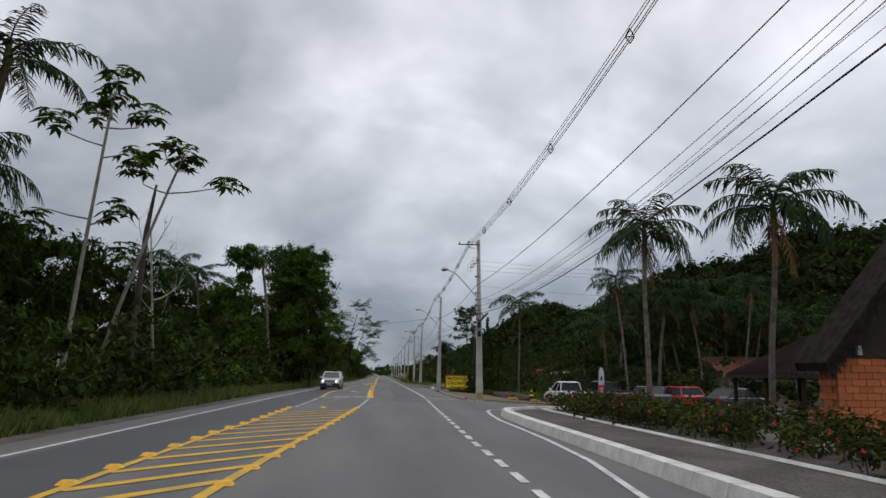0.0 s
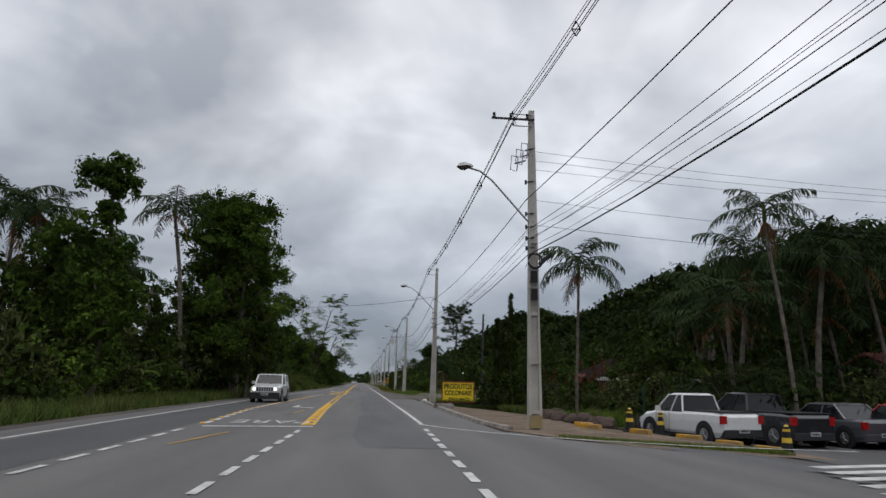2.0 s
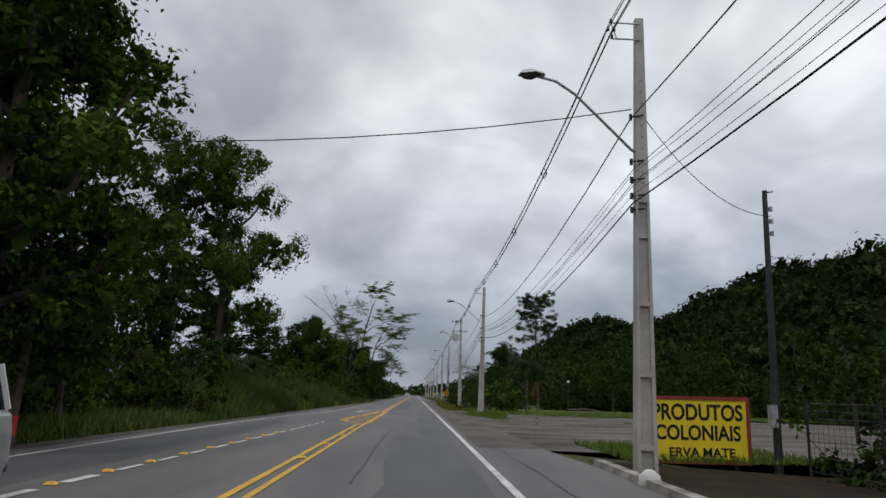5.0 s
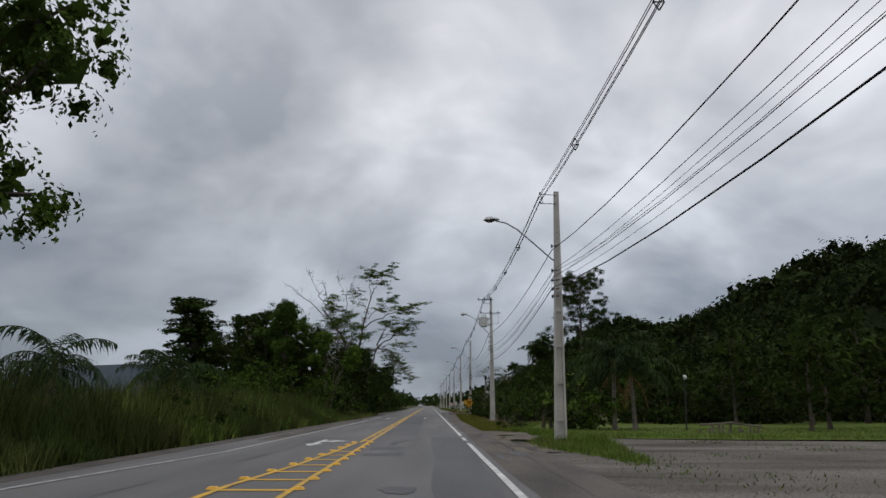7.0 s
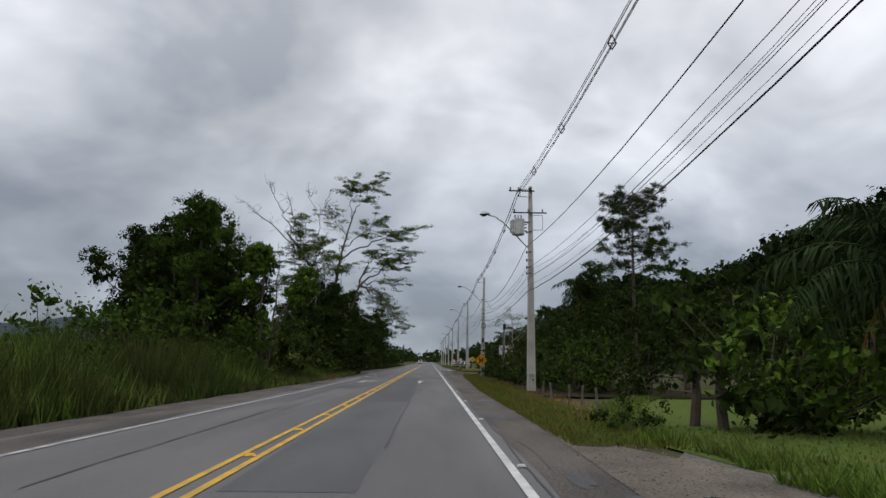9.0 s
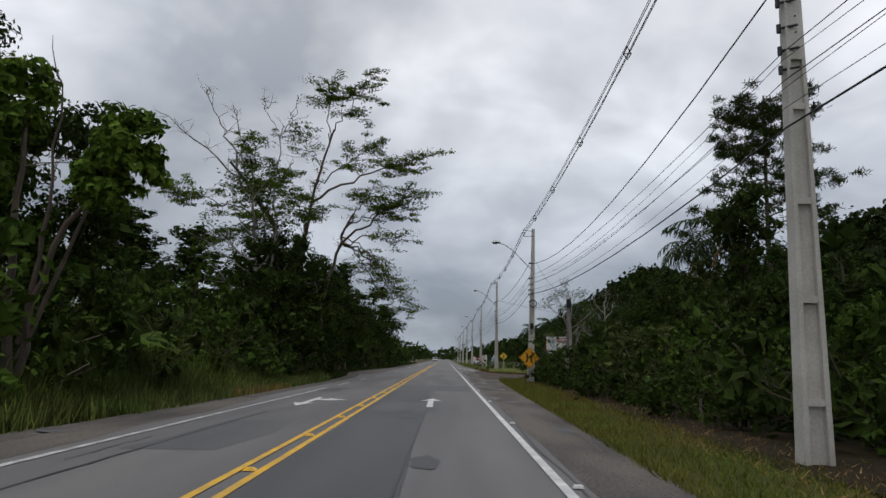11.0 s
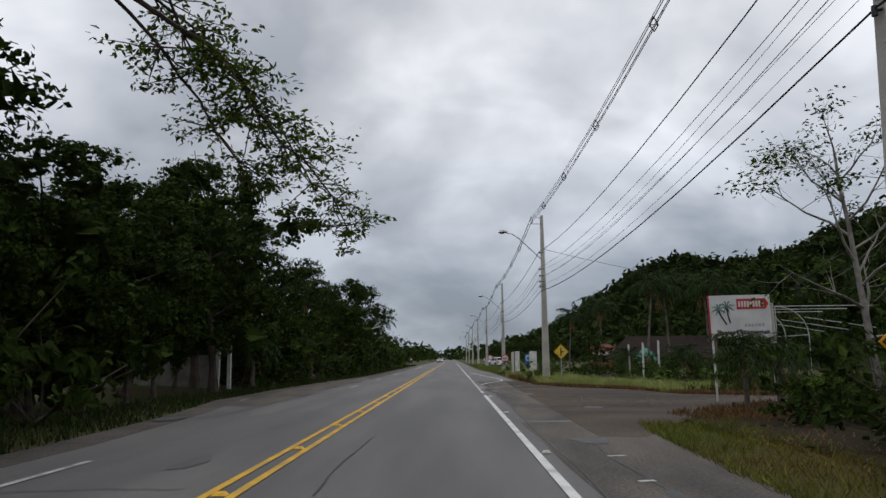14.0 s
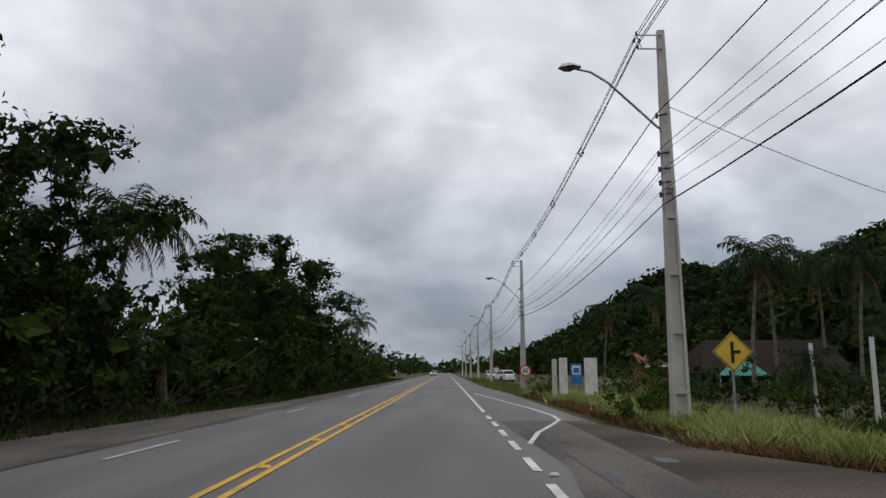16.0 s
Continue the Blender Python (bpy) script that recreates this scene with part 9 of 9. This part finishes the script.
board = root("advertising_board", "yellow roadside board with black lettering and red frame", "sign", at=Matrix.Translation((6.25, 82.0, 0.62)) @ Matrix.Rotation(radians(-4), 4, "Z"))
put("panel", Geo().box(-1.12, 1.12, 0, 0.04, -0.66, 0.70), "sign_yellow", board)
g = Geo()
for a in ((-1.2, -1.12, -0.74, 0.78), (1.12, 1.2, -0.74, 0.78)):
    g.box(a[0], a[1], -0.02, 0.06, a[2], a[3])
g.box(-1.12, 1.12, -0.02, 0.06, -0.74, -0.66).box(-1.12, 1.12, -0.02, 0.06, 0.70, 0.78)
put("frame", g, "sign_back", board)
letters("PRODUTOS", 0.5, 0, 0.40, -0.003, board, width=2.06)
letters("COLONIAIS", 0.46, 0, -0.06, -0.003, board, width=1.94)
letters("ERVA MATE", 0.28, 0.08, -0.49, -0.003, board, width=1.5)
for x in (-0.9, 0.9):
    put("leg", Geo().box(x - 0.05, x + 0.05, 0.06, 0.13, -1.2, 0.6), "dark_wood", board)
svc = root("service_pole", "slender dark service pole with a meter box", "pole")
put("shaft", Geo().tube([(7.9, 81.6, -0.5), (7.98, 81.6, 6.3)], [0.1, 0.06], 8), "dark_steel", svc)
put("meter_box", Geo().box(7.72, 7.86, 81.4, 81.6, 0.75, 1.25), "lamp_grey", svc)
g = Geo()
for z in (5.2, 5.5, 5.8):
    g.disc((8.1, 81.6, z), (0, 0, 1), 0.05, 0.1, 8)
    g.tube([(7.95, 81.6, z + 0.05), (8.1, 81.6, z + 0.05)], 0.02, 5)
put("insulator", g, "lamp_grey", svc)
put("camera_arm", Geo().tube([(7.98, 81.6, 6.25), (8.16, 81.55, 6.28)], 0.025, 6), "lamp_grey", svc)
# dark mesh fence beside the cypresses
fn = root("mesh_fence", "dark green mesh fence with slim posts", "fence")
for k in range(7):
    put("post", Geo().tube([(8.3 + 0.25 * k, 81.0 - k * 2.2, -0.5), (8.3 + 0.25 * k, 81.0 - k * 2.2, 1.35)], 0.03, 6), "dark_steel", fn)
g = Geo()
for k in range(6):
    a, b = np.array((8.3 + 0.25 * k, 81.0 - k * 2.2, 0)), np.array((8.55 + 0.25 * k, 78.8 - k * 2.2, 0))
    for z in np.arange(-0.3, 1.35, 0.16):
        g.tube([a + (0, 0, z), b + (0, 0, z)], 0.006, 3, caps=False)
    for u in np.linspace(0, 1, 14):
        q = a + (b - a) * u
        g.tube([q + (0, 0, -0.4), q + (0, 0, 1.3)], 0.005, 3, caps=False)
put("mesh", g, "dark_steel", fn)
tagged(put("water_drum", Geo().tube([(14.4, 79.6, -0.4), (14.4, 79.6, 0.2), (14.4, 79.6, 1.9), (14.4, 79.6, 2.1)], [0.7, 0.78, 0.78, 0.6], 18), "rust_red"), "rusty red water tank beside the house", "tank")
put("drain", Geo().tube([(3.0, 66.2, 0.02), (3.9, 66.6, 0.02)], 0.22, 10), "concrete_dark")["category"] = "drain"
tagged(bpy.data.objects["drain"], "dark concrete drain mouth set into the kerb", "drain")
o = put("stone_ball", Geo().tube([(3.35, 76.5, -0.1), (3.35, 76.5, 0.02), (3.35, 76.5, 0.16), (3.35, 76.5, 0.24)], [0.13, 0.19, 0.16, 0.06], 12), "white_wall", smooth=True)
tagged(o, "white-painted round stone at the kerb's end", "stone")


def diamond(name, label, x, y, z, half, mat, marks, post_h, lean=0.0):
    d = root(name, label, "road sign", at=Matrix.Translation((x, y, z)) @ Matrix.Rotation(radians(lean), 4, "Y"))
    h_ = half
    face = [(0, h_), (h_, 0), (0, -h_), (-h_, 0)]

    def plate(s, y0, y1):
        v = [(a * s, y0, b * s) for a, b in face] + [(a * s, y1, b * s) for a, b in face]
        return Geo().add(v, [(0, 1, 2, 3), (7, 6, 5, 4)] + [(i, 4 + i, 4 + (i + 1) % 4, (i + 1) % 4) for i in range(4)])

    put("border", plate(0.95, -0.006, 0.0), "sign_black", d)
    put("panel", plate(1.0, 0.0, 0.012), mat, d)
    put("field", plate(0.90, -0.010, -0.0062), mat, d)
    g_ = Geo()
    for poly in marks:
        k = len(poly)
        g_.add([(a * h_, -0.016, b * h_) for a, b in poly] + [(a * h_, -0.0104, b * h_) for a, b in poly], [tuple(range(k)), tuple(range(k, 2 * k))[::-1]] + [(i, k + i, k + (i + 1) % k, (i + 1) % k) for i in range(k)])
    put("symbol", g_, "sign_black", d)
    if post_h:
        put("post", Geo().tube([(0, 0.05, -post_h), (0, 0.05, h_ * 0.8)], 0.03, 8), "steel", d)
    return d


NARROW = [[(-0.36, 0.45), (-0.22, 0.45), (-0.1, 0.14), (-0.1, -0.14), (-0.22, -0.45), (-0.36, -0.45), (-0.24, -0.12), (-0.24, 0.12)], [(0.36, 0.45), (0.24, 0.12), (0.24, -0.12), (0.36, -0.45), (0.22, -0.45), (0.1, -0.14), (0.1, 0.14), (0.22, 0.45)]]
diamond("warning_sign", "amber diamond warning sign with narrowing-road symbol on a pole", 4.84, 184.9, 1.48, 0.62, "sign_amber", NARROW, 1.5, 2)
SIDE = [[(-0.1, 0.5), (0.06, 0.5), (0.06, 0.07), (0.38, 0.07), (0.38, -0.08), (0.06, -0.08), (0.06, -0.55), (-0.1, -0.55)]]
diamond("warning_sign", "yellow diamond sign with side-road symbol on a thin post", 5.93, 217.8, 1.67, 0.42, "sign_lemon", SIDE, 1.85)
diamond("warning_sign", "small white diamond marker on the far verge", -8.0, 318, 1.3, 0.32, "sign_white", [[(-0.2, 0.2), (0.2, 0.2), (0.2, -0.2), (-0.2, -0.2)]], 1.4)

bus = root("bus_stop_sign", "blue bus stop sign with white panel on a post", "road sign", at=spot(6.22, 238.0, 0))
put("panel", Geo().box(-0.27, 0.27, 0, 0.02, 0.68, 1.65), "sign_blue", bus)
put("white_field", Geo().box(-0.2, 0.2, -0.008, -0.002, 1.12, 1.55), "sign_white", bus)
put("symbol", Geo().box(-0.14, 0.14, -0.016, -0.0085, 1.2, 1.45, 0.9), "sign_blue", bus)
put("post", Geo().tube([(0, 0.05, -0.1), (0, 0.05, 1.6)], 0.03, 8), "steel", bus)
spd = root("speed_sign", "round white speed sign with a red ring on a post", "road sign", at=spot(5.38, 253.0, 0))
put("disc", Geo().disc((0, 0, 1.32), (0, 1, 0), 0.40, 0.015, 28), "sign_red", spd)
put("field", Geo().disc((0, -0.006, 1.32), (0, 1, 0), 0.30, 0.005, 28), "sign_white", spd)
letters("60", 0.38, 0, 1.32, -0.008, spd, name="number")
put("post", Geo().tube([(0, 0.05, -0.1), (0, 0.05, 1.6)], 0.03, 8), "steel", spd)
spd2 = root("speed_sign", "round white speed sign with a red ring on a post", "road sign", at=spot(5.6, 286.0, 0.1))
put("disc", Geo().disc((0, 0, 1.32), (0, 1, 0), 0.40, 0.015, 28), "sign_red", spd2)
put("field", Geo().disc((0, -0.006, 1.32), (0, 1, 0), 0.30, 0.005, 28), "sign_white", spd2)
put("post", Geo().tube([(0, 0.05, -0.1), (0, 0.05, 1.6)], 0.03, 8), "steel", spd2)

bb = root("billboard", "white nursery billboard with a printed palm on slim posts", "billboard", at=Matrix.Translation((8.95, 200.3, 2.58)) @ Matrix.Rotation(radians(3), 4, "Z") @ Matrix.Rotation(radians(-1.0), 4, "Y"))
put("panel", Geo().box(-0.97, 0.97, 0, 0.05, -0.66, 0.66), "sign_white", bb)
put("edge_trim", Geo().box(-1.0, -0.97, -0.01, 0.06, -0.66, 0.66), "sign_red", bb)
g = Geo()
for cx, cz, s in ((-0.68, 0.2, 1.0), (-0.42, 0.28, 1.1)):
    for k in range(8):
        a = k * 0.785 + 0.3
        q = [(cx, -0.006, cz), (cx + 0.12 * s * math.cos(a), -0.006, cz + 0.12 * s * math.sin(a) + 0.05), (cx + 0.24 * s * math.cos(a), -0.006, cz + 0.2 * s * math.sin(a))]
        g.tube(q, [0.02, 0.022, 0.006], 4)
put("printed_palm_leaves", g, "palm_print", bb)
put("printed_palm_trunks", Geo().tube([(-0.68, -0.006, 0.16), (-0.58, -0.006, -0.05), (-0.46, -0.006, -0.24)], 0.022, 4).tube([(-0.42, -0.006, 0.24), (-0.39, -0.006, 0.0), (-0.34, -0.006, -0.2)], 0.022, 4), "sign_black", bb)
ar = put("red_arrow", Geo().add([(-0.1, -0.008, 0.22), (0.82, -0.008, 0.22), (0.92, -0.008, 0.38), (0.82, -0.008, 0.54), (-0.1, -0.008, 0.54), (-0.1, -0.002, 0.22), (0.82, -0.002, 0.22), (0.92, -0.002, 0.38), (0.82, -0.002, 0.54), (-0.1, -0.002, 0.54)], [(0, 1, 2, 3, 4), (9, 8, 7, 6, 5)] + [(i, 5 + i, 5 + (i + 1) % 5, (i + 1) % 5) for i in range(5)]), "sign_red", bb)
g = Geo()
for k in range(9):
    g.box(-0.05 + k * 0.092, 0.01 + k * 0.092, -0.014, -0.009, 0.28, 0.47)
put("lettering", g, "sign_white", ar)
letters("Plantas Ornamentais", 0.2, 0.05, -0.5, -0.006, bb, "sign_black", 1.66)
g = Geo()
for k in range(6):
    g.box(0.1 + k * 0.11, 0.18 + k * 0.11, -0.006, -0.001, -0.33, -0.24)
put("faint_bars", g, "lamp_grey", bb)
for x, t_ in ((-0.9, 0.035), (1.02, 0.09)):
    put("leg", Geo().tube([(x, 0.1, -2.7), (x, 0.1, 0.4)], t_, 8), "white_wall" if x < 0 else "concrete", bb)
# ---- posts, fences, small structures ----
def post(name, label, x, y, h_, w_, mat, z=-0.1, lean=0.0, group="", cap=True):
    gg = Geo().box(-w_ / 2, w_ / 2, -w_ / 2, w_ / 2, 0, h_, 0.94)
    if cap:
        gg.box(-w_ * 0.42, w_ * 0.42, -w_ * 0.42, w_ * 0.42, h_, h_ + w_ * 0.25, 0.5)
    o = put(name, gg, mat)
    o.matrix_basis = Matrix.Translation((x, y, z)) @ Matrix.Rotation(radians(lean), 4, "Y")
    return tagged(o, label, "post", group)


for x, y, h_, l_ in ((-11.0, 211.7, 2.0, 1.0), (-10.62, 212.3, 2.15, -0.6)):
    post("gate_post", "tall white-painted gate post on the verge", x, y, h_, 0.17, "white_wall", 0.05, l_, "white gate posts")
for x, y, h_, l_, m_ in ((11.62, 225.9, 2.15, -1.2, "white_wall"), (11.66, 222.7, 2.2, 0.5, "white_wall"), (11.74, 219.6, 2.27, 0.6, "white_wall")):
    post("fence_post", "tall slim white concrete fence post", x, y, h_ + 0.15, 0.1, m_, -0.15, l_, "nursery fence posts", False)
loose_cable((11.74, 219.6, 1.9), (21.5, 226.5, 2.1), 0.12, 0.02, "pale rail wire between the nursery posts")
loose_cable((11.74, 219.6, 1.8), (21.5, 226.5, 1.85), 0.22, 0.014, "pale rail wire between the nursery posts")
for x0, x1, y in ((4.8, 5.14, 234.0), (5.95, 6.5, 234.4)):
    o = put("white_panel", Geo().box(x0, x1, y, y + 0.12, -0.05, 1.85), "white_wall", bevel=0.01)
    tagged(o, "upright white panel beside the bus stop", "panel", "white panels")
    if x0 < 5:
        o2 = put("white_panel", Geo().box(4.55, 4.75, y + 0.4, y + 0.52, -0.05, 1.8), "concrete", bevel=0.01)
        tagged(o2, "narrow grey panel beside the bus stop", "panel", "white panels")
tagged(put("garden_wall", Geo().box(-15.0, -11.2, 211.9, 212.1, -0.1, 1.65), "concrete_dark", bevel=0.02), "mossy grey wall beside the white gate posts", "wall")
gh = root("greenhouse_frame", "bare grey tubular greenhouse frame behind the plants", "greenhouse frame")
for k in range(3):
    y = 223.5 + 3.2 * k
    a = np.linspace(0, math.pi / 2, 7)
    put("hoop", Geo().tube(np.concatenate([np.stack([22.3 - 2.0 + 2.0 * np.cos(a[::-1]), np.full(7, y), 2.6 + 1.8 * np.sin(a[::-1])], 1), [(22.3, y, 0.0)]]), 0.035, 6), "lamp_grey", gh)
    put("upright", Geo().tube([(20.3, y, 0), (20.3, y, 4.4)], 0.03, 6), "lamp_grey", gh)
    put("crossbar", Geo().tube([(20.3, y, 4.4), (26.5, y, 4.4)], 0.03, 6), "lamp_grey", gh)
    put("brace", Geo().tube([(22.1, y, 3.7), (26.5, y, 3.0)], 0.025, 6), "lamp_grey", gh)
put("ridge_bar", Geo().tube([(20.3, 223.5, 4.4), (20.3, 229.9, 4.4)], 0.03, 6), "lamp_grey", gh)
put("side_bar", Geo().tube([(22.3, 223.5, 2.6), (22.3, 229.9, 2.6)], 0.03, 6), "lamp_grey", gh)
tent = root("tent", "small teal canvas tent among the nursery plants", "tent")
put("roof", Geo().add([(18.0, 249, 1.0), (20.4, 249, 1.0), (20.4, 251.5, 1.0), (18.0, 251.5, 1.0), (19.0, 250.2, 2.3)], [(0, 1, 4), (1, 2, 4), (2, 3, 4), (3, 0, 4), (3, 2, 1, 0)]), "teal", tent)
for x, y in ((18.1, 249.1), (20.3, 249.1), (20.3, 251.4), (18.1, 251.4)):
    put("leg", Geo().tube([(x, y, -0.1), (x, y, 1.0)], 0.03, 6), "white_wall", tent)
tent2 = root("nursery_shed", "long low nursery shed with teal walls and brown roof", "shed")
put("wall", Geo().box(18.5, 26.6, 256.0, 258.0, -0.1, 1.3), "teal", tent2)
put("roof", Geo().add([(17.1, 252.0, 1.15), (27.6, 252.0, 1.15), (27.6, 256, 3.5), (18.7, 256, 3.5), (27.6, 260, 1.15), (17.1, 260, 1.15), (17.1, 252.0, 1.03), (27.6, 252.0, 1.03), (27.6, 260, 1.03), (17.1, 260, 1.03)], [(0, 1, 2, 3), (3, 2, 4, 5), (5, 0, 3), (1, 4, 2), (9, 8, 7, 6), (0, 6, 7, 1), (1, 7, 8, 4), (4, 8, 9, 5), (5, 9, 6, 0)]), "roof_dark", tent2)
for x in (17.7, 20.9, 24.0, 27.1):
    put("post", Geo().tube([(x, 252.4, -0.1), (x, 252.4, 1.08)], 0.08, 6), "grey_wood", tent2)

opole = root("old_wooden_pole", "old dark wooden pole with a splice box at the top", "pole")
put("shaft", Geo().tube([(6.62, 182.4, -0.4), (6.72, 182.4, 2.2), (6.78, 182.4, 4.75)], [0.13, 0.11, 0.09], 9), "concrete_dark", opole)
put("box", Geo().box(6.66, 6.9, 182.25, 182.5, 4.3, 4.8), "black_rubber", opole)
lpole = root("leaning_pole", "weathered leaning utility pole among the trees", "pole")
put("shaft", Geo().tube([(-15.6, 79.5, -0.1), (-15.4, 79.4, 3.5), (-15.1, 79.3, 7.2)], [0.2, 0.17, 0.12], 9), "concrete_dark", lpole)
put("crossarm", Geo().box(-15.7, -14.5, 79.15, 79.23, 6.75, 6.84), "grey_wood", lpole)
for x, y, h_, l_ in ((-15.1, 77.6, 2.3, 4), (-12.0, 30.0, 2.0, 2)):
    post("marker_post", "thin white marker post in the verge grass", x, y, h_, 0.06, "white_wall", 0.1, l_, "marker posts", False)
rf = random.Random(12)
for k, y in enumerate((154.0, 158.6, 163.1, 166.4, 172.4, 176.0, 180.2, 184.0)):
    post("fence_post", "thin rough grey wooden fence post along the trees", 5.95 + rf.uniform(-0.15, 0.15), y, rf.uniform(0.6, 0.8), 0.06, "grey_wood", -0.05, rf.uniform(-5, 5), "wooden fence posts", False)
for z in (0.35, 0.6):
    g = Geo().tube([(5.95 + 0.005 * k, 152 + 3.05 * k, z - 0.02 * (k % 2)) for k in range(11)], 0.004, 3, caps=False)
    tagged(put("fence_wire", g, "dark_steel"), "thin rusty wire between the wooden posts", "wire", "fence wires")
for x, y in ((5.2, 138.6), (5.1, 140.5), (4.9, 141.6), (4.65, 143.8), (4.7, 146.4)):
    post("fence_post", "short grey fence post by the trees", x, y, 0.72, 0.07, "grey_wood", -0.08, rf.uniform(-5, 5), "short fence posts", False)
for k in range(12):
    post("stake", "old brown stake of a broken fence in the field", 12.4 + 0.24 * k, 125.6 + 0.35 * rf.uniform(-1, 1), rf.uniform(0.35, 0.75), 0.09, "grey_wood", -0.25, rf.uniform(-9, 9), "broken fence stakes", False)
tagged(put("rail", Geo().tube([(12.3, 125.6, 0.35), (13.8, 125.7, 0.42), (15.2, 125.5, 0.25)], 0.05, 6), "grey_wood"), "fallen weathered rail across the stakes", "rail")
pl_ = root("garden_lamp", "slender dark garden lamp with a small white globe", "lamp")
put("post", Geo().tube([(13.2, 130.0, -0.2), (13.28, 130.0, 2.55)], [0.05, 0.035], 8), "dark_steel", pl_)
bm = bmesh.new()
bmesh.ops.create_uvsphere(bm, u_segments=14, v_segments=8, radius=0.13, matrix=Matrix.Translation((13.28, 130, 2.66)))
me = bpy.data.meshes.new("globe")
bm.to_mesh(me)
bm.free()
put("globe", me, "sign_white", pl_, smooth=True)
